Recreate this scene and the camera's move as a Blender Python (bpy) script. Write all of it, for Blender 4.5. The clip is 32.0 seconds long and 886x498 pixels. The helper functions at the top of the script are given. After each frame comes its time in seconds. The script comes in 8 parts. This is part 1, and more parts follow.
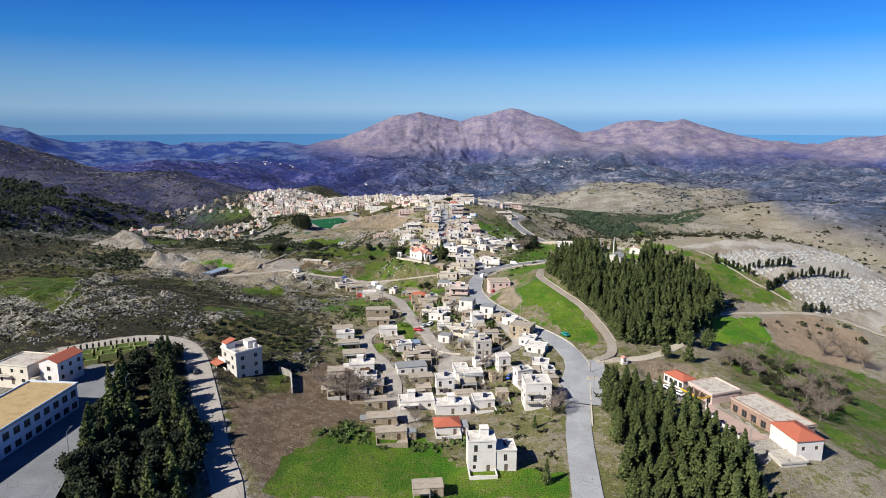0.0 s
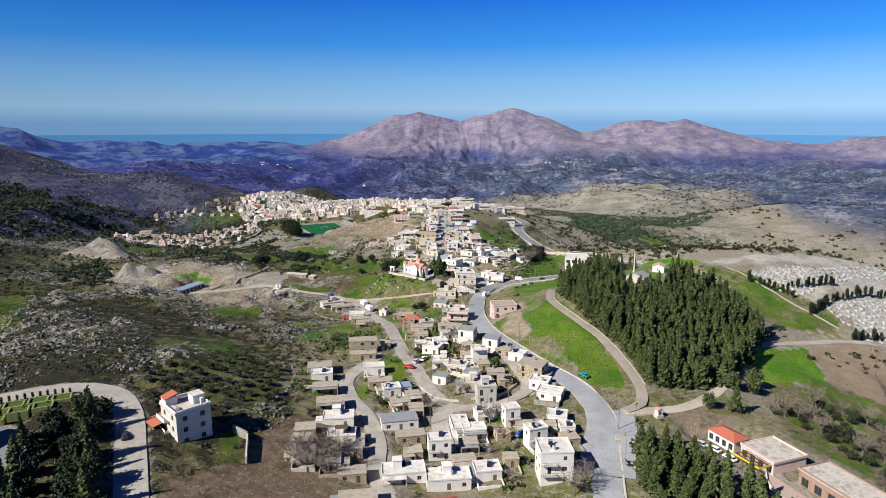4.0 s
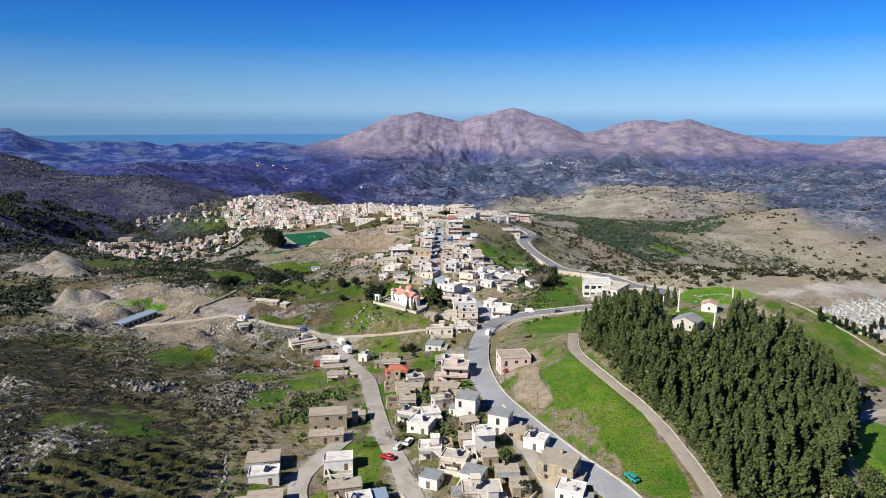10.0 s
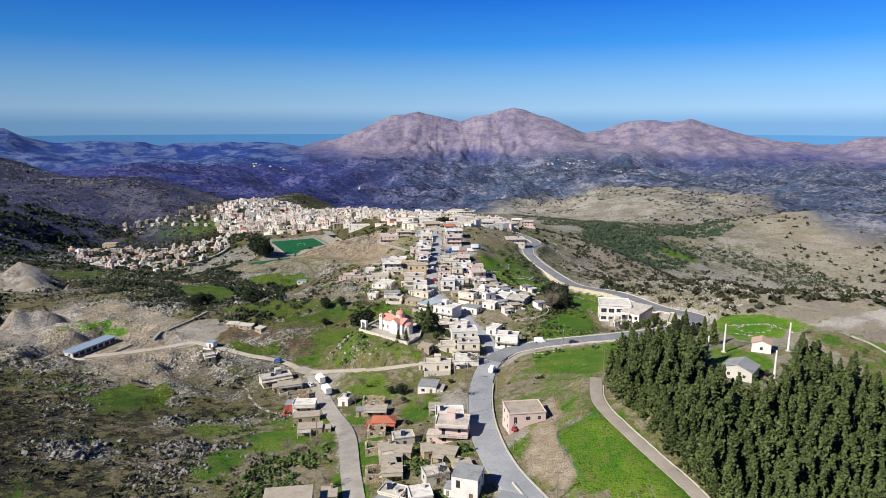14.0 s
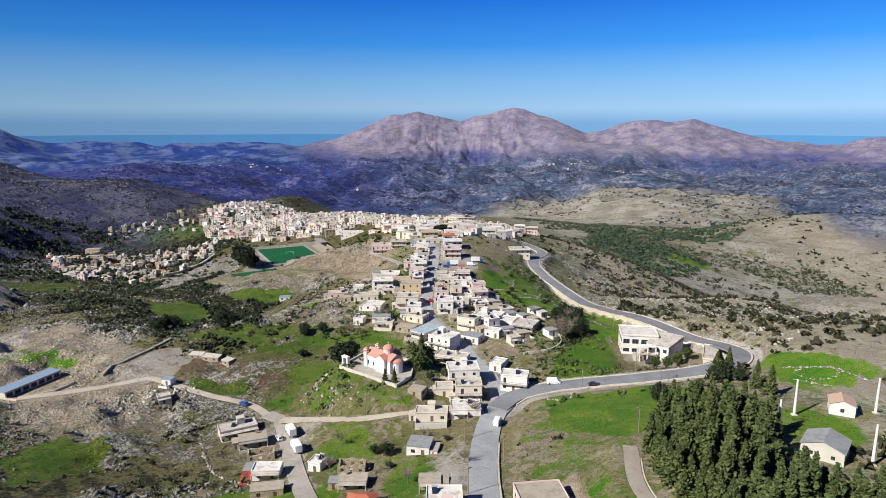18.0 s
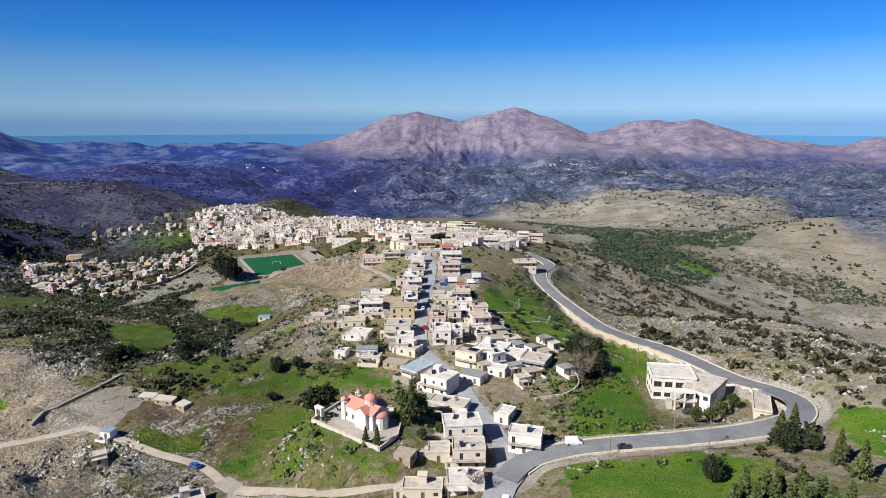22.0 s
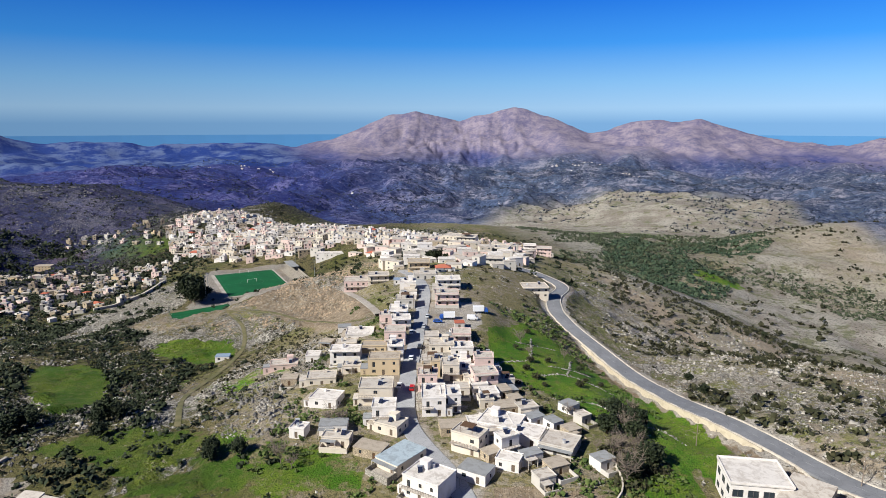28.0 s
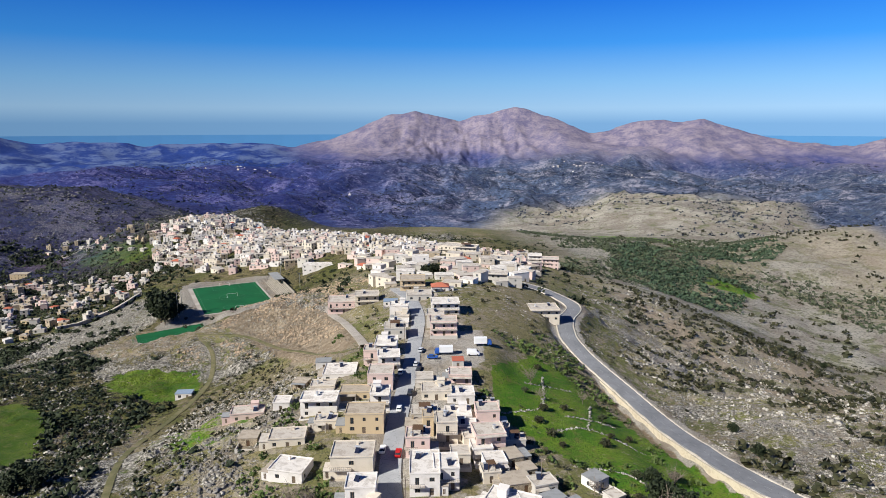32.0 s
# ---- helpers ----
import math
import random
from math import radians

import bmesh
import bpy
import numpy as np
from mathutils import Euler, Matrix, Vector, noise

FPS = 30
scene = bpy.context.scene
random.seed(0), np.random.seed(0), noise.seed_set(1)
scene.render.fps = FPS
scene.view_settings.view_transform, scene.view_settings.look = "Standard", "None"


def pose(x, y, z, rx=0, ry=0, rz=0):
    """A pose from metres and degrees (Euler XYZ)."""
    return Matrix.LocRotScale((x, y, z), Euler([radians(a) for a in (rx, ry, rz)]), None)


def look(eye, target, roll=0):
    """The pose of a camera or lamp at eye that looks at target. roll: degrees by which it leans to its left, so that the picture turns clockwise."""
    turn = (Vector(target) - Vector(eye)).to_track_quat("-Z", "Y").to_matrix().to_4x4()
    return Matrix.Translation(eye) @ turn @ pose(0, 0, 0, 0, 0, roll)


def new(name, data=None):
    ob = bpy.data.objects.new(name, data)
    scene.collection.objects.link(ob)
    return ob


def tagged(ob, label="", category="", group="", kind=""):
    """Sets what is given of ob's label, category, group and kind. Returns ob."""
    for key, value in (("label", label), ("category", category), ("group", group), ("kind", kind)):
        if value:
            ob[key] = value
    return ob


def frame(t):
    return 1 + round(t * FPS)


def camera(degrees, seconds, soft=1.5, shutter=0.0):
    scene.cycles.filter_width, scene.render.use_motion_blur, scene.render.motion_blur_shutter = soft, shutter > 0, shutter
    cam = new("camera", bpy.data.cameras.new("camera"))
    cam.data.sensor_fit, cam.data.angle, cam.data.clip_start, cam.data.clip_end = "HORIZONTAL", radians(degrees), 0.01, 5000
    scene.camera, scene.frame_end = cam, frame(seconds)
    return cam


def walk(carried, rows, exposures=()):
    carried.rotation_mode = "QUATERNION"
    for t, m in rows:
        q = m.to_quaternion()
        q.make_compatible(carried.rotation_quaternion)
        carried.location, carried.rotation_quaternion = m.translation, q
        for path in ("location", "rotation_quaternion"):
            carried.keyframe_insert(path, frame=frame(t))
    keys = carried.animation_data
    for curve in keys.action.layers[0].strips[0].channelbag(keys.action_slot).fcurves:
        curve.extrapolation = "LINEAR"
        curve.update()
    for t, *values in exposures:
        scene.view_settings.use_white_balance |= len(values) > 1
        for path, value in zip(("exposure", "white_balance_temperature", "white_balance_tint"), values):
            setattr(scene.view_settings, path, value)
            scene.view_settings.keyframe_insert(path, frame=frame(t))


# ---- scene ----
# A hill village on a ridge, seen from the air: one level flight northwards at a steady pace.
cam = camera(70, 32.0, soft=0.7)
PACE, HEIGHT = 11.14, 100.0
walk(cam, [(t, pose(0, PACE * t, HEIGHT, 78.76, 0, 2.146)) for t in (0, 4, 8, 12, 16, 20, 24, 28, 32)])

# ---- daylight: a clear winter sky, the sun behind and to the left of the flight ----
SUN_AZIMUTH, SUN_HEIGHT = radians(234), radians(38)
world = bpy.data.worlds.new("sky")
scene.world = world
world.use_nodes = True
wn = world.node_tree
sky = wn.nodes.new("ShaderNodeTexSky")
sky.sky_type, sky.sun_disc = "NISHITA", False
sky.sun_elevation, sky.sun_rotation = SUN_HEIGHT, SUN_AZIMUTH
sky.altitude, sky.air_density, sky.dust_density, sky.ozone_density = 700, 1.0, 0.4, 3.0
# Low over the horizon the air is pale with haze, and turns deep blue within ten degrees of height.
height = wn.nodes.new("ShaderNodeSeparateXYZ")
wn.links.new(wn.nodes.new("ShaderNodeTexCoord").outputs["Generated"], height.inputs[0])
band = wn.nodes.new("ShaderNodeValToRGB")
wn.links.new(height.outputs["Z"], band.inputs[0])
stops = [(0.0, (0.165, 0.37, 0.66)), (0.022, (0.31, 0.53, 0.79)), (0.06, (0.20, 0.46, 0.80)), (0.115, (0.035, 0.28, 0.80)), (0.19, (0.001, 0.135, 0.68)), (0.25, (0.001, 0.07, 0.38)), (0.42, (0.002, 0.028, 0.17)), (1.0, (0.002, 0.02, 0.12))]
while len(band.color_ramp.elements) < len(stops):
    band.color_ramp.elements.new(0.5)
for e, (at, c) in zip(band.color_ramp.elements, stops):
    e.position, e.color = at, (*c, 1)
gain = wn.nodes.new("ShaderNodeVectorMath")
gain.operation = "SCALE"
gain.inputs["Scale"].default_value = 10.0
wn.links.new(band.outputs[0], gain.inputs[0])
# The sky is deepest at a right angle to the sun, westwards, and paler to the east.
swing = wn.nodes.new("ShaderNodeMapRange")
swing.inputs["From Min"].default_value, swing.inputs["From Max"].default_value = -1.0, 1.0
swing.inputs["To Min"].default_value, swing.inputs["To Max"].default_value = 5.9, 14.7
wn.links.new(height.outputs["X"], swing.inputs["Value"])
wn.links.new(swing.outputs[0], gain.inputs["Scale"])
blend = wn.nodes.new("ShaderNodeMix")
blend.data_type = "RGBA"
blend.inputs["Factor"].default_value = 0.95
wn.links.new(sky.outputs[0], blend.inputs[6])
wn.links.new(gain.outputs[0], blend.inputs[7])
wn.links.new(blend.outputs[2], wn.nodes["Background"].inputs[0])
wn.nodes["Background"].inputs[1].default_value = 0.066
sun = new("sun", bpy.data.lights.new("sun", "SUN"))
sun.data.energy, sun.data.angle, sun.data.color = 5.0, radians(0.5), (0.98, 0.955, 0.88)
toward = Vector((math.sin(SUN_AZIMUTH) * math.cos(SUN_HEIGHT), math.cos(SUN_AZIMUTH) * math.cos(SUN_HEIGHT), math.sin(SUN_HEIGHT)))
sun.matrix_world = look(toward * 300, (0, 0, 0))
scene.view_settings.exposure = 0.62


# ---- materials ----
class Nodes:
    """A short way to write node materials."""

    def __init__(self, name, rough=0.85, metal=0.0):
        self.mat = bpy.data.materials.new(name)
        self.mat.use_nodes = True
        self.t = self.mat.node_tree
        self.b = self.t.nodes["Principled BSDF"]
        self.b.inputs["Roughness"].default_value = rough
        self.b.inputs["Metallic"].default_value = metal
        self.b.inputs["Specular IOR Level"].default_value = 0.25
        self.co = self.t.nodes.new("ShaderNodeTexCoord").outputs["Object"]

    def put(self, node, spot, value):
        if hasattr(value, "is_linked"):
            self.t.links.new(value, node.inputs[spot])
        else:
            node.inputs[spot].default_value = value

    def noise(self, scale, detail=4.0, rough=0.6, lift=0.0, where=None):
        n = self.t.nodes.new("ShaderNodeTexNoise")
        self.put(n, "Vector", self.co if where is None else where)
        self.put(n, "Scale", scale), self.put(n, "Detail", detail), self.put(n, "Roughness", rough), self.put(n, "Distortion", lift)
        return n.outputs["Fac"]

    def cells(self, scale, feature="F1", random_=1.0, out="Distance"):
        n = self.t.nodes.new("ShaderNodeTexVoronoi")
        n.feature = feature
        self.put(n, "Vector", self.co), self.put(n, "Scale", scale), self.put(n, "Randomness", random_)
        return n.outputs[out]

    def ramp(self, fac, lo, hi):
        n = self.t.nodes.new("ShaderNodeMapRange")
        n.interpolation_type = "SMOOTHSTEP"
        self.put(n, "Value", fac), self.put(n, "From Min", lo), self.put(n, "From Max", hi)
        return n.outputs[0]

    def math(self, op, a, b=0.0):
        n = self.t.nodes.new("ShaderNodeMath")
        n.operation = op
        self.put(n, 0, a), self.put(n, 1, b)
        return n.outputs[0]

    def mix(self, fac, a, b):
        n = self.t.nodes.new("ShaderNodeMix")
        n.data_type = "RGBA"
        self.put(n, "Factor", fac)
        for spot, value in ((6, a), (7, b)):
            self.put(n, spot, value if hasattr(value, "is_linked") else (*value, 1))
        return n.outputs[2]

    def attr(self, name, out="Fac"):
        n = self.t.nodes.new("ShaderNodeAttribute")
        n.attribute_name = name
        return n.outputs[out]

    def chance(self):
        return self.t.nodes.new("ShaderNodeObjectInfo").outputs["Random"]

    def island(self):
        return self.t.nodes.new("ShaderNodeNewGeometry").outputs["Random Per Island"]

    def done(self, colour, bump=None, strength=0.3, distance=0.05):
        self.put(self.b, "Base Color", colour if hasattr(colour, "is_linked") else (*colour, 1))
        if bump is not None:
            n = self.t.nodes.new("ShaderNodeBump")
            self.put(n, "Height", bump), self.put(n, "Strength", strength), self.put(n, "Distance", distance)
            self.t.links.new(n.outputs[0], self.b.inputs["Normal"])
        return self.mat


def plaster(name, colour, dirt=(0.42, 0.36, 0.28), amount=0.55):
    m = Nodes(name, 0.9)
    stains = m.ramp(m.noise(0.35, 5), 0.45, 0.75)
    fine = m.noise(6, 4)
    c = m.mix(m.math("MULTIPLY", stains, amount), colour, dirt)
    shade = tuple(v * 0.86 for v in colour)
    c = m.mix(m.math("MULTIPLY", m.chance(), 0.5), c, shade)
    return m.done(m.mix(m.ramp(fine, 0.55, 0.8), c, tuple(v * 0.8 for v in colour)), fine, 0.2, 0.02)


def rubble(name, colour, dark):
    m = Nodes(name, 0.95)
    n = m.cells(2.6, out="Color")
    joint = m.ramp(m.cells(2.6, "DISTANCE_TO_EDGE"), 0.0, 0.09)
    stone = m.mix(m.ramp(n, 0.1, 0.9), colour, dark)
    stone = m.mix(m.ramp(m.noise(0.5, 4), 0.45, 0.7), stone, tuple(v * 0.7 for v in colour))
    return m.done(m.mix(joint, tuple(v * 0.55 for v in dark), stone), joint, 0.6, 0.08)


def flat_roof(name, colour, dark, amount=0.8):
    m = Nodes(name, 0.92)
    blot = m.ramp(m.noise(0.45, 7, 0.72, 0.6), 0.44, 0.62)
    c = m.mix(m.math("MULTIPLY", blot, amount), colour, dark)
    c = m.mix(m.math("MULTIPLY", m.chance(), 0.45), c, tuple(v * 0.75 for v in colour))
    return m.done(m.mix(m.ramp(m.noise(5, 3), 0.5, 0.8), c, tuple(v * 0.78 for v in colour)), m.noise(9, 3), 0.15, 0.02)


def plain(name, colour, rough=0.7, metal=0.0, vary=0.25, scale=3.0):
    m = Nodes(name, rough, metal)
    c = m.mix(m.ramp(m.noise(scale, 4), 0.35, 0.75), colour, tuple(v * (1 - vary) for v in colour))
    return m.done(m.mix(m.math("MULTIPLY", m.chance(), vary), c, tuple(v * (1 - vary) for v in colour)))


def leaves(name, colour, light, rough=0.75):
    m = Nodes(name, rough)
    c = m.mix(m.island(), colour, light)
    c = m.mix(m.math("MULTIPLY", m.chance(), 0.5), c, tuple(v * 0.6 for v in colour))
    return m.done(c)


WHITE = plaster("white limewash", (0.70, 0.66, 0.63), amount=0.5)
CREAM = plaster("cream render", (0.64, 0.57, 0.475), amount=0.45)
PINK = plaster("faded pink render", (0.64, 0.48, 0.44), amount=0.4)
GREY = plaster("bare grey render", (0.50, 0.47, 0.43))
OCHRE = plaster("ochre render", (0.54, 0.42, 0.27), amount=0.4)
RED = plaster("red painted render", (0.55, 0.06, 0.06), (0.3, 0.05, 0.05), 0.3)
STONE = rubble("rubble stone", (0.52, 0.43, 0.31), (0.33, 0.265, 0.19))
FIELDSTONE = rubble("dry field stone", (0.42, 0.39, 0.34), (0.26, 0.24, 0.21))
ROOF_PALE = flat_roof("pale concrete roof", (0.50, 0.455, 0.405), (0.25, 0.205, 0.165))
ROOF_EARTH = flat_roof("weathered earth roof", (0.396, 0.342, 0.279), (0.243, 0.198, 0.153))
ROOF_WHITE = flat_roof("whitewashed roof", (0.66, 0.62, 0.58), (0.31, 0.265, 0.225), 0.8)
ROOF_GREY = flat_roof("grey sheet roof", (0.27, 0.279, 0.288), (0.18, 0.18, 0.18))
SHEET_BLUE = flat_roof("pale blue sheet roof", (0.36, 0.43, 0.48), (0.22, 0.25, 0.27))
GLASS = plain("dark window glass", (0.03, 0.04, 0.05), 0.15)
DOOR_WOOD = plain("dark stained wood", (0.12, 0.07, 0.04))
SHUTTER = plain("painted shutter", (0.16, 0.12, 0.09))
METAL = plain("galvanised metal", (0.55, 0.56, 0.57), 0.4, 0.8)
DARK_METAL = plain("dark metal", (0.10, 0.10, 0.11), 0.5, 0.4)
TANK = plain("water tank metal", (0.72, 0.73, 0.74), 0.3, 0.6)
BLUE = plain("blue painted metal", (0.05, 0.16, 0.5), 0.5)
SHED_BLUE = plain("blue grey sheet", (0.25, 0.32, 0.42), 0.5)


def tile_material():
    m = Nodes("red clay tile", 0.85)
    c = m.mix(m.noise(1.2, 4), (0.44, 0.125, 0.075), (0.32, 0.095, 0.06))
    return m.done(m.mix(m.math("MULTIPLY", m.chance(), 0.35), c, (0.40, 0.16, 0.10)))


TILE = tile_material()
CHURCH_TILE = plain("pale red clay tile", (0.60, 0.26, 0.20), 0.8)


def asphalt_material(name, colour, dark):
    m = Nodes(name, 0.88)
    c = m.mix(m.ramp(m.noise(0.12, 5, 0.65), 0.35, 0.7), colour, dark)
    c = m.mix(m.ramp(m.noise(1.6, 4), 0.5, 0.75), c, tuple(v * 0.8 for v in colour))
    crack = m.ramp(m.cells(0.35, "DISTANCE_TO_EDGE"), 0.0, 0.012)
    return m.done(m.mix(crack, tuple(v * 0.6 for v in dark), c), m.noise(12, 3), 0.15, 0.02)


ASPHALT = asphalt_material("worn pale asphalt", (0.33, 0.335, 0.35), (0.255, 0.26, 0.275))
ASPHALT_NEW = asphalt_material("newer asphalt", (0.20, 0.205, 0.22), (0.145, 0.15, 0.162))
CONCRETE = asphalt_material("street concrete", (0.3825, 0.3485, 0.3102), (0.272, 0.2422, 0.2125))
DIRT = asphalt_material("packed dirt", (0.45, 0.395, 0.325), (0.35, 0.295, 0.235))
PATH_DIRT = asphalt_material("trodden brown dirt", (0.33, 0.285, 0.245), (0.26, 0.22, 0.185))
KERB = flat_roof("kerb concrete", (0.55, 0.50, 0.43), (0.38, 0.33, 0.27))
GRASSY = asphalt_material("grassy wheel track", (0.17, 0.15, 0.08), (0.085, 0.09, 0.035))
PAINT = plain("road paint", (0.70, 0.70, 0.68), 0.7)
WORN_PAINT = plain("worn road paint", (0.36, 0.36, 0.36), 0.8)


def ground_material():
    """Stony winter pasture, with grass, bare soil and gravel where the land has them, and scrub on the far hills; far
    colours carry painted blue haze.
    """
    m = Nodes("hill ground", 0.95)
    g, s, p, far, tint, tan, stony = (m.attr(k) for k in ("grass", "soil", "gravel", "far", "scrub", "tan", "stony"))
    mid, small, grit = m.noise(0.05, 7, 0.68), m.noise(0.3, 6, 0.72), m.noise(1.7, 4, 0.7)
    tuft = m.ramp(m.noise(0.95, 6, 0.8), 0.49, 0.60)
    dry = m.mix(m.ramp(mid, 0.42, 0.58), m.mix(tan, (0.15, 0.118, 0.064), (0.355, 0.315, 0.245)), m.mix(tan, (0.21, 0.165, 0.105), (0.27, 0.228, 0.18)))
    dry = m.mix(tuft, dry, m.mix(tan, (0.055, 0.052, 0.026), (0.215, 0.195, 0.145)))
    turf = m.mix(m.ramp(m.noise(0.02, 6, 0.65), 0.44, 0.56), m.mix(tan, (0.078, 0.082, 0.019), (0.175, 0.18, 0.066)), m.mix(tan, (0.122, 0.104, 0.046), (0.25, 0.215, 0.105)))
    turf = m.mix(tuft, turf, m.mix(tan, (0.035, 0.038, 0.012), (0.125, 0.118, 0.060)))
    c = m.mix(m.ramp(m.math("ADD", m.math("ADD", small, m.math("MULTIPLY", tan, 0.16)), m.math("MULTIPLY", mid, 0.6)), 0.85, 0.95), turf, dry)
    stones = m.ramp(m.math("ADD", m.noise(0.42, 7, 0.8), m.math("ADD", m.math("MULTIPLY", mid, 0.5), m.math("MULTIPLY", stony, 0.20))), 0.86, 0.92)
    block = m.mix(m.ramp(m.noise(0.75, 9, 0.85), 0.42, 0.58), m.mix(tan, (0.030, 0.030, 0.024), (0.12, 0.105, 0.085)), m.mix(tan, (0.42, 0.395, 0.35), (0.52, 0.485, 0.425)))
    block = m.mix(m.ramp(m.noise(1.9, 6, 0.8), 0.52, 0.62), block, m.mix(tan, (0.022, 0.025, 0.014), (0.09, 0.082, 0.062)))
    scrub = m.ramp(m.math("ADD", m.noise(0.21, 8, 0.78), m.math("MULTIPLY", tint, 0.10)), 0.585, 0.635)
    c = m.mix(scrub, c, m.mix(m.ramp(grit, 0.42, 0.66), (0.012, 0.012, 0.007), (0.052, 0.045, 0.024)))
    c = m.mix(stones, c, block)
    soil = m.mix(m.ramp(small, 0.4, 0.65), m.mix(tan, (0.085, 0.050, 0.028), (0.28, 0.222, 0.155)), m.mix(tan, (0.155, 0.103, 0.064), (0.41, 0.342, 0.25)))
    soil = m.mix(m.ramp(m.noise(0.8, 6, 0.75), 0.55, 0.64), soil, m.mix(tan, (0.25, 0.215, 0.165), (0.40, 0.35, 0.29)))
    soil = m.mix(m.math("MULTIPLY", m.ramp(m.noise(1.2, 7, 0.8), 0.53, 0.62), 0.8), soil, m.mix(tan, (0.028, 0.026, 0.014), (0.16, 0.138, 0.095)))
    soil = m.mix(m.math("MULTIPLY", m.ramp(m.noise(0.5, 7, 0.8), 0.52, 0.60), stony), soil, block)
    c = m.mix(m.ramp(m.math("ADD", s, m.math("MULTIPLY", m.math("SUBTRACT", small, 0.5), 1.0)), 0.4, 0.6), c, soil)
    heath = m.mix(m.ramp(m.noise(0.018, 7, 0.72), 0.42, 0.58), (0.225, 0.196, 0.165), (0.335, 0.312, 0.265))
    heath = m.mix(m.ramp(m.noise(0.03, 7, 0.75), 0.52, 0.60), heath, (0.150, 0.152, 0.085))
    heath = m.mix(m.ramp(m.noise(0.35, 7, 0.8), 0.51, 0.60), heath, (0.062, 0.060, 0.040))
    c = m.mix(m.attr("brown"), c, heath)
    gravel = m.mix(m.ramp(grit, 0.4, 0.66), m.mix(tan, (0.30, 0.275, 0.245), (0.47, 0.435, 0.385)), m.mix(tan, (0.155, 0.14, 0.12), (0.28, 0.255, 0.225)))
    gravel = m.mix(m.ramp(mid, 0.45, 0.62), gravel, (0.25, 0.21, 0.165))
    c = m.mix(m.ramp(m.math("ADD", p, m.math("MULTIPLY", m.math("SUBTRACT", small, 0.5), 0.8)), 0.4, 0.6), c, gravel)
    lawn = m.mix(m.ramp(mid, 0.40, 0.60), m.mix(tan, (0.040, 0.080, 0.006), (0.058, 0.185, 0.004)), m.mix(tan, (0.088, 0.112, 0.014), (0.150, 0.255, 0.014)))
    lawn = m.mix(m.ramp(small, 0.50, 0.64), lawn, m.mix(tan, (0.082, 0.098, 0.024), (0.16, 0.18, 0.034)))
    lawn = m.mix(m.ramp(grit, 0.50, 0.66), lawn, (0.026, 0.062, 0.005))
    lawn = m.mix(m.ramp(m.math("ADD", m.noise(0.7, 7, 0.78), m.math("MULTIPLY", mid, 0.5)), 0.86, 0.92), lawn, (0.22, 0.20, 0.14))
    c = m.mix(m.ramp(m.math("ADD", g, m.math("MULTIPLY", m.math("SUBTRACT", m.noise(0.09, 6, 0.7), 0.5), 1.4)), 0.42, 0.58), c, lawn)
    c = m.mix(m.attr("brown_field"), c, m.mix(m.ramp(small, 0.4, 0.65), (0.30, 0.225, 0.155), (0.25, 0.18, 0.12)))
    # Far land: distance haze is painted into the colours, bluest in the west.
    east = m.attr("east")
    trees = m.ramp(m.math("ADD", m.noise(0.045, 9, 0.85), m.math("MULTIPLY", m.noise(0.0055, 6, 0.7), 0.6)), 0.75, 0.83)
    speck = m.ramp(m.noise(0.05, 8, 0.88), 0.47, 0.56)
    hazed_open_land = m.mix(m.ramp(m.noise(0.009, 6, 0.7), 0.42, 0.6), m.mix(east, (0.030, 0.050, 0.185), (0.075, 0.105, 0.180)), m.mix(east, (0.120, 0.118, 0.270), (0.225, 0.220, 0.270)))
    hazed_open_land = m.mix(speck, hazed_open_land, m.mix(east, (0.006, 0.010, 0.100), (0.016, 0.032, 0.070)))
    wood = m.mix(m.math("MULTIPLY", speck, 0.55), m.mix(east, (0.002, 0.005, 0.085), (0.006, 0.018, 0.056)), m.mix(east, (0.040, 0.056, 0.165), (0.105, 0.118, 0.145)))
    wood = m.mix(trees, wood, hazed_open_land)
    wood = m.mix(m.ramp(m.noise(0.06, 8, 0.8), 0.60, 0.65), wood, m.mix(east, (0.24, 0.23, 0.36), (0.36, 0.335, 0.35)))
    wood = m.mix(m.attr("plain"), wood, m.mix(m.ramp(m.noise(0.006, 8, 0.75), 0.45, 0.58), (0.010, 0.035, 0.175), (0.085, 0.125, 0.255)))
    # Mountain rock, its mauve and blue standing in for haze.
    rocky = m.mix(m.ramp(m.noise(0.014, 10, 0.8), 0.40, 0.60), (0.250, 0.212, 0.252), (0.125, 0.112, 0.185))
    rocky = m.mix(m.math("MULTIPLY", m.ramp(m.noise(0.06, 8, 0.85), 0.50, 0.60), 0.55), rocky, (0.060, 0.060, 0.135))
    # Lower slopes: woods, with blue haze painted into their colour.
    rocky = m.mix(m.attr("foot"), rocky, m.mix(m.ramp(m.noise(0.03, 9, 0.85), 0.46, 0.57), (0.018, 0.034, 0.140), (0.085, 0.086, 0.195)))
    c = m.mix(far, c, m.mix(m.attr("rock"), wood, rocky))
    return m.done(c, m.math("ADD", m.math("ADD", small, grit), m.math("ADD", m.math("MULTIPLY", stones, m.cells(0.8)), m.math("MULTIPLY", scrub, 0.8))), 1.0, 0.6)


GROUND = ground_material()


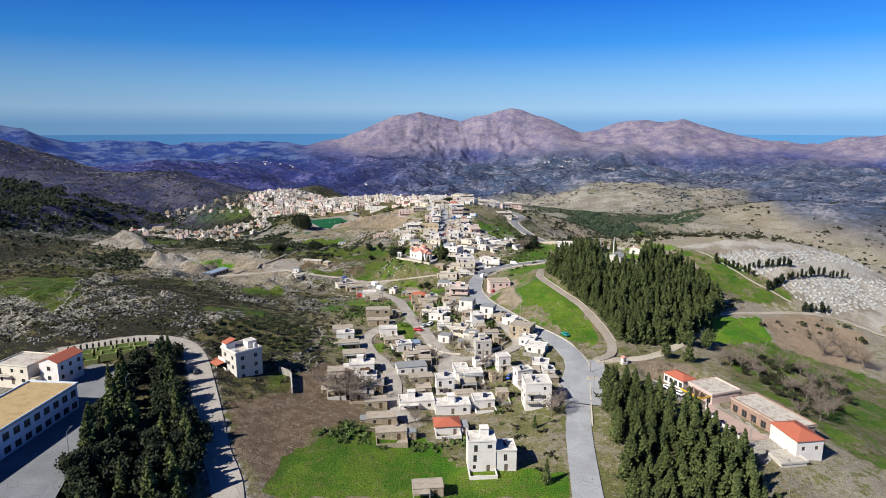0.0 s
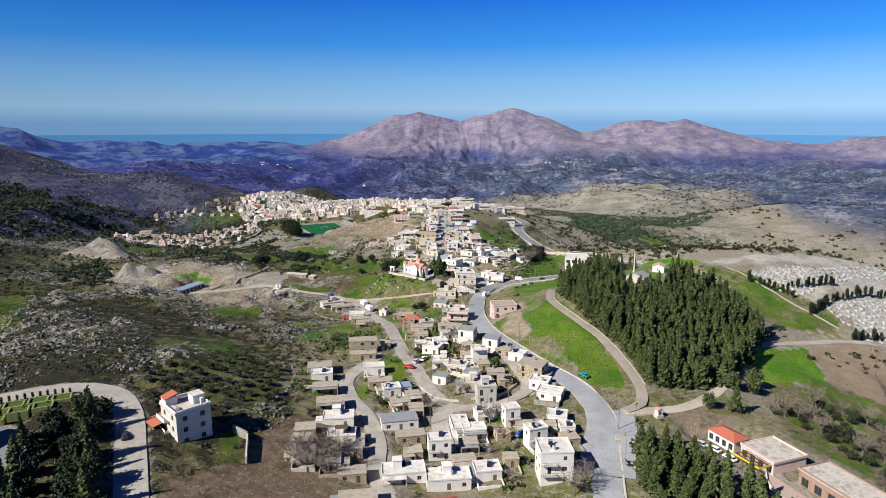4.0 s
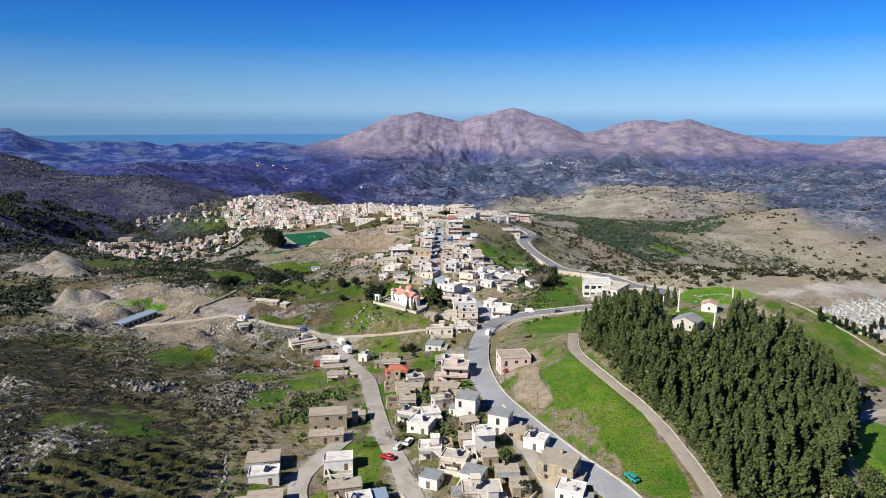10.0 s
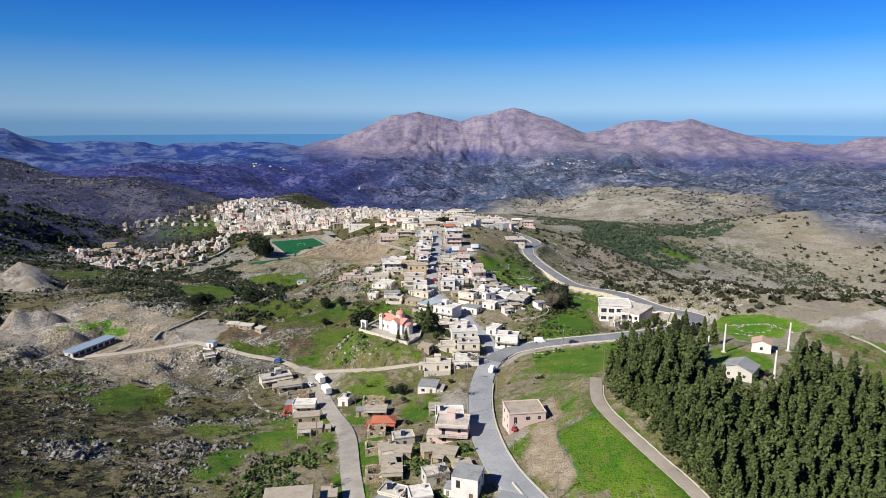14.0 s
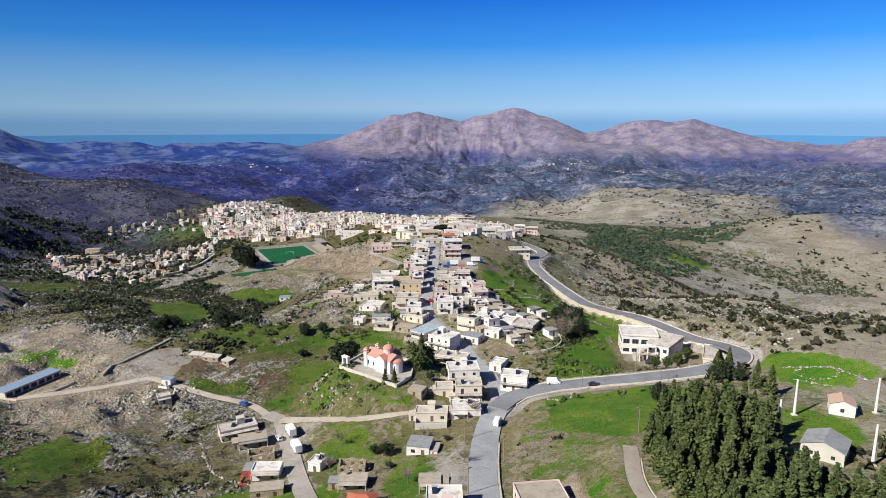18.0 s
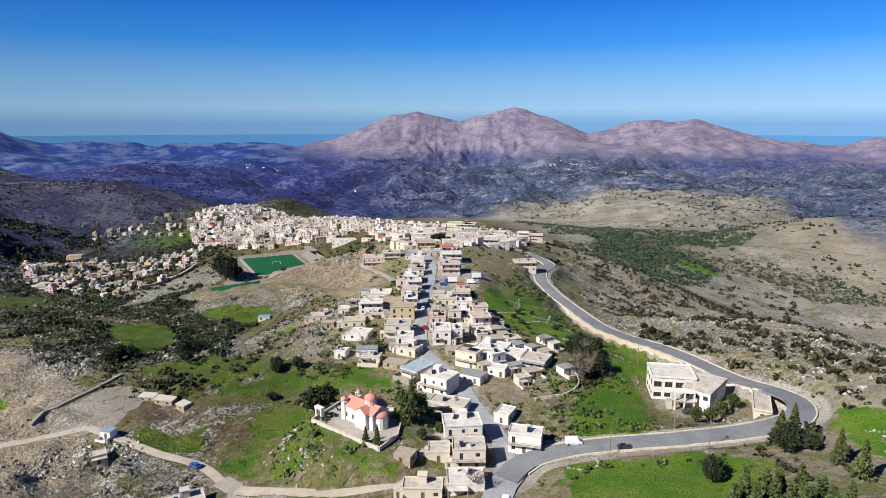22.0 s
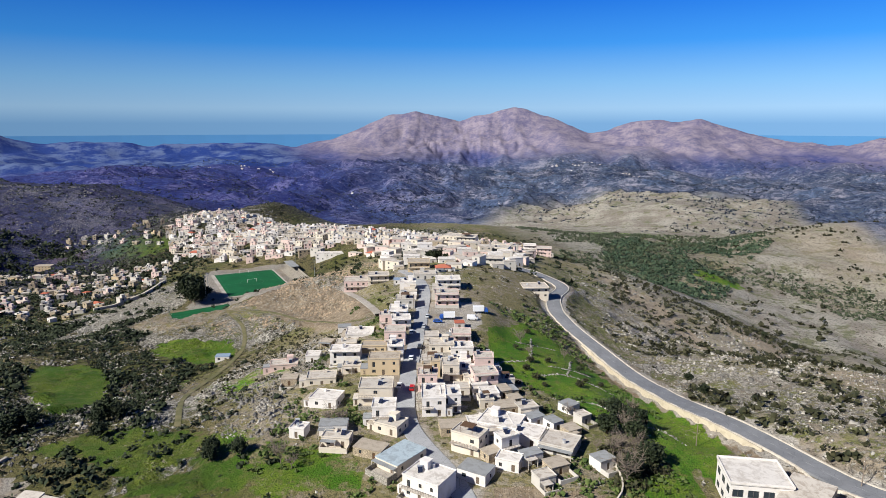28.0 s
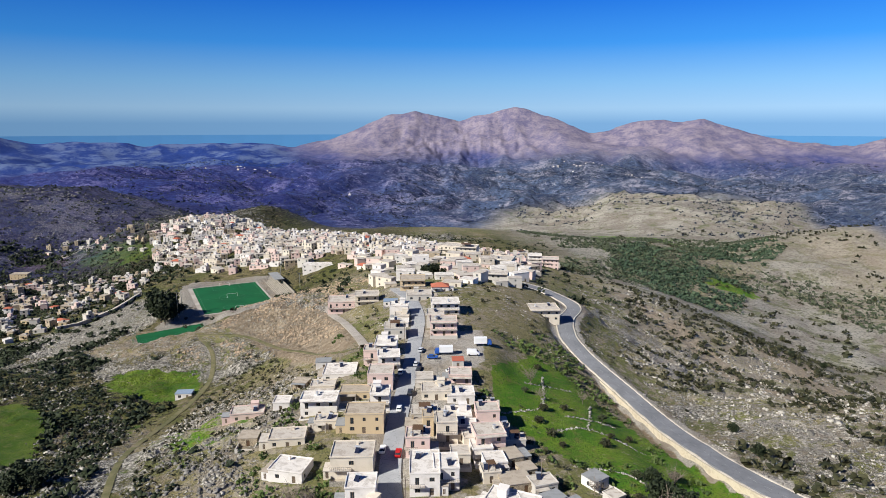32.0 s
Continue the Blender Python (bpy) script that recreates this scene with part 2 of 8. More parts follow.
# ---- the land ----
# Relief on three lattices of hills and dips, broad to fine: (first x, y, heights eastwards).
BROAD = (520, [(-1340, -200, [2, 3, 40, 12, 7, -3]), (-1600, 320, [8, 82, 30, 35, -17, -42, -42]), (-1340, 840, [37, 39, -68, 0, -49, -65]),
               (-1600, 1360, [40, 42, -22, 24, -43, -19, -65]), (-1340, 1880, [13, -19, -78, -67, -47, -77]), (-1600, 2400, [-25, -56, -30, -29, -37, -65, -81])])
RIDGE = (210, [(-315, 0, [8, 7, 0, 0]), (-420, 210, [-5, 2, 5, -23, -2]), (-315, 420, [4, 1, 18, 34]), (-420, 630, [25, 3, 32, 5, -26]),
               (-315, 840, [16, 49, 32, -25]), (-420, 1050, [-3, 38, 9, -6, -22])])
LOCAL = (95, [(-162.5, 120, [-5, -5, -2, 8]), (-210, 215, [-7, 10, -9, 12, 9]), (-162.5, 310, [6, -4, 8, 4]), (-210, 405, [1, -8, -6, 2, 22]),
              (-162.5, 500, [7, 9, -1, 7]), (-210, 595, [13, -13, 16, -16, 17]), (-162.5, 690, [3, 3, 13, -15])])
# Single knolls and hollows: x, y, reach, height.
KNOLLS = [(-29, 420, 20, 11), (78, 332, 42, 17), (-400, 1225, 130, 48), (-570, 1130, 140, -32), (-182, 840, 55, -11), (-130, 800, 50, -10), (86, 450, 30, -10), (240, 432, 52, 12)]
# Heaps of tipped stone: x, y, height of the tip, reach.
HEAPS = [(-237, 470, 4.6, 14, 1.05), (-230, 475, 0.5, 12, 0.8), (-340, 612, -1, 24, 0.9), (-324, 598, -8, 17, 0.8), (-308, 584, -12, 15, 0.8), (-354, 634, -7, 26, 0.8), (-346, 590, -7, 18, 0.8)]
# Hills farther off: x, y, reach, height.
HILLS = [(-657, 1430, 170, 42), (-1300, 1445, 300, 127), (572, 1945, 240, 50), (705, 1450, 190, 28), (1000, 1400, 220, 29), (-941, 1900, 250, 12), (-600, 1800, 230, 8), (-520, 1080, 120, -11), (-900, 1080, 220, -28), (-680, 1000, 150, 12), (299, 2190, 60, 14), (-345, 1430, 75, 38), (660, 1390, 150, 26), (820, 1300, 140, 16)]
# The crest of the far mountains: bearing in degrees, height.
CREST = [(-60, 60), (-40, 110), (-35.3, 82), (-34.0, 29), (-32.0, -7), (-26.4, -16), (-15.8, -29), (-13.9, -61), (-11.1, -9), (-8.7, 70), (-6.3, 153), (-4.2, 183), (-2.3, 133), (-0.7, 105), (0.0, 121),
         (1.1, 141), (3.9, 197), (6.1, 149), (8.5, 74), (10.0, 23), (11.4, 50), (13.3, 113), (14.8, 132), (16.3, 107), (18.1, 124), (20.1, 75), (22.2, 20), (24.3, -4), (26.7, -27), (28.2, -29), (30.0, 12), (32.5, 37), (36.8, 79), (60, 60)]


def bell(x, y, cx, cy, reach):
    return np.exp(-((x - cx) ** 2 + (y - cy) ** 2) / reach**2)


def ripple(x, y, size, seed, octaves=4, rough=0.5):
    """Smooth value noise for whole arrays, from -1 to 1."""
    rng = np.random.default_rng(seed)
    table = rng.uniform(-1, 1, (64, 64))
    out, amp, total = np.zeros_like(x), 1.0, 0.0
    for k in range(octaves):
        u, v = x / size * 2**k + 17.3 * k, y / size * 2**k + 5.1 * k
        i, j = np.floor(u).astype(int), np.floor(v).astype(int)
        a, b = u - i, v - j
        a, b = a * a * (3 - 2 * a), b * b * (3 - 2 * b)
        t = lambda p, q: table[(i + p) % 64, (j + q) % 64]
        out += amp * ((t(0, 0) * (1 - a) + t(1, 0) * a) * (1 - b) + (t(0, 1) * (1 - a) + t(1, 1) * a) * b)
        total, amp = total + amp, amp * rough
    return out / total


def step(v, lo, hi):
    u = np.clip((v - lo) / (hi - lo), 0, 1)
    return u * u * (3 - 2 * u)


def relief(x, y):
    """The lie of the land without its fine detail."""
    z = np.full_like(x, -40.0)
    for pitch, rows in (BROAD, RIDGE, LOCAL):
        for x0, cy, heights in rows:
            for k, hgt in enumerate(heights):
                z += hgt * bell(x, y, x0 + k * pitch, cy, 0.85 * pitch)
    for cx, cy, reach, hgt in KNOLLS:
        z += hgt * bell(x, y, cx, cy, reach)
    return z


def far_land(x, y):
    """Valley, foothills and the mountains by the sea."""
    r, bearing = np.hypot(x, y), np.degrees(np.arctan2(x, y))
    floor = -150.0
    z = floor + 75 * ripple(x, y, 620, 3, 6, 0.55) * step(r, 1300, 2200) * (1 - 0.6 * step(r, 3600, 4500))
    z += 44 * (0.5 - np.abs(ripple(x, y, 330, 12, 4, 0.5)) * 2) * step(r, 1500, 2100) * (1 - step(r, 3700, 4300))
    z += 24 * (0.4 - np.abs(ripple(x, y, 150, 16, 3, 0.6)) * 1.6) * step(r, 1500, 2000) * (1 - 0.7 * step(r, 3300, 3900))
    z += 17 * ripple(x, y, 170, 14, 3, 0.6) * step(r, 1300, 1900) * (1 - 0.5 * step(r, 3900, 4500))
    z += 70 * np.exp(-(((bearing + 27) / 9) ** 2)) * np.exp(-(((r - 2500) / 600) ** 2))
    z += 35 * np.exp(-(((bearing + 8) / 6) ** 2)) * np.exp(-(((r - 3300) / 350) ** 2))
    crest = np.interp(bearing, [c[0] for c in CREST], [c[1] for c in CREST])
    soft = np.interp(bearing, [c[0] + 1.5 for c in CREST], [c[1] for c in CREST])
    foot = 3450 + 250 * ripple(x, y, 800, 9, 2)
    rise = np.clip((r - foot) / (4600 - foot), 0, 1) ** 1.4
    rise *= 1 - 0.35 * step(r, 4640, 4860)
    z += 9 * rise * (0.5 - np.abs(ripple(x, y * 0.5, 150, 15, 3, 0.6)) * 2) * step(r, 3700, 4200)
    gullies = 1 - np.abs(ripple(x, y * 0.6, 330, 8, 5, 0.55)) * 2.2
    lift = (crest * rise + soft * (1 - rise)) + 150
    return z + rise * lift * (1 - 0.42 * np.clip(gullies, 0, 1) * (1 - rise) * 2.0)


def land(x, y):
    r = np.hypot(x, y - 200)
    w = step(r, 1500, 2100)
    z = relief(x, y) * (1 - w) + far_land(x, y) * w
    for cx, cy, reach, hgt in HILLS:
        z += hgt * bell(x, y, cx, cy, reach)
    return z


def lines(fine_lo, fine_hi, fine, lo, hi, grow=1.09):
    mid = list(np.arange(fine_lo, fine_hi + fine / 2, fine))
    gap, up = fine, []
    v = mid[-1]
    while v < hi:
        gap = min(gap * grow, 32)
        v += gap
        up.append(v)
    gap, v, down = fine, mid[0], []
    while v > lo:
        gap = min(gap * grow, 36)
        v -= gap
        down.append(v)
    return np.array(down[::-1] + mid + up)


GX, GY = lines(-240, 190, 2.3, -3300, 3300), lines(90, 740, 2.5, -500, 4850, 1.06)
XX, YY = np.meshgrid(GX, GY)
ZZ = land(XX, YY)
near = 1 - step(np.hypot(XX, YY - 400), 1200, 1800)
wild = step(np.hypot(XX + 10, (YY - 450) * 0.35), 60, 200) * near
ZZ += wild * (9.0 * ripple(XX, YY, 210, 41, 4, 0.5) * step(np.hypot(XX, YY - 400), 150, 500) + 2.4 * ripple(XX, YY, 38, 42, 4, 0.6) + 1.6 * step(-XX, 60, 140) * np.abs(ripple(XX, YY, 24, 43, 3, 0.6)))
spurs = step(-XX, 330, 520) * step(YY, 380, 560) * (1 - step(np.hypot(XX, YY - 400), 1500, 1900))
ZZ += spurs * (9 * (0.4 - np.abs(ripple(XX, YY * 0.7, 85, 40, 3, 0.6)) * 1.6) + 16 * (0.4 - np.abs(ripple(XX, YY * 0.8, 190, 44, 3, 0.5)) * 1.6) + 3.5 * ripple(XX, YY, 40, 45, 3, 0.6))
rolling = step(XX, 200, 380) * step(YY, 620, 860) * (1 - step(YY, 1700, 2000)) * (1 - step(XX, 1100, 1500))
ZZ += rolling * (13 * (0.45 - np.abs(ripple(XX, YY, 230, 48, 3, 0.5)) * 1.8) + 3 * ripple(XX, YY, 55, 49, 3, 0.6))
ZZ += near * (0.7 * ripple(XX, YY, 45, 5, 4, 0.55) + 0.5 * ripple(XX, YY, 9, 6, 2))


def spline(points, gap=3.0):
    """A smooth line through plan points, in even steps."""
    pts = [Vector(p) for p in points]
    pts = [2 * pts[0] - pts[1]] + pts + [2 * pts[-1] - pts[-2]]
    out = []
    for a, b, c, d in zip(pts, pts[1:], pts[2:], pts[3:]):
        n = max(2, int((c - b).length / gap))
        for k in range(n):
            t = k / n
            out.append(0.5 * (2 * b + (c - a) * t + (2 * a - 5 * b + 4 * c - d) * t * t + (3 * b - a - 3 * c + d) * t**3))
    out.append(pts[-2])
    return np.array([(p.x, p.y) for p in out])


def level(px, py, widen, dip=0.25, soft=7.0, zs=None):
    """Lays the ground flat under a line of points, and gives the heights along it."""
    if zs is None:
        zs = land(px, py)
        for _ in range(3):
            zs = np.convolve(np.pad(zs, 3, mode="edge"), np.ones(7) / 7, "valid")
    best, target = np.full(XX.shape, 1e9), np.zeros(XX.shape)
    for x, y, z in zip(px, py, zs):
        i0, i1 = np.searchsorted(GX, (x - widen - soft, x + widen + soft))
        j0, j1 = np.searchsorted(GY, (y - widen - soft, y + widen + soft))
        d = np.hypot(XX[j0:j1, i0:i1] - x, YY[j0:j1, i0:i1] - y)
        b, t = best[j0:j1, i0:i1], target[j0:j1, i0:i1]
        closer = d < b
        b[closer], t[closer] = d[closer], z
    w = 1 - step(best, widen, widen + soft)
    ZZ[:] = ZZ * (1 - w) + (target - dip) * w
    return zs


def ground(x, y):
    """The height of the finished ground at a place."""
    i = min(max(int(np.searchsorted(GX, x)) - 1, 0), len(GX) - 2)
    j = min(max(int(np.searchsorted(GY, y)) - 1, 0), len(GY) - 2)
    a, b = (x - GX[i]) / (GX[i + 1] - GX[i]), (y - GY[j]) / (GY[j + 1] - GY[j])
    return float((ZZ[j, i] * (1 - a) + ZZ[j, i + 1] * a) * (1 - b) + (ZZ[j + 1, i] * (1 - a) + ZZ[j + 1, i + 1] * a) * b)


def inside(points, x, y):
    """Which places lie within a plan outline."""
    hit = np.zeros(np.shape(x), bool)
    for (x0, y0), (x1, y1) in zip(points, points[1:] + points[:1]):
        cross = (y0 > y) != (y1 > y)
        hit ^= cross & (x < (x1 - x0) * (y - y0) / ((y1 - y0) or 1e-9) + x0)
    return hit


def mesh_from(name, verts, faces, material, parent=None, label="", smooth=False):
    me = bpy.data.meshes.new(name)
    me.from_pydata(verts, [], faces)
    me.materials.append(material)
    if smooth:
        me.polygons.foreach_set("use_smooth", np.ones(len(me.polygons), bool))
    me.update()
    ob = new(name, me)
    if parent is not None:
        ob.parent = parent
    return tagged(ob, label) if label else ob


def ribbon(name, points, width, material, label, kind="structure", category="road"):
    """A road laid along a plan line, with the ground levelled under it."""
    p = spline(points)
    rise, dip = (0.03, 0.10) if material in (DIRT, GRASSY, PATH_DIRT) else (0.06, 0.22)
    zs = level(p[:, 0], p[:, 1], width / 2 + 0.8, dip)
    d = np.gradient(p, axis=0)
    n = np.stack([-d[:, 1], d[:, 0]], 1) / np.linalg.norm(d, axis=1)[:, None]
    verts, faces = [], []
    across = [(-0.5, -0.7), (-0.5, 0.0), (-0.2, 0.05), (0.2, 0.05), (0.5, 0.0), (0.5, -0.7)]
    for k in range(len(p)):
        for u, dz in across:
            verts.append((*(p[k] + n[k] * u * width), zs[k] + rise + dz))
    m = len(across)
    for k in range(len(p) - 1):
        for c in range(m - 1):
            a = k * m + c
            faces.append((a, a + m, a + m + 1, a + 1))
    ob = tagged(mesh_from(name, verts, faces, material), label, category, kind=kind)
    return ob, p, n, zs


MAIN = [(24, 90), (30, 130), (35, 180), (39.5, 210), (43, 232), (38.5, 252), (27, 270.5), (16, 292), (8.5, 312), (5.0, 339), (5.5, 371), (9, 397), (14, 409)]
UPPER = [(11, 404), (17, 412), (28, 416.5), (44, 417.5), (60, 416.6), (86, 418), (99, 424), (105.5, 437), (104, 452), (95.5, 470), (79, 515), (74, 545), (66.5, 600), (52, 641), (50, 660), (53, 680), (62, 712), (50, 730), (30, 738)]
STREET = [(12.5, 404), (11.6, 422.6), (8.9, 435.2), (3.6, 449.3), (-0.5, 462.9), (-5.6, 474.2), (-12, 484.5), (-17.4, 495.6), (-20.1, 511.6), (-20.8, 533.6), (-20.6, 556), (-20.2, 578), (-20.8, 598), (-21.8, 634), (-28, 668), (-40, 700)]
LANE = [(-5, 214), (-8, 232), (-6, 242), (-12.5, 254.5), (-17.5, 269.6), (-24, 286), (-31, 312), (-38, 342), (-49, 368), (-65, 407), (-73, 415.5)]
LOOP = [(-6, 242), (0, 240.3), (10.4, 242.4), (17, 246), (22, 256), (14, 285), (7, 310)]
LOWER = [(-35, 286), (-43, 262), (-38.6, 245), (-32, 234.5), (-26, 218), (-23.7, 200), (-17, 188)]
DIRT_TRACK = [(-65.7, 409), (-52, 406), (-34.6, 400.5), (-21, 402), (-13, 405)]
FOREST_PATH = [(51, 234.5), (57, 239), (60, 250), (59, 265), (54.5, 286), (45.5, 307), (39.5, 330), (42.5, 352)]
FIELD_TRACK = [(50, 234), (72, 239), (93, 261), (106, 289), (134, 309), (177, 327), (202, 328.5), (240, 315)]
WEST_ROAD = [(-46, 100), (-57, 136), (-67.5, 155), (-75.5, 171), (-85.4, 190), (-95.5, 208), (-106, 218), (-121, 217.5), (-141, 203)]
tracks = [ribbon("road", MAIN, 8.0, ASPHALT, "pale worn asphalt road winding up through the village"),
          ribbon("road", UPPER, 7.6, ASPHALT_NEW, "dark asphalt road curving round the hill between pale verges"),
          ribbon("road", STREET, 6.0, ASPHALT, "narrow straight asphalt village street between the houses"),
          ribbon("road", LANE, 5.5, CONCRETE, "concrete village lane past old stone houses"),
          ribbon("road", LOOP, 4.2, CONCRETE, "narrow concrete lane joining the main road"),
          ribbon("road", LOWER, 5.0, CONCRETE, "concrete lane between terraces of small houses"),
          ribbon("road", DIRT_TRACK, 3.6, DIRT, "pale dirt track across the meadow"),
          ribbon("road", FOREST_PATH, 3.7, PATH_DIRT, "dirt road along the edge of the pine wood"),
          ribbon("road", FIELD_TRACK, 4.5, DIRT, "pale dirt road past the fields"),
          ribbon("road", WEST_ROAD, 7.5, CONCRETE, "pale concrete road beside the trees"),
          ribbon("road", [(-174, 424), (-150, 436), (-133, 447)], 4.0, DIRT, "dirt track to the long shed"),
          ribbon("road", [(38, 200), (41.5, 214), (45, 226), (46, 236)], 15.0, ASPHALT, "wide asphalt junction of the roads"),
          ribbon("road", [(-97, 506), (-112, 545), (-116, 585), (-116, 602), (-118, 628), (-130, 660), (-148, 686)], 2.2, GRASSY, "narrow rutted dirt track over the pasture"),
          ribbon("road", [(-148, 687), (-120, 677), (-87, 642), (-76, 631), (-60, 612), (-43, 611)], 2.4, GRASSY, "dirt track round the rocky knoll"),
          ribbon("road", [(-43, 611), (-59, 652), (-75, 690), (-60, 720)], 4.0, CONCRETE, "pale concrete lane up to the houses"),
          ribbon("road", [(-71, 413.5), (-83, 424), (-100, 431), (-114, 438), (-133, 447)], 3.2, DIRT, "dirt track from the lane to the gravel lot")]


def trim_beds():
    """Keeps the ground just below the roads that lie on it."""
    for (ob, line, nrm, zs), half in ((r, abs((Vector(r[0].data.vertices[1].co) - Vector(r[0].data.vertices[4].co)).length) / 2) for r in tracks):
        for (px, py), z in zip(line, zs):
            i0, i1 = np.searchsorted(GX, (px - half - 1, px + half + 1))
            j0, j1 = np.searchsorted(GY, (py - half - 1, py + half + 1))
            bed = ZZ[j0:j1, i0:i1]
            on = np.hypot(XX[j0:j1, i0:i1] - px, YY[j0:j1, i0:i1] - py) < half + 0.9
            bed[on] = np.minimum(bed[on], z - 0.08)


trim_beds()


def grid_sheet():
    """The whole ground as one sheet out to the mountains, with its covers as attributes."""
    ny, nx = XX.shape
    verts = np.stack([XX, YY, ZZ], -1).reshape(-1, 3)
    idx = np.arange(ny * nx).reshape(ny, nx)
    faces = np.stack([idx[:-1, :-1], idx[:-1, 1:], idx[1:, 1:], idx[1:, :-1]], -1).reshape(-1, 4)
    me = bpy.data.meshes.new("ground")
    me.vertices.add(len(verts)), me.loops.add(faces.size), me.polygons.add(len(faces))
    me.vertices.foreach_set("co", verts.ravel())
    me.loops.foreach_set("vertex_index", faces.ravel())
    me.polygons.foreach_set("loop_start", np.arange(0, faces.size, 4))
    me.polygons.foreach_set("use_smooth", np.ones(len(faces), bool))
    me.update(calc_edges=True)
    me.materials.append(GROUND)
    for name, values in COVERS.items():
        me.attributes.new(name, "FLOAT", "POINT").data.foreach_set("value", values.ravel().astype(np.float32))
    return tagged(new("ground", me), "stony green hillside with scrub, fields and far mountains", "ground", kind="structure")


def clear_step(x, y):
    """Nought on the roads, rising to one away from them."""
    w = np.ones_like(x)
    for _, line, _, _ in tracks:
        for px, py in line[::2]:
            i0, i1 = np.searchsorted(GX, (px - 9, px + 9))
            j0, j1 = np.searchsorted(GY, (py - 9, py + 9))
            d = np.hypot(x[j0:j1, i0:i1] - px, y[j0:j1, i0:i1] - py)
            w[j0:j1, i0:i1] = np.minimum(w[j0:j1, i0:i1], step(d, 4, 9))
    return w


COVERS = {k: np.zeros(XX.shape) for k in ("grass", "soil", "gravel", "brown_field")}
BEARING = np.degrees(np.arctan2(XX, YY))
# Where the painted haze colours set in, by distance and bearing.
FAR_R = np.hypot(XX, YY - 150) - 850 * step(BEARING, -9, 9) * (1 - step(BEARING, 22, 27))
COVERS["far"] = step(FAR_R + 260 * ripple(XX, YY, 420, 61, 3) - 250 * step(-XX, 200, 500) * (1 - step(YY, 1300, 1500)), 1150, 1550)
# The western hill gets the haze colours at half strength.
hazed_near_hill = step(-XX, 380, 560) * step(YY, 480, 800) * (1 - step(np.hypot(XX, YY - 150), 1600, 1900))
COVERS["far"] = COVERS["far"] * (1 - hazed_near_hill) + 0.5 * hazed_near_hill
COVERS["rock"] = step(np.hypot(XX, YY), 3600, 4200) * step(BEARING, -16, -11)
# The far western plain has haze blue colours of its own.
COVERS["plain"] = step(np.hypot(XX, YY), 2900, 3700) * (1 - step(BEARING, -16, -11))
west = step(-XX, 50, 130) * (1 - 0.4 * step(YY, 380, 430) * (1 - step(-XX, 180, 330)))
west_hill = step(-XX, 300, 420) * step(YY, 350, 520)
COVERS["scrub"] = np.clip(0.2 - 0.6 * (1 - step(np.abs(XX), 50, 75)) - 0.5 * step(XX, 66, 105) * (1 - step(YY, 900, 1150)) + 0.75 * west + 1.7 * west_hill + 1.1 * bell(XX, YY, -720, 1080, 190) + 1.1 * bell(XX, YY, -110, 230, 75) + 0.7 * bell(XX, YY, -190, 280, 70) + 0.9 * bell(XX, YY, -640, 1020, 170) + 0.6 * bell(XX, YY, -900, 900, 260) + 0.7 * bell(XX, YY, 190, 1200, 180) + 1.0 * bell(XX, YY, 300, 1530, 200) + 0.4 * bell(XX, YY, 240, 900, 120) + 0.95 * ripple(XX, YY, 120, 74, 4, 0.6), -0.6, 1.6)
rubble_zone = np.maximum(np.maximum(bell(XX, YY, -205, 500, 60), 0.5 * bell(XX, YY, -150, 420, 34)), np.maximum(bell(XX, YY, -224, 458, 20), bell(XX, YY, -318, 575, 40)))
COVERS["scrub"] -= 1.2 * rubble_zone + 1.0 * bell(XX, YY, -84, 545, 34) + 0.9 * bell(XX, YY, 120, 600, 95)
COVERS["tan"] = np.clip(0.55 + 0.45 * step(XX, 68, 120) - 0.5 * step(-XX, 55, 120) - 0.3 * west_hill - 0.9 * bell(XX, YY, 190, 1200, 200) + 0.25 * ripple(XX, YY, 70, 76, 4, 0.6) + 0.85 * rubble_zone - 0.6 * bell(XX, YY, -55, 190, 32) + 0.5 * bell(XX, YY, -140, 425, 32) + 0.75 * bell(XX, YY, -84, 550, 34) + 0.5 * bell(XX, YY, -66, 500, 18) - 0.2 * bell(XX, YY, 165, 590, 120) - 0.35 * bell(XX, YY, -62, 432, 44) - 0.35 * bell(XX, YY, -112, 485, 46) + 0.55 * bell(XX, YY, -105, 695, 48) + 0.4 * bell(XX, YY, -145, 655, 45) - 0.3 * bell(XX, YY, -95, 490, 34), 0, 1)
COVERS["brown"] = step(XX, 70 - 0.25 * np.clip(YY - 1100, 0, 900), 200 - 0.25 * np.clip(YY - 1100, 0, 900)) * step(YY, 760, 900) * (1 - 0.45 * step(XX, 420, 560) * (1 - step(YY, 1500, 1700)))
# Mask of the mountain feet, where the haze blue is mixed in.
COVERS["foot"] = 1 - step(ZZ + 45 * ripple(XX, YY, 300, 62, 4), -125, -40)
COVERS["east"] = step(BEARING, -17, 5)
pasture = step(-XX, 50, 95) * step(YY, 190, 240) * (1 - step(YY, 640, 760)) * (1 - step(-XX, 260, 420))
COVERS["stony"] = np.maximum(pasture * step(ripple(XX, YY, 60, 71, 4, 0.6), -0.05, 0.25), 0.85 * step(-XX, 260, 420) * step(ripple(XX, YY, 110, 75, 4, 0.65), -0.15, 0.3))
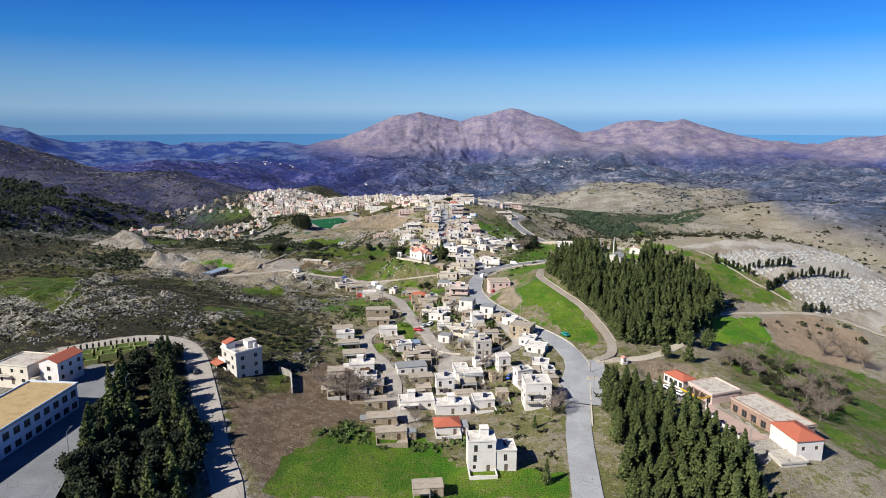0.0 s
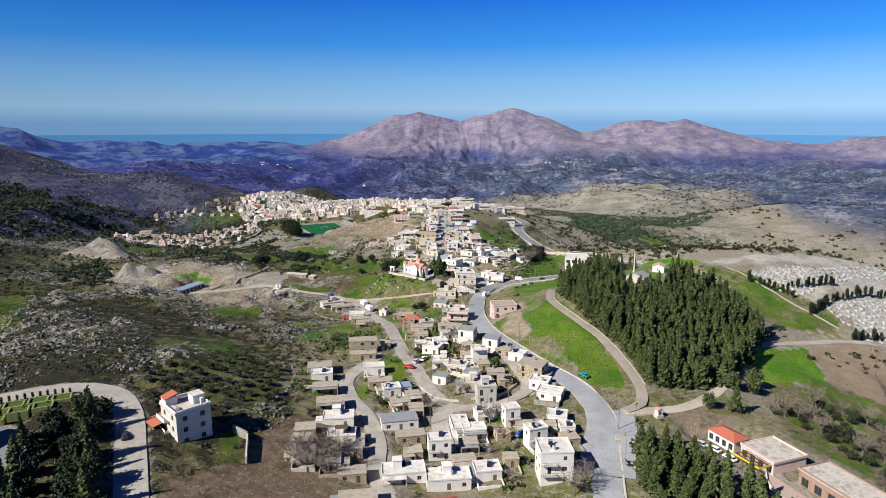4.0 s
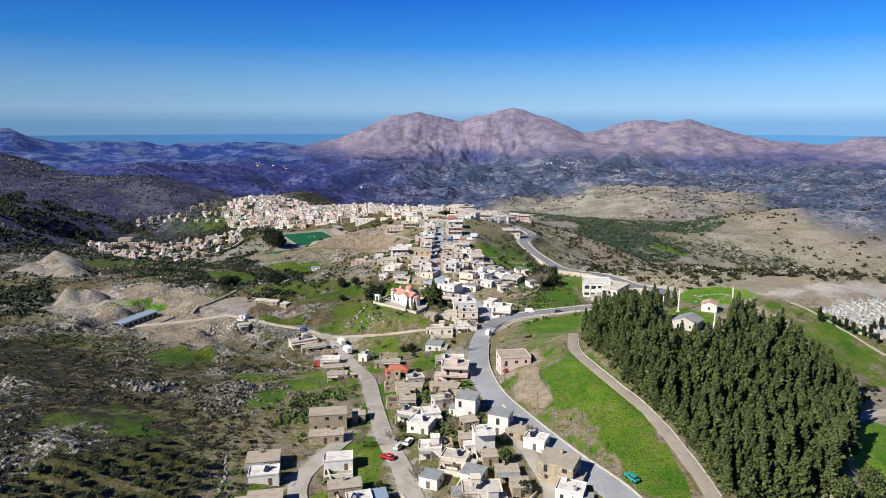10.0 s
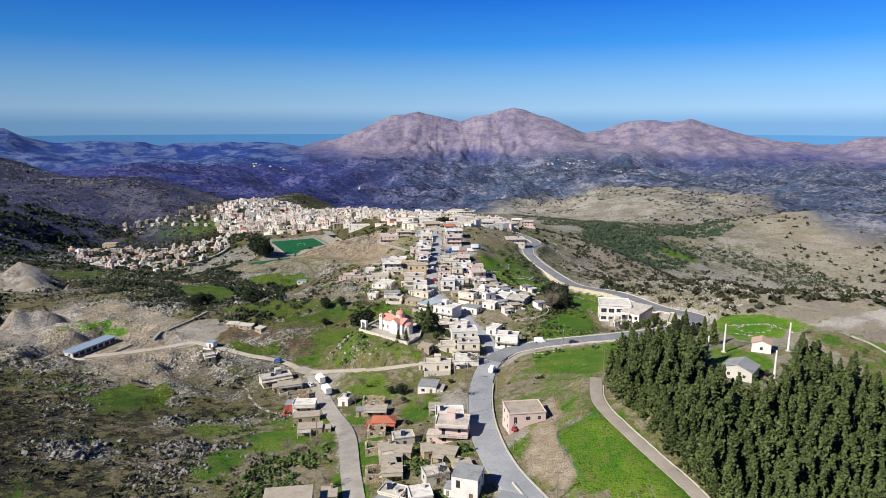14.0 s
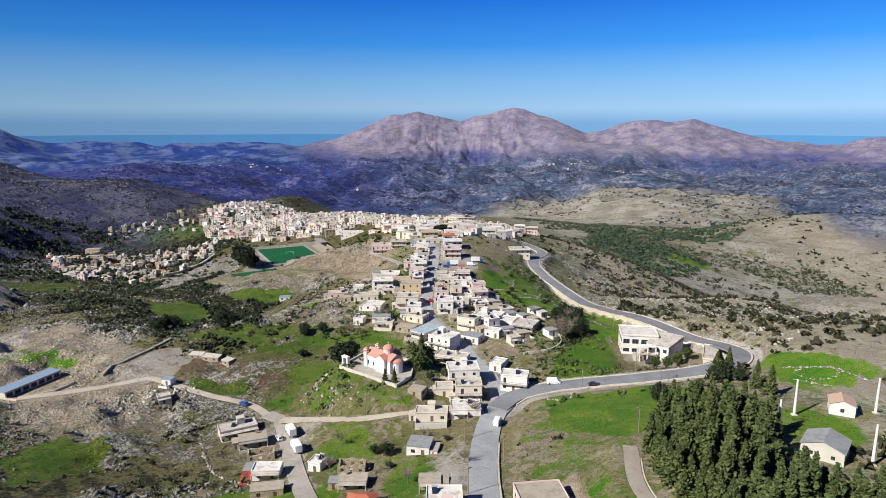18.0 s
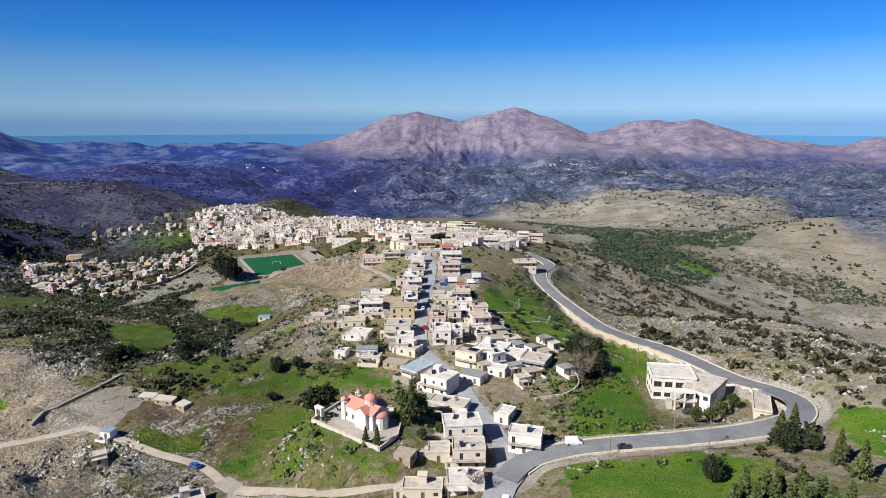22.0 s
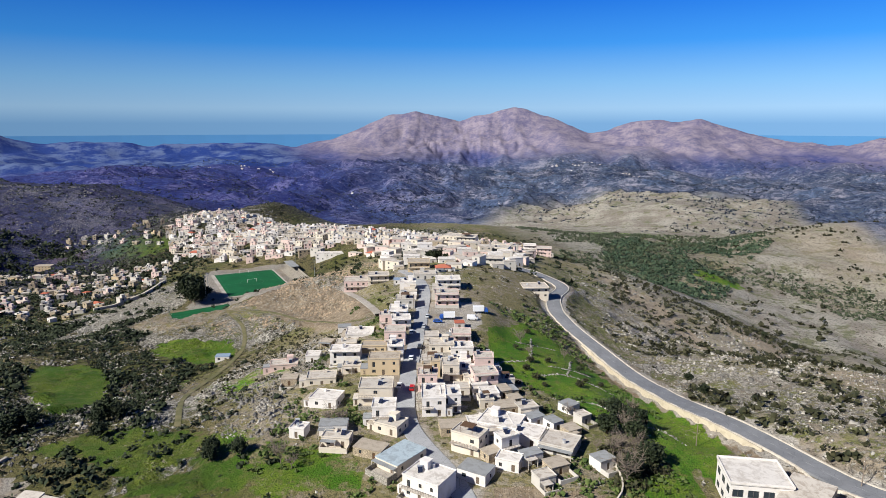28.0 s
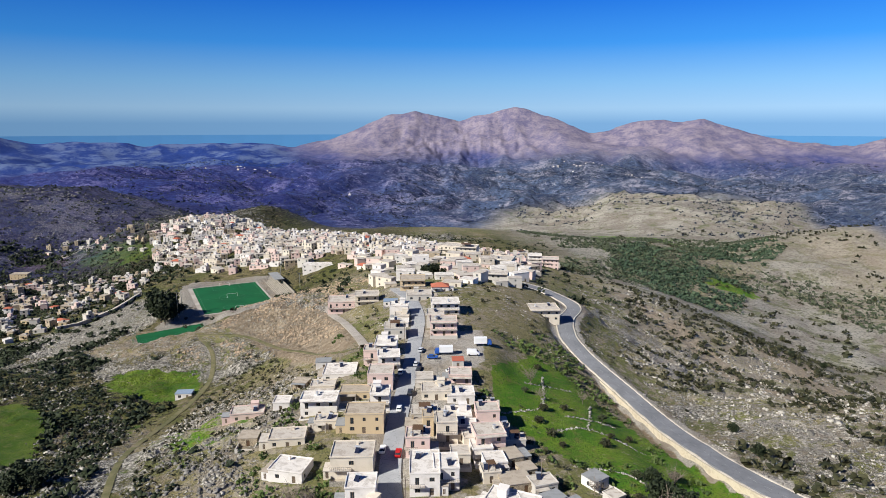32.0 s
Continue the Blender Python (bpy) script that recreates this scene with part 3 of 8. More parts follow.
for x, y, reach, value in ((-88, 560, 40, 0.55), (-78, 525, 26, 0.6), (112, 520, 34, 0.9), (95, 590, 26, 0.8), (122, 462, 24, 0.7), (100, 690, 30, 0.8), (-105, 700, 48, 1.2), (-225, 480, 44, 1.1), (-195, 490, 40, 1.0), (-175, 690, 35, 0.8), (-150, 655, 26, 0.6), (-40, 1240, 60, 1.0), (100, 620, 20, 0.9), (112, 560, 24, 1.0), (142, 505, 24, 0.9), (-114, 322, 13, 1.2), (-84, 328, 11, 1.1), (-100, 354, 9, 1.0), (96, 660, 26, 1.0), (125, 705, 30, 0.9), (84, 720, 22, 1.0)):
    COVERS["stony"] = np.maximum(COVERS["stony"], value * np.exp(-((XX - x) ** 2 + (YY - y) ** 2) / reach**2))
# Outcrops stand up in broken ledges.
ledges = np.clip(0.55 - 2.2 * np.abs(ripple(XX, YY, 17, 72, 3, 0.6)), -0.4, 1) + 0.7 * ripple(XX, YY, 5.5, 73, 2)
ZZ += np.clip(COVERS["stony"], 0, 1.2) ** 1.5 * ledges * 3.4 * clear_step(XX, YY)


def cover(kind, points, value=1.0):
    m = inside(points, XX + 1.5 * ripple(XX, YY, 14, 31, 2), YY + 2.0 * ripple(XX, YY, 14, 32, 2))
    COVERS[kind][m] = value


def tinge(kind, x, y, rx, ry, value):
    """A cover that fades out over a rounded patch."""
    d = ((XX - x) / rx) ** 2 + ((YY - y) / ry) ** 2
    w = value * np.exp(-d) * (1 + 0.9 * ripple(XX, YY, 90, 51, 5, 0.6))
    COVERS[kind][:] = np.maximum(COVERS[kind], np.clip(w, 0, 1))
cover("grass", [(-51, 138), (-48, 162), (-38, 177), (-11, 178), (1, 163), (28, 161), (26, 150)], 0.86)
cover("grass", [(-64, 192), (-62, 198), (-60, 226), (-70, 207)], 0.53)
cover("grass", [(27, 334), (42, 326), (54, 286), (56, 249), (43, 258), (30, 300)], 0.86)
cover("grass", [(28, 326), (39, 325), (52, 282), (37, 283)], 0.86)
cover("grass", [(29, 410), (59, 403), (48, 363), (27, 389)], 0.86)
cover("grass", [(28, 401), (61, 409), (78, 394), (51, 361), (27, 378)], 0.86)
cover("grass", [(110, 426), (128, 401), (118, 384), (101, 393)], 0.86)
cover("grass", [(35, 442), (60, 487), (64, 452), (53, 421), (36, 425)], 0.86)
cover("grass", [(9, 579), (29, 611), (45, 588), (59, 539), (69, 496), (62, 469), (49, 497), (26, 527), (10, 548)], 0.84)
cover("grass", [(-215, 584), (-186, 599), (-166, 569), (-184, 549)], 0.53)
cover("grass", [(-175, 643), (-129, 640), (-116, 612), (-152, 614)], 0.53)
cover("grass", [(-123, 500), (-91, 501), (-59, 488), (-30, 481), (-24, 462), (-98, 469)], 0.53)
cover("grass", [(-240, 562), (-223, 603), (-182, 596), (-162, 563), (-184, 545)], 0.53)
cover("grass", [(-127, 503), (-81, 496), (-61, 483), (-48, 462), (-85, 462)], 0.53)
cover("grass", [(-78, 465), (-55, 456), (-51, 442), (-22, 410), (-40, 408), (-77, 420)], 0.53)
cover("grass", [(-84, 439), (-66, 462), (-21, 415), (-18, 401), (-58, 417)], 0.53)
cover("grass", [(-64, 343), (-48, 370), (-34, 314), (-44, 315)], 0.53)
cover("grass", [(-138, 368), (-124, 395), (-112, 373), (-127, 354)], 0.53)
cover("grass", [(109, 290), (147, 309), (144, 285), (107, 267)], 0.78)


cover("soil", [(-72, 180), (-60, 194), (-57, 226), (-40, 230), (-32, 186), (-44, 176), (-49, 142), (-62, 152)])
cover("tan", [(-72, 180), (-60, 194), (-57, 226), (-40, 230), (-32, 186), (-44, 176), (-49, 142), (-62, 152)], 0.2)
cover("soil", [(15, 345), (22, 346), (28, 301), (20, 293), (11, 319)], 0.45)
cover("soil", [(-144, 707), (-137, 758), (-65, 667), (-45, 616), (-62, 604), (-76, 618)])
cover("gravel", [(-18, 576), (6, 576), (8, 618), (-16, 620)], 0.8)
cover("gravel", [(-237, 445), (-270, 516), (-209, 446), (-201, 426)])
cover("gravel", [(71, 211), (85, 218), (96, 177), (86, 167)])
cover("soil", [(58, 234), (79, 239), (91, 235), (80, 222)])
cover("grass", [(-43, 362), (-34, 357), (-33, 351), (-39, 351)], 0.86)
cover("grass", [(-50, 397), (-30, 392), (-22, 372), (-28, 371), (-42, 384)], 0.53)
cover("grass", [(-44, 272), (-33, 289), (-21, 281), (-25, 258)], 0.86)
cover("gravel", [(128, 392), (150, 404), (205, 420), (280, 440), (275, 395), (250, 350), (214, 325), (185, 345), (160, 372)])
cover("gravel", [(-250, 455), (-262, 500), (-235, 520), (-205, 470), (-212, 440)])
cover("gravel", [(-236, 870), (-160, 872), (-104, 735), (-150, 716), (-190, 720)])
cover("gravel", [(-150, 120), (-93, 130), (-100, 162), (-111, 196), (-128, 200), (-150, 180)])
cover("grass", [(-295, 401), (-244, 384), (-198, 307), (-191, 278), (-209, 287), (-280, 340)], 0.62)
cover("soil", [(-270, 370), (-240, 360), (-205, 300), (-230, 310)], 0.55)
cover("soil", [(102, 811), (145, 783), (163, 722), (147, 593), (135, 600), (140, 720)], 0.75)
for row in ((330, 960, 110, 150, 0.75), (520, 1000, 160, 190, 0.7), (700, 1250, 240, 220, 0.75), (900, 1500, 260, 260, 0.6), (220, 760, 50, 90, 0.6), (-20, 1020, 60, 60, 0.4)):
    tinge("soil", *row)
for row in ((330, 1140, 34, 44, 0.95), (240, 1230, 90, 70, 0.55), (330, 1560, 170, 120, 0.55), (130, 1010, 60, 90, 0.4), (-400, 1120, 60, 50, 0.6), (-340, 700, 60, 50, 0.7), (-100, 280, 40, 30, 0.45), (-160, 380, 45, 25, 0.6), (-200, 470, 30, 20, 0.5)):
    tinge("grass", *row)
ORCHARD = [(-104, 222), (-103, 247), (-86, 271), (-67, 263), (-60, 232), (-81, 223)]
cover("scrub", ORCHARD, 0.45), cover("stony", ORCHARD, 0.0), cover("tan", ORCHARD, 0.0)
cover("gravel", [(-152, 452), (-144, 482), (-126, 474), (-122, 465), (-124, 452), (-135, 441), (-141, 438)], 0.75)
cover("soil", [(-126, 452), (-122, 466), (-104, 466), (-92, 458), (-90, 446), (-112, 448)], 0.53)
cover("soil", [(-90, 448), (-74, 447), (-72, 440), (-79, 430)], 0.85)
cover("grass", [(-116, 437), (-114, 447), (-88, 439), (-86, 431), (-101, 434)], 0.75)
cover("soil", [(-160, 404), (-172, 430), (-140, 440), (-128, 410), (-138, 392)], 0.5)
for row in ((-12, 250, 34, 44, 0.62), (-35, 230, 18, 40, 0.5), (-10, 200, 26, 20, 0.5), (15, 290, 14, 30, 0.5), (-12, 460, 22, 40, 0.6), (-14, 540, 30, 50, 0.66), (10, 490, 22, 36, 0.6), (-12, 620, 22, 40, 0.55), (-60, 400, 20, 26, 0.5), (-5, 360, 16, 40, 0.5), (78, 452, 16, 14, 0.7), (-20, 700, 60, 60, 0.5), (-100, 960, 140, 130, 0.42), (-300, 1130, 110, 90, 0.42)):
    tinge("gravel", *row)
for row in ((150, 560, 60, 120, 0.5), (110, 480, 26, 60, 0.46), (180, 700, 60, 100, 0.52), (-82, 540, 24, 50, 0.42), (600, 1900, 200, 160, 0.7), (300, 1950, 260, 160, 0.7), (420, 1080, 120, 90, 0.8), (320, 1000, 80, 90, 0.8), (120, 1750, 160, 120, 0.7)):
    tinge("soil", *row)


def pad(points, z, soft=4.0, dip=0.0):
    """Levels the ground inside a plan outline at height z."""
    xs, ys = [p[0] for p in points], [p[1] for p in points]
    gx, gy = np.meshgrid(np.arange(min(xs), max(xs) + 1, 2.0), np.arange(min(ys), max(ys) + 1, 2.0))
    m = inside(points, gx, gy)
    level(gx[m], gy[m], 1.6, dip, soft, np.full(int(m.sum()), float(z)))


def verge(track, reach, kind, value):
    """Bare ground along a road's edges."""
    for px, py in track[1]:
        i0, i1 = np.searchsorted(GX, (px - reach, px + reach))
        j0, j1 = np.searchsorted(GY, (py - reach, py + reach))
        w = value * (1 - step(np.hypot(XX[j0:j1, i0:i1] - px, YY[j0:j1, i0:i1] - py), reach - 2.5, reach))
        COVERS[kind][j0:j1, i0:i1] = np.maximum(COVERS[kind][j0:j1, i0:i1], w)


for row in ((122, 222, 22, 40, 0.6), (145, 205, 20, 40, 0.6), (110, 398, 14, 20, 0.8), (130, 392, 12, 14, 0.7), (85, 345, 14, 14, 0.7), (60, 352, 10, 14, 0.6)):
    tinge("grass", *row)
cover("grass", [(-248, 590), (-222, 600), (-214, 570), (-187, 548), (-216, 548)], 0.9)
cover("grass", [(-210, 585), (-205, 597), (-180, 596), (-157, 581), (-144, 555), (-157, 548), (-159, 534), (-187, 561)], 0.9)
cover("grass", [(-170, 636), (-131, 639), (-119, 614), (-132, 609), (-161, 621)], 0.95)
cover("grass", [(-130, 508), (-89, 499), (-82, 484), (-89, 480), (-105, 477), (-123, 491)], 0.8)
cover("grass", [(-96, 471), (-64, 481), (-60, 470), (-92, 465)], 0.9)
cover("grass", [(-67, 438), (-68, 445), (-55, 451), (-50, 434)], 0.7)
cover("grass", [(-141, 372), (-138, 393), (-120, 391), (-112, 374), (-132, 362)], 0.85)
cover("soil", [(-177, 422), (-160, 430), (-166, 461), (-136, 474), (-134, 452), (-104, 404), (-128, 397), (-155, 408)], 0.5)
cover("gravel", [(-143, 451), (-138, 480), (-126, 474), (-125, 464), (-125, 451), (-124, 445), (-135, 441)], 0.9)
cover("grass", [(-114, 441), (-90, 446), (-85, 435), (-99, 431), (-110, 434)], 0.75)
cover("soil", [(5, 456), (9, 467), (27, 464), (38, 460), (33, 454), (21, 452)], 0.75)
below = tracks[1][1] + tracks[1][2] * 6.5
verge((None, below[(below[:, 1] > 470) & (below[:, 1] < 628)]), 4.6, "soil", 1.0)
for row in ((-33, 262, 4, 9, 0.95), (-36, 250, 4, 8, 0.9), (8, 234, 6, 4, 0.95), (12, 206, 9, 4, 0.9), (0, 262, 5, 4, 0.9), (14, 233, 5, 4, 0.9), (-51, 252, 5, 9, 0.9), (-14, 262, 4, 5, 0.9), (11, 280, 4, 8, 0.9), (-28, 300, 5, 10, 0.8), (-20, 322, 6, 10, 0.8), (-2, 318, 5, 8, 0.7), (-18, 200, 8, 6, 0.8)):
    tinge("grass", *row)
for row in ((260, 880, 140, 160, 0.52), (420, 900, 160, 200, 0.55), (200, 640, 70, 110, 0.5), (330, 700, 110, 120, 0.5)):
    tinge("soil", *row)
verge(tracks[1], 9.0, "gravel", 0.85)
for k, reach in ((2, 7.0), (3, 6.0), (4, 5.0), (5, 6.0), (9, 7.0)):
    verge(tracks[k], reach, "gravel", 0.6)
for k in (6, 7, 8, 10, 15):
    verge(tracks[k], 4.5, "soil", 0.6)
for row in ((-463, 1149, 60, 40, 0.6), (-559, 1290, 60, 50, 0.5), (-520, 1200, 50, 40, 0.6), (-290, 770, 25, 25, 0.6)):
    tinge("grass", *row)
for row in ((-205, 480, 36, 36, 0.5), (-85, 555, 24, 40, 0.46)):
    tinge("soil", *row)
tinge("soil", -560, 1150, 40, 30, 0.8)
for row in ((-150, 545, 10, 8, 0.62), (-120, 495, 34, 10, 0.7), (-190, 590, 24, 18, 0.7), (-145, 628, 26, 14, 0.75), (-100, 480, 26, 10, 0.6), (-130, 570, 14, 26, 0.5), (-78, 495, 20, 10, 0.6), (-230, 330, 30, 30, 0.5), (-120, 330, 24, 12, 0.5), (-85, 350, 22, 12, 0.6), (-70, 320, 12, 24, 0.55)):
    tinge("grass", *row)
QUARRY = [(-232, 480), (-236, 512), (-212, 526), (-184, 500), (-152, 478), (-126, 436), (-128, 398), (-160, 408), (-180, 422), (-205, 440)]
cover("tan", QUARRY, 0.95), cover("scrub", QUARRY, -0.5), cover("soil", QUARRY, 0.62), cover("stony", QUARRY, 0.95)
for row in ((32, 345, 13, 46, 0.52), (40, 300, 14, 40, 0.5), (24, 390, 12, 26, 0.52), (-85, 545, 26, 46, 0.46), (-40, 385, 14, 24, 0.62), (-60, 345, 14, 30, 0.6), (-16, 365, 10, 30, 0.6), (-30, 320, 8, 26, 0.62)):
    tinge("grass", *row)
for outline, value in (([(126, 388), (140, 392), (150, 383), (182, 344), (170, 332), (138, 326), (130, 345), (134, 366)], 0.52), ([(107, 266), (146, 286), (170, 280), (205, 260), (190, 190), (150, 160), (118, 180), (112, 212), (100, 226)], 0.48)):
    cover("grass", outline, value), cover("tan", outline, 0.4), cover("scrub", outline, 0.1)
cover("brown", [(165, 1070), (205, 1240), (290, 1420), (400, 1500), (500, 1450), (531, 1389), (412, 1235), (379, 1180), (300, 1040), (240, 987)], 0.35)
BARE_SLOPE = [(-266, 772), (-255, 860), (-215, 800), (-198, 720), (-215, 680), (-262, 690), (-288, 728)]
cover("soil", BARE_SLOPE, 0.38), cover("tan", BARE_SLOPE, 0.5), cover("scrub", BARE_SLOPE, 0.25), cover("stony", BARE_SLOPE, 1.0), cover("grass", BARE_SLOPE, 0.25)
# The rough slope between road and wood, with its two lawns, the earth cut behind the pink house and its forecourt.
ROUGH = [(17, 298), (11, 318), (20, 362), (25, 402), (34, 404), (46, 362), (41, 336), (37, 322), (42, 300), (47, 270), (50, 250), (40, 250), (30, 275)]
cover("grass", ROUGH, 0.47), cover("tan", ROUGH, 0.55), cover("scrub", ROUGH, -0.5), cover("soil", ROUGH, 0.12)
for lawn_outline in ([(26, 319), (37, 322), (48, 296), (55, 262), (53, 248), (44, 256), (38, 285), (37, 292), (29, 297), (27.5, 308)], [(28, 400), (28, 382), (45, 361.5), (50, 360), (59, 382), (60, 403), (35, 407)]):
    cover("grass", lawn_outline, 0.98), cover("tan", lawn_outline, 0.5), cover("soil", lawn_outline, 0.0)
CUT = [(22, 341), (26, 346), (29, 342), (27, 328), (26, 316), (28, 300), (24, 296), (17, 306), (17, 314), (20, 324)]
cover("soil", CUT, 0.95), cover("tan", CUT, 0.85), cover("grass", CUT, 0.15)
FORECOURT = [(9, 330), (13, 335), (20, 326), (15, 319), (11, 318)]
cover("gravel", FORECOURT, 0.85), cover("tan", FORECOURT, 0.3)
GREEN_FIELD = [(12, 578), (30, 612), (50, 592), (61, 562), (69, 530), (74.5, 506), (79, 488), (68, 466), (50, 497), (27, 527), (12, 548)]
cover("grass", GREEN_FIELD, 0.84), cover("gravel", GREEN_FIELD, 0.15), cover("soil", GREEN_FIELD, 0.0), cover("tan", GREEN_FIELD, 0.55), cover("scrub", GREEN_FIELD, -0.4)
# Dark rough pasture round the western meadows.
DARK_PASTURE = [(-316, 733), (-250, 705), (-190, 652), (-156, 608), (-133, 590), (-112, 518), (-148, 490), (-184, 505), (-212, 532), (-244, 570), (-300, 640)]
cover("scrub", DARK_PASTURE, 0.75), cover("tan", DARK_PASTURE, 0.1), cover("soil", DARK_PASTURE, 0.1), cover("grass", DARK_PASTURE, 0.25)
for meadow, value in (([(-207, 592), (-184, 600), (-157, 576), (-142, 536), (-160, 530), (-188, 560)], 0.85), ([(-172, 640), (-134, 642), (-118, 616), (-134, 608), (-162, 622)], 0.95)):
    cover("grass", meadow, value), cover("tan", meadow, 0.1 if value < 0.9 else 0.25), cover("scrub", meadow, 0.0)
TRAINING_BANK = [(-215, 680), (-198, 720), (-160, 716), (-140, 690), (-170, 660)]
cover("soil", TRAINING_BANK, 0.5), cover("scrub", TRAINING_BANK, -0.3), cover("tan", TRAINING_BANK, 0.6), cover("grass", TRAINING_BANK, 0.2)
for row in ((110, 560, 34, 90, 0.5), (142, 482, 30, 34, 0.5), (104, 660, 26, 60, 0.5), (150, 600, 24, 50, 0.45)):
    tinge("gravel", *row)
PLOUGH = [(148, 309), (178, 326), (205, 318), (190, 285), (170, 277), (145, 285)]
cover("brown_field", PLOUGH, 1.0)
cover("grass", PLOUGH, 0.0)
YARD = [(-48.2, 428.4), (-24.6, 411.1), (-20.1, 419.4), (-20, 436), (-41.6, 441.8)]
pad(YARD, 7.2, 16)
pad(YARD, 8.0, 1.0)
pad([(64, 470), (90, 466), (92, 452), (80, 440), (66, 445)], 4.8)
pad([(92, 456), (106, 440), (98, 430), (88, 438)], 7.0)
pad([(70, 345), (74, 326), (92, 326), (106, 356), (92, 362)], 28.0, 8)
pad([(-118, 100), (-92, 128), (-101, 162), (-111, 196), (-128, 200), (-146, 186), (-146, 168), (-118, 166)], 19.8, 5)
pad([(70, 226), (86, 228), (98, 212), (104, 186), (92, 178), (84, 182), (80, 206)], 5.0, 4)
pad([(-228, 838), (-170, 872), (-118, 780), (-172, 742)], -27.0, 9)
pad([(-206, 712), (-166, 742), (-154, 718), (-190, 688)], -24.6, 7)
pad([(-17, 578), (5, 578), (7, 616), (-15, 618)], float(land(np.array([-18.0]), np.array([597.0]))[0]) - 0.1, 14)
pad([(-196, 428), (-176, 426), (-168, 464), (-188, 466)], -9.4, 8)
trim_beds()
# The green field lies a wall's height below the road.
wall_line = tracks[1][1] + tracks[1][2] * 5.4
wall_pick = (wall_line[:, 1] > 480) & (wall_line[:, 1] < 612)
wall_line, wall_top = wall_line[wall_pick], np.array(tracks[1][3])[wall_pick]
order = np.argsort(wall_line[:, 1])
drop = np.interp(YY, wall_line[order, 1], wall_line[order, 0]) - XX
ZZ -= 2.9 * step(drop, -1.0, 1.4) * (1 - step(drop, 9, 24)) * step(YY, 478, 492) * (1 - step(YY, 596, 616))
heap_bumps = 4.2 * ripple(XX, YY, 9, 46, 3, 0.7)
for hx, hy, top, reach, steep in HEAPS:
    lift = top - steep * np.hypot(XX - hx, YY - hy) * (1 + 0.5 * ripple(XX, YY, 16, 47, 3)) + heap_bumps
    on = (lift > ZZ - 0.3) & (np.hypot(XX - hx, YY - hy) < reach)
    ZZ[on] = np.maximum(ZZ[on], lift[on])
    COVERS["gravel"][on], COVERS["tan"][on] = 0.75, 0.6
    for kind in ("grass", "soil"):
        COVERS[kind][on] = 0.0
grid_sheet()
# The sea is an upright sheet; emission gives it the brightness of haze.
sea_arc = [(4870 * math.sin(radians(b)), 4870 * math.cos(radians(b))) for b in range(-60, 61, 3)]
SEA_GLOW = bpy.data.materials.new("sea with haze glow")
SEA_GLOW.use_nodes = True
SEA_GLOW.node_tree.nodes["Principled BSDF"].inputs["Base Color"].default_value = (0.02, 0.10, 0.22, 1)
SEA_GLOW.node_tree.nodes["Principled BSDF"].inputs["Emission Color"].default_value = (0.11, 0.30, 0.55, 1)
SEA_GLOW.node_tree.nodes["Principled BSDF"].inputs["Emission Strength"].default_value = 0.40
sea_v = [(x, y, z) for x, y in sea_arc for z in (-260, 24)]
tagged(mesh_from("backdrop", sea_v, [(2 * k, 2 * k + 2, 2 * k + 3, 2 * k + 1) for k in range(len(sea_arc) - 1)], SEA_GLOW), "blue sea in haze beyond the mountains", "sea", kind="structure")


# ---- builders for things ----
def empty(name, x, y, z, turn=0.0, label="", category="", group=""):
    ob = new(name)
    ob.matrix_basis = pose(x, y, z, 0, 0, turn)
    return tagged(ob, label, category, group)


def part(name, data, material, parent, label="", at=(0, 0, 0), turn=0.0, scale=None):
    """One mesh object under a thing or a part. data: (verts, faces) or a mesh to share."""
    if isinstance(data, bpy.types.Mesh):
        me = data
    else:
        me = bpy.data.meshes.new(name)
        me.from_pydata(data[0], [], data[1])
        me.update()
    if not me.materials:
        me.materials.append(material)
    ob = new(name, me)
    ob.parent = parent
    ob.location, ob.rotation_euler = at, (0, 0, radians(turn))
    if scale:
        ob.scale = scale
    return tagged(ob, label) if label else ob


def box(x0, y0, z0, x1, y1, z1):
    v = [(x, y, z) for z in (z0, z1) for x, y in ((x0, y0), (x1, y0), (x1, y1), (x0, y1))]
    return v, [(3, 2, 1, 0), (4, 5, 6, 7), (0, 1, 5, 4), (1, 2, 6, 5), (2, 3, 7, 6), (3, 0, 4, 7)]


def join(*pieces):
    verts, faces = [], []
    for v, f in pieces:
        n = len(verts)
        verts += v
        faces += [tuple(i + n for i in q) for q in f]
    return verts, faces


def tube(x, y, z0, z1, r0, r1=None, sides=8):
    r1 = r0 if r1 is None else r1
    v = [(x + r * math.cos(2 * math.pi * k / sides), y + r * math.sin(2 * math.pi * k / sides), z) for z, r in ((z0, r0), (z1, r1)) for k in range(sides)]
    f = [(k, (k + 1) % sides, sides + (k + 1) % sides, sides + k) for k in range(sides)]
    return v, f + [tuple(range(sides))[::-1], tuple(range(sides, 2 * sides))]


def rod(a, b, r, sides=6, r1=None):
    a, b = Vector(a), Vector(b)
    q = (b - a).to_track_quat("Z", "Y")
    v, f = tube(0, 0, 0, (b - a).length, r, r1, sides)
    return [tuple(a + q @ Vector(p)) for p in v], f


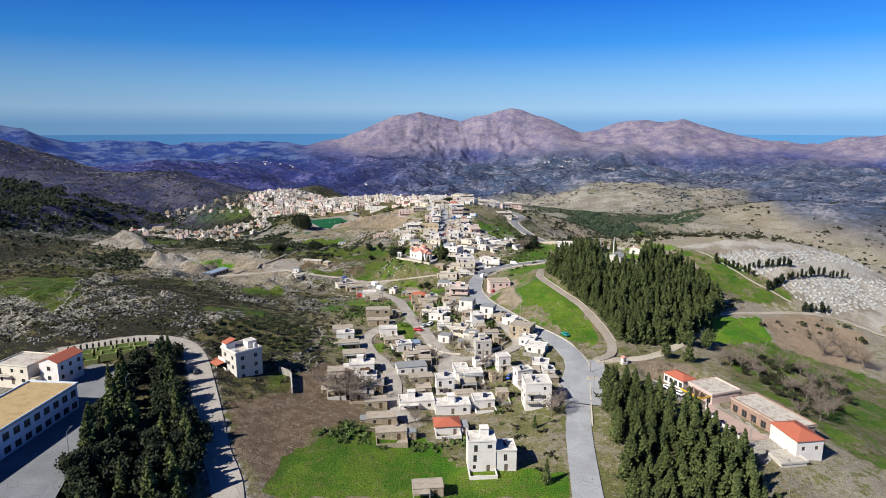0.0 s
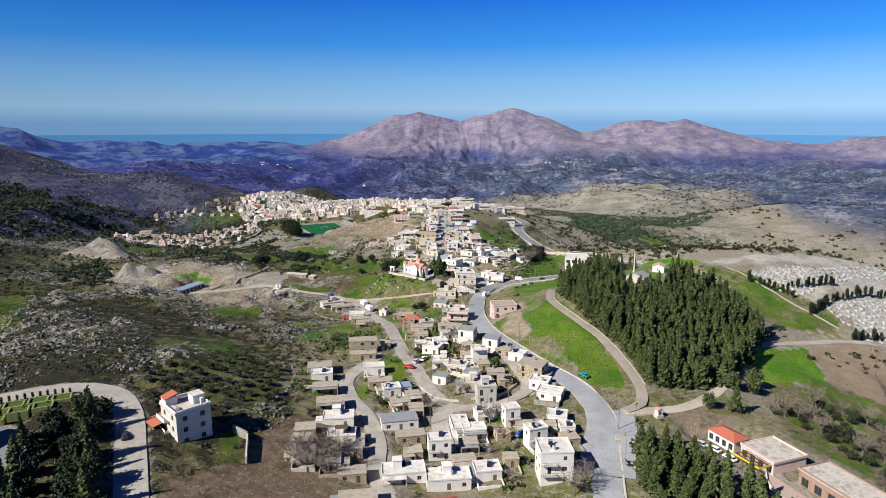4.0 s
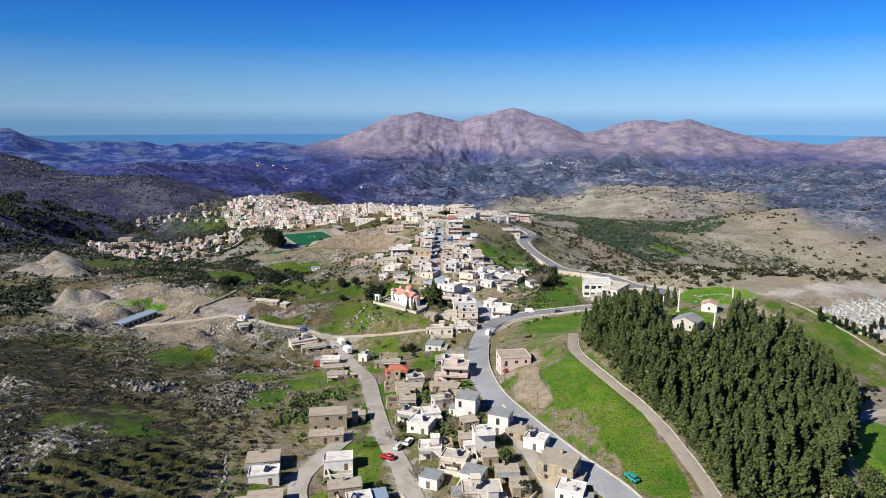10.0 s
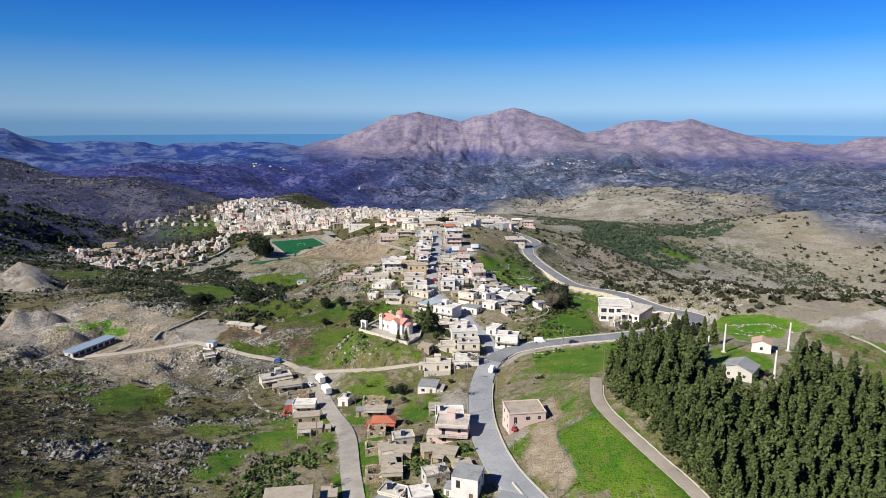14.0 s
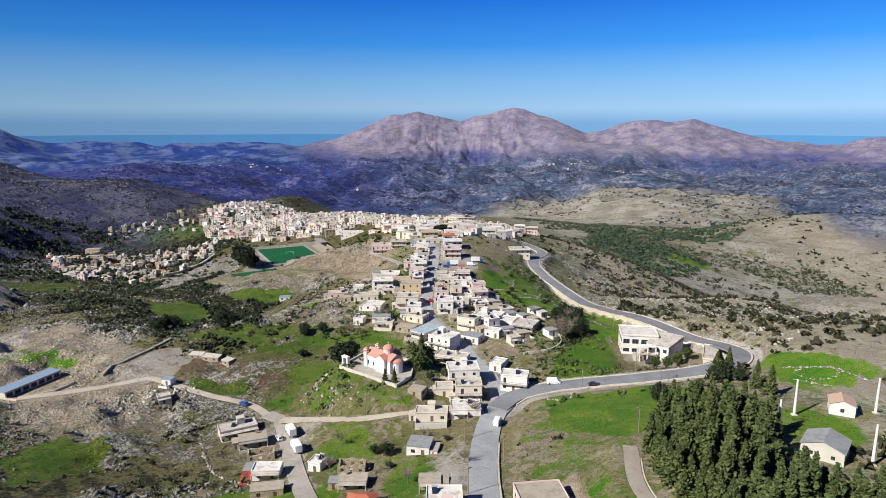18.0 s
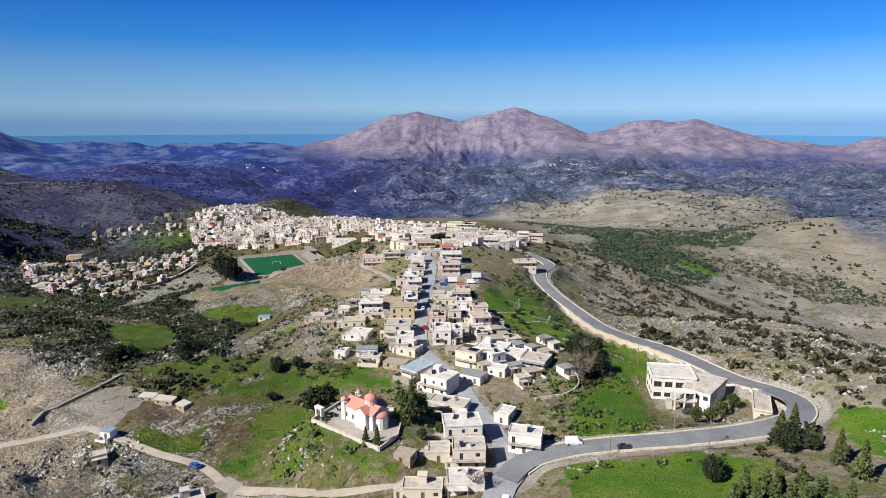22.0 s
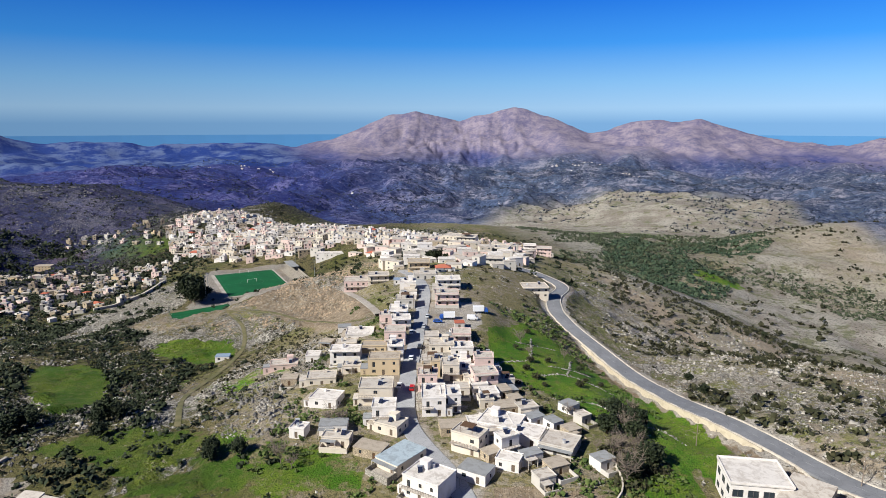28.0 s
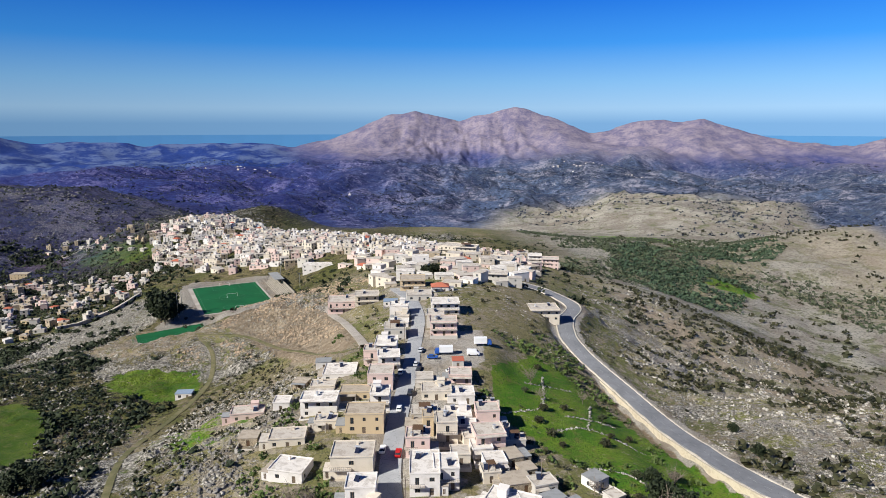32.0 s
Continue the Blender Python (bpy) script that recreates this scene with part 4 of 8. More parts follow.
def facade(w, h, openings, deep=0.2):
    """A wall face from (0, 0) to (w, h) in the plane y = 0, outside at -y, with openings that go in. openings: x0, z0, x1, z1."""
    xs = sorted({0, w, *(o[0] for o in openings), *(o[2] for o in openings)})
    zs = sorted({0, h, *(o[1] for o in openings), *(o[3] for o in openings)})
    verts, faces = [], []

    def quad(*q):
        n = len(verts)
        verts.extend(q)
        faces.append((n, n + 1, n + 2, n + 3))

    for x0, x1 in zip(xs, xs[1:]):
        for z0, z1 in zip(zs, zs[1:]):
            cx, cz = (x0 + x1) / 2, (z0 + z1) / 2
            if not any(o[0] < cx < o[2] and o[1] < cz < o[3] for o in openings):
                quad((x0, 0, z0), (x1, 0, z0), (x1, 0, z1), (x0, 0, z1))
    for x0, z0, x1, z1 in openings:
        quad((x0, 0, z0), (x0, deep, z0), (x0, deep, z1), (x0, 0, z1))
        quad((x1, deep, z0), (x1, 0, z0), (x1, 0, z1), (x1, deep, z1))
        quad((x0, 0, z1), (x0, deep, z1), (x1, deep, z1), (x1, 0, z1))
        quad((x0, deep, z0), (x0, 0, z0), (x1, 0, z0), (x1, deep, z0))
    return verts, faces


def placed(data, m):
    return [tuple(m @ Vector(v)) for v in data[0]], data[1]


UNIT = {}


def unit(name, data, material):
    """A mesh of size one that alike parts share."""
    if name not in UNIT:
        me = bpy.data.meshes.new(name)
        me.from_pydata(data[0], [], data[1])
        me.materials.append(material)
        me.update()
        UNIT[name] = me
    return UNIT[name]


def weld(data):
    """Merges equal corners, so that the piece is one connected mesh."""
    seen, where, verts = {}, [], []
    for v in data[0]:
        k = tuple(round(c, 4) for c in v)
        if k not in seen:
            seen[k] = len(verts)
            verts.append(v)
        where.append(seen[k])
    faces = [tuple(where[i] for i in f) for f in data[1]]
    return verts, [f for f in faces if len(set(f)) == len(f)]


FRAME = weld(placed(facade(1, 1, [(0.07, 0.06, 0.47, 0.94), (0.53, 0.06, 0.93, 0.94)], 0.08), pose(0, 0.07, 0)))
PANE = ([(0, 0.13, 0), (1, 0.13, 0), (1, 0.13, 1), (0, 0.13, 1)], [(0, 1, 2, 3)])
LEAF = join(box(0, 0.10, 0, 1, 0.16, 1), box(0.12, 0.08, 0.1, 0.45, 0.1, 0.9), box(0.55, 0.08, 0.1, 0.88, 0.1, 0.9))
rnd = random.Random(11)

STYLES = {  # wall, roof, frame, parapet, words
    "stone": (STONE, ROOF_EARTH, DOOR_WOOD, 0.12, "small flat-roofed house of brown rubble stone"),
    "white": (WHITE, ROOF_WHITE, SHUTTER, 0.30, "whitewashed flat-roofed village house"),
    "cream": (CREAM, ROOF_PALE, SHUTTER, 0.30, "cream rendered flat-roofed village house"),
    "pink": (PINK, ROOF_PALE, SHUTTER, 0.30, "faded pink rendered house with a flat roof"),
    "pinkold": (PINK, ROOF_EARTH, SHUTTER, 0.30, "faded pink house under a stained grey roof"),
    "grey": (GREY, ROOF_PALE, DARK_METAL, 0.25, "bare grey rendered house with a flat roof"),
    "ochre": (OCHRE, ROOF_EARTH, SHUTTER, 0.25, "ochre rendered house with a flat roof"),
    "greyroof": (WHITE, ROOF_GREY, SHUTTER, 0.06, "pale house under a grey sheet roof"),
    "blue": (WHITE, SHED_BLUE, SHUTTER, 0.05, "small white outbuilding under a blue sheet roof"),
    "paleblue": (CREAM, SHEET_BLUE, SHUTTER, 0.05, "cream house under a pale blue sheet roof"),
    "tiled": (WHITE, TILE, SHUTTER, 0, "white house with a hipped red tile roof"),
    "redtiled": (RED, TILE, SHUTTER, 0, "bright red house with a red tile roof"),
    "red": (RED, ROOF_GREY, SHUTTER, 0.05, "small red painted shed"),
    "redshed": (GREY, TILE, SHUTTER, 0.05, "small shed under a rusty red roof"),
}


def hip_roof(w, d, z, rise, over=0.35):
    """A hipped roof with a thickness, and its ridge."""
    w, d = w / 2 + over, d / 2 + over
    if w >= d:
        ridge = [(-(w - d), 0, z + rise), (w - d, 0, z + rise)]
    else:
        ridge = [(0, -(d - w), z + rise), (0, d - w, z + rise)]
    v = [(-w, -d, z - 0.14), (w, -d, z - 0.14), (w, d, z - 0.14), (-w, d, z - 0.14), (-w, -d, z), (w, -d, z), (w, d, z), (-w, d, z)] + ridge
    f = [(0, 1, 5, 4), (1, 2, 6, 5), (2, 3, 7, 6), (3, 0, 4, 7), (3, 2, 1, 0)]
    if w >= d:
        f += [(4, 5, 9, 8), (5, 6, 9), (6, 7, 8, 9), (7, 4, 8)]
    else:
        f += [(4, 5, 8), (5, 6, 9, 8), (6, 7, 9), (7, 4, 8, 9)]
    return v, f


def clear_of_roads(x, y, gap):
    ok = np.ones(len(x), bool)
    for _, line, _, _ in tracks:
        for px, py in line:
            ok &= (x - px) ** 2 + (y - py) ** 2 > gap * gap
    return ok


def off_road(m, x, y, gap):
    p = m @ Vector((x, y, 0))
    return bool(clear_of_roads(np.array([p.x]), np.array([p.y]), gap)[0])


def house(x, y, w, d, storeys, turn, style, label="", far=False, base=None, name="house"):
    """A village house: wall shell with real openings, windows, doors and a flat or tiled roof."""
    if style == "ruin":
        return ruin(x, y, w, d, turn)
    wall, roof, trim, parapet, words = STYLES[style]
    m = pose(x, y, 0, 0, 0, turn)
    zs = [ground(*(m @ Vector((a * w / 2, b * d / 2, 0))).xy) for a in (-1, 1) for b in (-1, 1)]
    z = 0.5 * (min(zs) + sum(zs) / 4) if base is None else base
    TAKEN.append((x, y, max(w, d) * 0.75))
    root = empty(name, x, y, z, turn, label or f"{('low', 'two-storey', 'three-storey')[storeys - 1] if storeys < 4 else 'tall'} {words}", "house", "village houses")
    h, deep = storeys * (2.7 if style in ("stone", "blue", "red", "redshed") else 3.0), 4.0
    shell = []
    sides = ((w, pose(-w / 2, -d / 2, 0), 0), (d, pose(w / 2, -d / 2, 0, 0, 0, 90), 1), (w, pose(w / 2, d / 2, 0, 0, 0, 180), 2), (d, pose(-w / 2, d / 2, 0, 0, 0, 270), 3))
    for span, sm, side in sides:
        holes = []
        count = 0 if (side == 2 or (far and side in (1,))) else max(1, int(span / (3.2 if not far else 4.0)))
        for s in range(storeys):
            for k in range(count):
                cx = span * (k + 0.5) / count + rnd.uniform(-0.25, 0.25)
                door = s == 0 and side == 0 and k == count // 2
                balcony = s > 0 and side == 0 and k == 0 and not far
                if not door and rnd.random() < (0.15 if side == 0 else 0.35):
                    continue
                ww, z0, z1 = (1.0, 0.05, 2.1) if door or balcony else (rnd.choice((0.9, 1.1, 1.3)), 0.95, 2.1)
                if cx - ww / 2 < 0.25 or cx + ww / 2 > span - 0.25:
                    continue
                z0, z1 = z0 + s * h / storeys, z1 + s * h / storeys
                holes.append((round(cx - ww / 2, 3), z0, round(cx + ww / 2, 3), z1, door))
        data = facade(span, h, [o[:4] for o in holes])
        data = join(data, ([(0, 0, -deep), (span, 0, -deep), (span, 0, 0), (0, 0, 0)], [(0, 1, 2, 3)]))
        shell.append(placed(data, sm))
        for x0, z0, x1, z1, door in holes:
            at, sc = sm @ Vector((x0, 0, z0)), (x1 - x0, 1, z1 - z0)
            angle = side * 90
            if door:
                part("door", unit("door " + trim.name, LEAF, trim), trim, root, at=at, turn=angle, scale=sc)
            elif far:
                part("window", unit("far pane", PANE, GLASS), GLASS, root, at=at, turn=angle, scale=sc)
            else:
                win = part("window", unit("frame " + trim.name, FRAME, trim), trim, root, at=at, turn=angle, scale=sc)
                part("pane", unit("pane", PANE, GLASS), GLASS, win)
    part("wall", join(*shell), wall, root)
    o = 0.12
    if roof in (TILE,) and style != "redshed":
        part("roof", hip_roof(w, d, h, min(w, d) * 0.24), TILE, root, "red clay tiles")
    else:
        pieces = [box(-w / 2 - o, -d / 2 - o, h - 0.02, w / 2 + o, d / 2 + o, h + 0.16)]
        part("roof", join(*pieces), roof, root)
        if parapet > 0.2 and not far:
            e, p = 0.18, parapet
            rim = [box(-w / 2 - o, -d / 2 - o, h + 0.16, w / 2 + o, -d / 2 - o + e, h + 0.16 + p), box(-w / 2 - o, d / 2 + o - e, h + 0.16, w / 2 + o, d / 2 + o, h + 0.16 + p),
                   box(-w / 2 - o, -d / 2 - o + e, h + 0.16, -w / 2 - o + e, d / 2 + o - e, h + 0.16 + p), box(w / 2 + o - e, -d / 2 - o + e, h + 0.16, w / 2 + o, d / 2 + o - e, h + 0.16 + p)]
            part("parapet", join(*rim), wall, root)
    if not far:
        if storeys > 1 and style in ("white", "cream", "pink", "ochre") and rnd.random() < 0.75:
            b0, b1 = -w / 2, w / 2 * rnd.choice((0.0, 1.0))
            for s in range(1, storeys):
                zb = s * h / storeys
                part("balcony", box(b0, -d / 2 - 1.25, zb - 0.16, b1, -d / 2 - 0.005, zb), ROOF_PALE, root)
                bars = [box(b0, -d / 2 - 1.25, zb + 0.9, b1, -d / 2 - 1.19, zb + 0.96)]
                n = max(2, int((b1 - b0) / 0.5))
                bars += [box(b0 + (b1 - b0) * k / n - 0.02, -d / 2 - 1.24, zb, b0 + (b1 - b0) * k / n + 0.02, -d / 2 - 1.2, zb + 0.9) for k in range(n + 1)]
                part("railing", join(*bars), DARK_METAL, root)
        if w > 5.5 and rnd.random() < 0.5:
            side, ah, aw, ad = rnd.choice((-1, 1)), rnd.uniform(2.0, 2.5), rnd.uniform(1.8, 3.0), d * rnd.uniform(0.5, 0.8)
            x0, x1 = sorted((side * w / 2, side * (w / 2 + aw)))
            if not off_road(m, (x0 + x1) / 2, -d / 2 + 0.3 + ad / 2, 4.8):
                side = -side
                x0, x1 = sorted((side * w / 2, side * (w / 2 + aw)))
        else:
            x0 = None
        if x0 is not None and off_road(m, (x0 + x1) / 2, -d / 2 + 0.3 + ad / 2, 4.8):
            part("annexe", box(x0 + 0.003, -d / 2 + 0.3, -4, x1, -d / 2 + 0.3 + ad, ah), wall, root)
            part("annexe_roof", box(x0 - (0.1 if side < 0 else -0.13), -d / 2 + 0.15, ah + 0.003, x1 + (0.1 if side > 0 else -0.13), -d / 2 + 0.45 + ad, ah + 0.14), rnd.choice((roof, ROOF_GREY, ROOF_EARTH)), root)
            part("annexe_door", unit("door " + trim.name, LEAF, trim), trim, root, at=((x0 + x1) / 2 - 0.4, -d / 2 + 0.2, 0.05), scale=(0.8, 1, 1.8))
        if style in ("stone", "white", "cream", "tiled") and rnd.random() < 0.4:
            cx, cy = rnd.uniform(-0.3, 0.3) * w, d * 0.3
            part("chimney", join(box(cx - 0.3, cy - 0.3, h + 0.1, cx + 0.3, cy + 0.3, h + 1.1), box(cx - 0.38, cy - 0.38, h + 1.1, cx + 0.38, cy + 0.38, h + 1.2)), wall, root)
        if style in ("white", "cream", "pink", "grey", "ochre") and rnd.random() < 0.55:
            a = m @ Vector((rnd.uniform(-0.28, 0.28) * w, rnd.uniform(-0.25, 0.25) * d, 0))
            solar(a.x, a.y, z + h + 0.16, rnd.uniform(-20, 20))
        if style in ("white", "cream", "grey", "ochre", "pink") and w > 6 and rnd.random() < 0.22:
            cx, cy = rnd.uniform(-0.25, 0.25) * w, d * 0.2
            part("stair_head", join(box(cx - 1.2, cy - 1.2, h + 0.16, cx + 1.2, cy + 1.2, h + 2.3), box(cx - 1.35, cy - 1.35, h + 2.3, cx + 1.35, cy + 1.35, h + 2.42)), wall, root)
        if storeys == 1 and style not in ("blue", "red", "redshed") and w > 4.4 and rnd.random() < 0.45 and off_road(m, 0, -d / 2 - 1.2, 4.8):
            x0, x1, deep_ = -w / 2, w / 2 * rnd.choice((0.1, 1.0)), rnd.uniform(1.5, 2.4)
            part("porch_roof", box(x0, -d / 2 - deep_, 2.45, x1, -d / 2 - 0.13, 2.6), rnd.choice((roof, ROOF_GREY, ROOF_PALE)), root)
            for a in (x0 + 0.12, x1 - 0.12):
                part("porch_post", unit("porch post", box(-0.1, -0.1, -2.5, 0.1, 0.1, 2.45), ROOF_PALE), ROOF_PALE, root, at=(a, -d / 2 - deep_ + 0.15, 0))
        elif storeys > 1 and style in ("white", "cream", "pink", "grey", "ochre") and rnd.random() < 0.5:
            part("canopy", box(-w / 2, -d / 2 - 1.4, h - 0.02, w / 2, -d / 2 - 0.13, h + 0.14), roof, root)
        if parapet > 0.2 and rnd.random() < 0.35:
            cx, cy = rnd.uniform(-0.3, 0.3) * w, rnd.uniform(-0.3, 0.1) * d
            part("water_tank", unit("roof tank", tube(0, 0, 0, 1.1, 0.5, 0.5, 10), TANK), TANK, root, at=(cx, cy, h + 0.16))
        if parapet > 0.2 and rnd.random() < 0.08:
            pw, pd = w * 0.45, d * 0.5
            part("roof_pergola", box(-pw / 2, -pd / 2 - d * 0.15, h + 2.2, pw / 2, pd / 2 - d * 0.15, h + 2.3), DOOR_WOOD, root)
            for a in (-1, 1):
                for b in (-1, 1):
                    part("pergola_post", unit("roof post", box(-0.05, -0.05, 0.1, 0.05, 0.05, 2.2), DOOR_WOOD), DOOR_WOOD, root, at=(a * (pw / 2 - 0.1), b * (pd / 2 - 0.1) - d * 0.15, h))
        yd, side = rnd.uniform(2.5, 4.5), rnd.choice((-1, 1))
        ends = [m @ Vector((a * w / 2, -d / 2 - yd, 0)) for a in (-1, 0, 1)]
        if rnd.random() < 0.5 and clear_of_roads(np.array([e.x for e in ends]), np.array([e.y for e in ends]), 4.0).all() and not any(math.hypot(ends[1].x - a, ends[1].y - b) < r for a, b, r in TAKEN[:-1]):
            top, low = 0.9 + rnd.uniform(-0.2, 0.5), -3.0
            part("yard_wall", join(box(-w / 2, -d / 2 - yd, low, w / 2, -d / 2 - yd + 0.25, top), box(-w / 2, -d / 2 - yd + 0.25, low, -w / 2 + 0.25, -d / 2 - 0.01, top), box(w / 2 - 0.25, -d / 2 - yd + 0.25, low, w / 2, -d / 2 - 0.01, top)), rnd.choice((wall, GREY, FIELDSTONE)), root)
            part("yard", box(-w / 2 + 0.25, -d / 2 - yd + 0.25, low, w / 2 - 0.25, -d / 2 - 0.01, 0.03), rnd.choice((CONCRETE, CONCRETE, DIRT)), root)
    return root


def ruin(x, y, w, d, turn):
    """A roofless stone house: thick walls with gaps for windows, broken along the top."""
    m = pose(x, y, 0, 0, 0, turn)
    zs = [ground(*(m @ Vector((a * w / 2, b * d / 2, 0))).xy) for a in (-1, 1) for b in (-1, 1)]
    root = empty("ruined_house", x, y, sum(zs) / 4, turn, "roofless ruin of brown rubble stone with empty windows", "ruin", "ruined houses")
    t = 0.55
    for span, sm in ((w, pose(-w / 2, -d / 2, 0)), (d - 2 * t, pose(w / 2, -d / 2 + t, 0, 0, 0, 90)), (w, pose(w / 2, d / 2, 0, 0, 0, 180)), (d - 2 * t, pose(-w / 2, d / 2 - t, 0, 0, 0, 270))):
        n = max(1, int(span / 2.4))
        holes = [(round(span * (k + 0.5) / n - 0.45, 3), 3.9, round(span * (k + 0.5) / n + 0.45, 3), 5.0) for k in range(n)]
        face = facade(span, 5.8, holes, t)
        back = [(x, t, z) for x, y, z in facade(span, 5.8, holes, t)[0][: 4 * sum(1 for f in face[1]) - 16 * n]]
        quads = [tuple(4 * k + c for c in (3, 2, 1, 0)) for k in range(len(back) // 4)]
        xs = sorted({0, span, *(h[0] for h in holes), *(h[2] for h in holes)})
        top = [([(a, 0, 5.8), (b, 0, 5.8), (b, t, 5.8), (a, t, 5.8)], [(0, 1, 2, 3)]) for a, b in zip(xs, xs[1:])]
        ends = [([(x, 0, 0), (x, t, 0), (x, t, 5.8), (x, 0, 5.8)], [(0, 1, 2, 3)]) for x in (0, span)]
        v, f = weld(join(face, (back, quads), *top, *ends))
        drop = {round(x, 3): rnd.uniform(-0.6, 0.25) for x in xs}
        v = [(x, y, z - 3 + (drop.get(round(x, 3), 0) if z > 5.7 else 0)) for x, y, z in v]
        part("wall", placed((v, f), sm), STONE, root)
    part("rubble_floor", box(-w / 2 + t, -d / 2 + t, -1.0, w / 2 - t, d / 2 - t, 0.15), DIRT, root)
    return root


def solar(x, y, z, turn):
    """A rooftop water heater: a tilted black panel under a lying tank."""
    root = empty("solar_water_heater", x, y, z, turn, "rooftop solar water heater with dark panel and metal tank", "water heater", "rooftop water heaters")
    part("panel", unit("solar panel", ([(-0.6, -0.9, 0.15), (0.6, -0.9, 0.15), (0.6, 0.5, 1.0), (-0.6, 0.5, 1.0), (-0.6, -0.85, 0.07), (0.6, -0.85, 0.07), (0.6, 0.55, 0.92), (-0.6, 0.55, 0.92)],
                               [(0, 1, 2, 3), (7, 6, 5, 4), (0, 4, 5, 1), (1, 5, 6, 2), (2, 6, 7, 3), (3, 7, 4, 0)]), PANEL), PANEL, root, "dark glass solar panel")
    part("tank", unit("solar tank", rod((-0.75, 0.75, 1.15), (0.75, 0.75, 1.15), 0.27, 10), TANK), TANK, root)
    part("stand", unit("solar stand", box(-0.5, 0.62, 0, 0.5, 0.70, 1.0), DARK_METAL), DARK_METAL, root)
    return root


PANEL = plain("solar panel glass", (0.02, 0.025, 0.05), 0.15)


# ---- plants ----
def stars(centres, sizes, rng, flat=0.45, arms=6):
    """Small bent leaf clumps at the given places, as arrays of vertices and triangles."""
    n = len(centres)
    nrm = rng.normal(size=(n, 3))
    nrm[:, 2] = np.abs(nrm[:, 2]) + flat
    nrm /= np.linalg.norm(nrm, axis=1)[:, None]
    a = np.cross(nrm, rng.normal(size=(n, 3)))
    a /= np.linalg.norm(a, axis=1)[:, None]
    b = np.cross(nrm, a)
    ang = np.linspace(0, 2 * np.pi, arms, endpoint=False)[None] + rng.uniform(-0.4, 0.4, (n, arms))
    rad = sizes[:, None] * rng.uniform(0.45, 1.15, (n, arms))
    ring = centres[:, None] + rad[..., None] * (np.cos(ang)[..., None] * a[:, None] + np.sin(ang)[..., None] * b[:, None]) - nrm[:, None] * (sizes[:, None] * rng.uniform(0.05, 0.55, (n, arms)))[..., None]
    verts = np.concatenate([centres[:, None] + nrm[:, None] * sizes[:, None, None] * 0.15, ring], 1).reshape(-1, 3)
    base = (np.arange(n) * (arms + 1))[:, None]
    k = np.arange(arms)[None]
    tris = np.stack([base + 0 * k, base + 1 + k, base + 1 + (k + 1) % arms], -1).reshape(-1, 3)
    return verts, tris


def array_mesh(name, verts, tris, material):
    me = bpy.data.meshes.new(name)
    n = tris.shape[1]
    me.vertices.add(len(verts)), me.loops.add(tris.size), me.polygons.add(len(tris))
    me.vertices.foreach_set("co", np.ascontiguousarray(verts, float).ravel())
    me.loops.foreach_set("vertex_index", np.ascontiguousarray(tris).ravel().astype(np.int32))
    me.polygons.foreach_set("loop_start", np.arange(0, tris.size, n, dtype=np.int32))
    me.update(calc_edges=True)
    me.materials.append(material)
    return me


PINE_LEAF = leaves("pine needles", (0.030, 0.046, 0.014), (0.125, 0.150, 0.046))
DARK_LEAF = leaves("dark evergreen leaves", (0.014, 0.022, 0.010), (0.034, 0.046, 0.018))
OLIVE_LEAF = leaves("olive leaves", (0.042, 0.058, 0.032), (0.110, 0.128, 0.075))
ORCHARD_LEAF = leaves("dark olive leaves", (0.024, 0.032, 0.013), (0.062, 0.072, 0.034))
SCRUB_LEAF = leaves("maquis scrub", (0.020, 0.024, 0.010), (0.060, 0.056, 0.026))
TWIG = plain("grey bare twigs", (0.20, 0.16, 0.13))
BARK = plain("brown bark", (0.12, 0.085, 0.06))


def pine_meshes(seed, tall, wide, n=760, fat=0.74):
    rng = np.random.default_rng(seed)
    u = rng.uniform(0, 1, n) ** 0.75
    zc = tall * (0.06 + 0.94 * u)
    env = wide * np.clip((1 - u) ** 0.85, 0.02, 1) * (0.75 + 0.35 * rng.uniform(0, 1, n))
    ang = rng.uniform(0, 2 * np.pi, n)
    layer = 0.85 + 0.25 * np.sin(u * 34 + 3 * np.sin(ang * 2 + seed))
    r = env * layer * np.sqrt(rng.uniform(0.35, 1, n))
    c = np.stack([r * np.cos(ang), r * np.sin(ang), zc - 0.12 * r], 1)
    v, t = stars(c, fat * wide * (0.13 + 0.15 * (1 - u)), rng, 0.5, 5)
    trunk = tube(0, 0, -1.0, tall * 0.9, 0.22, 0.05, 7)
    me = bpy.data.meshes.new("pine trunk")
    me.from_pydata(*(trunk[0], [], trunk[1]))
    me.materials.append(BARK)
    return me, array_mesh("pine crown", v, t, PINE_LEAF)


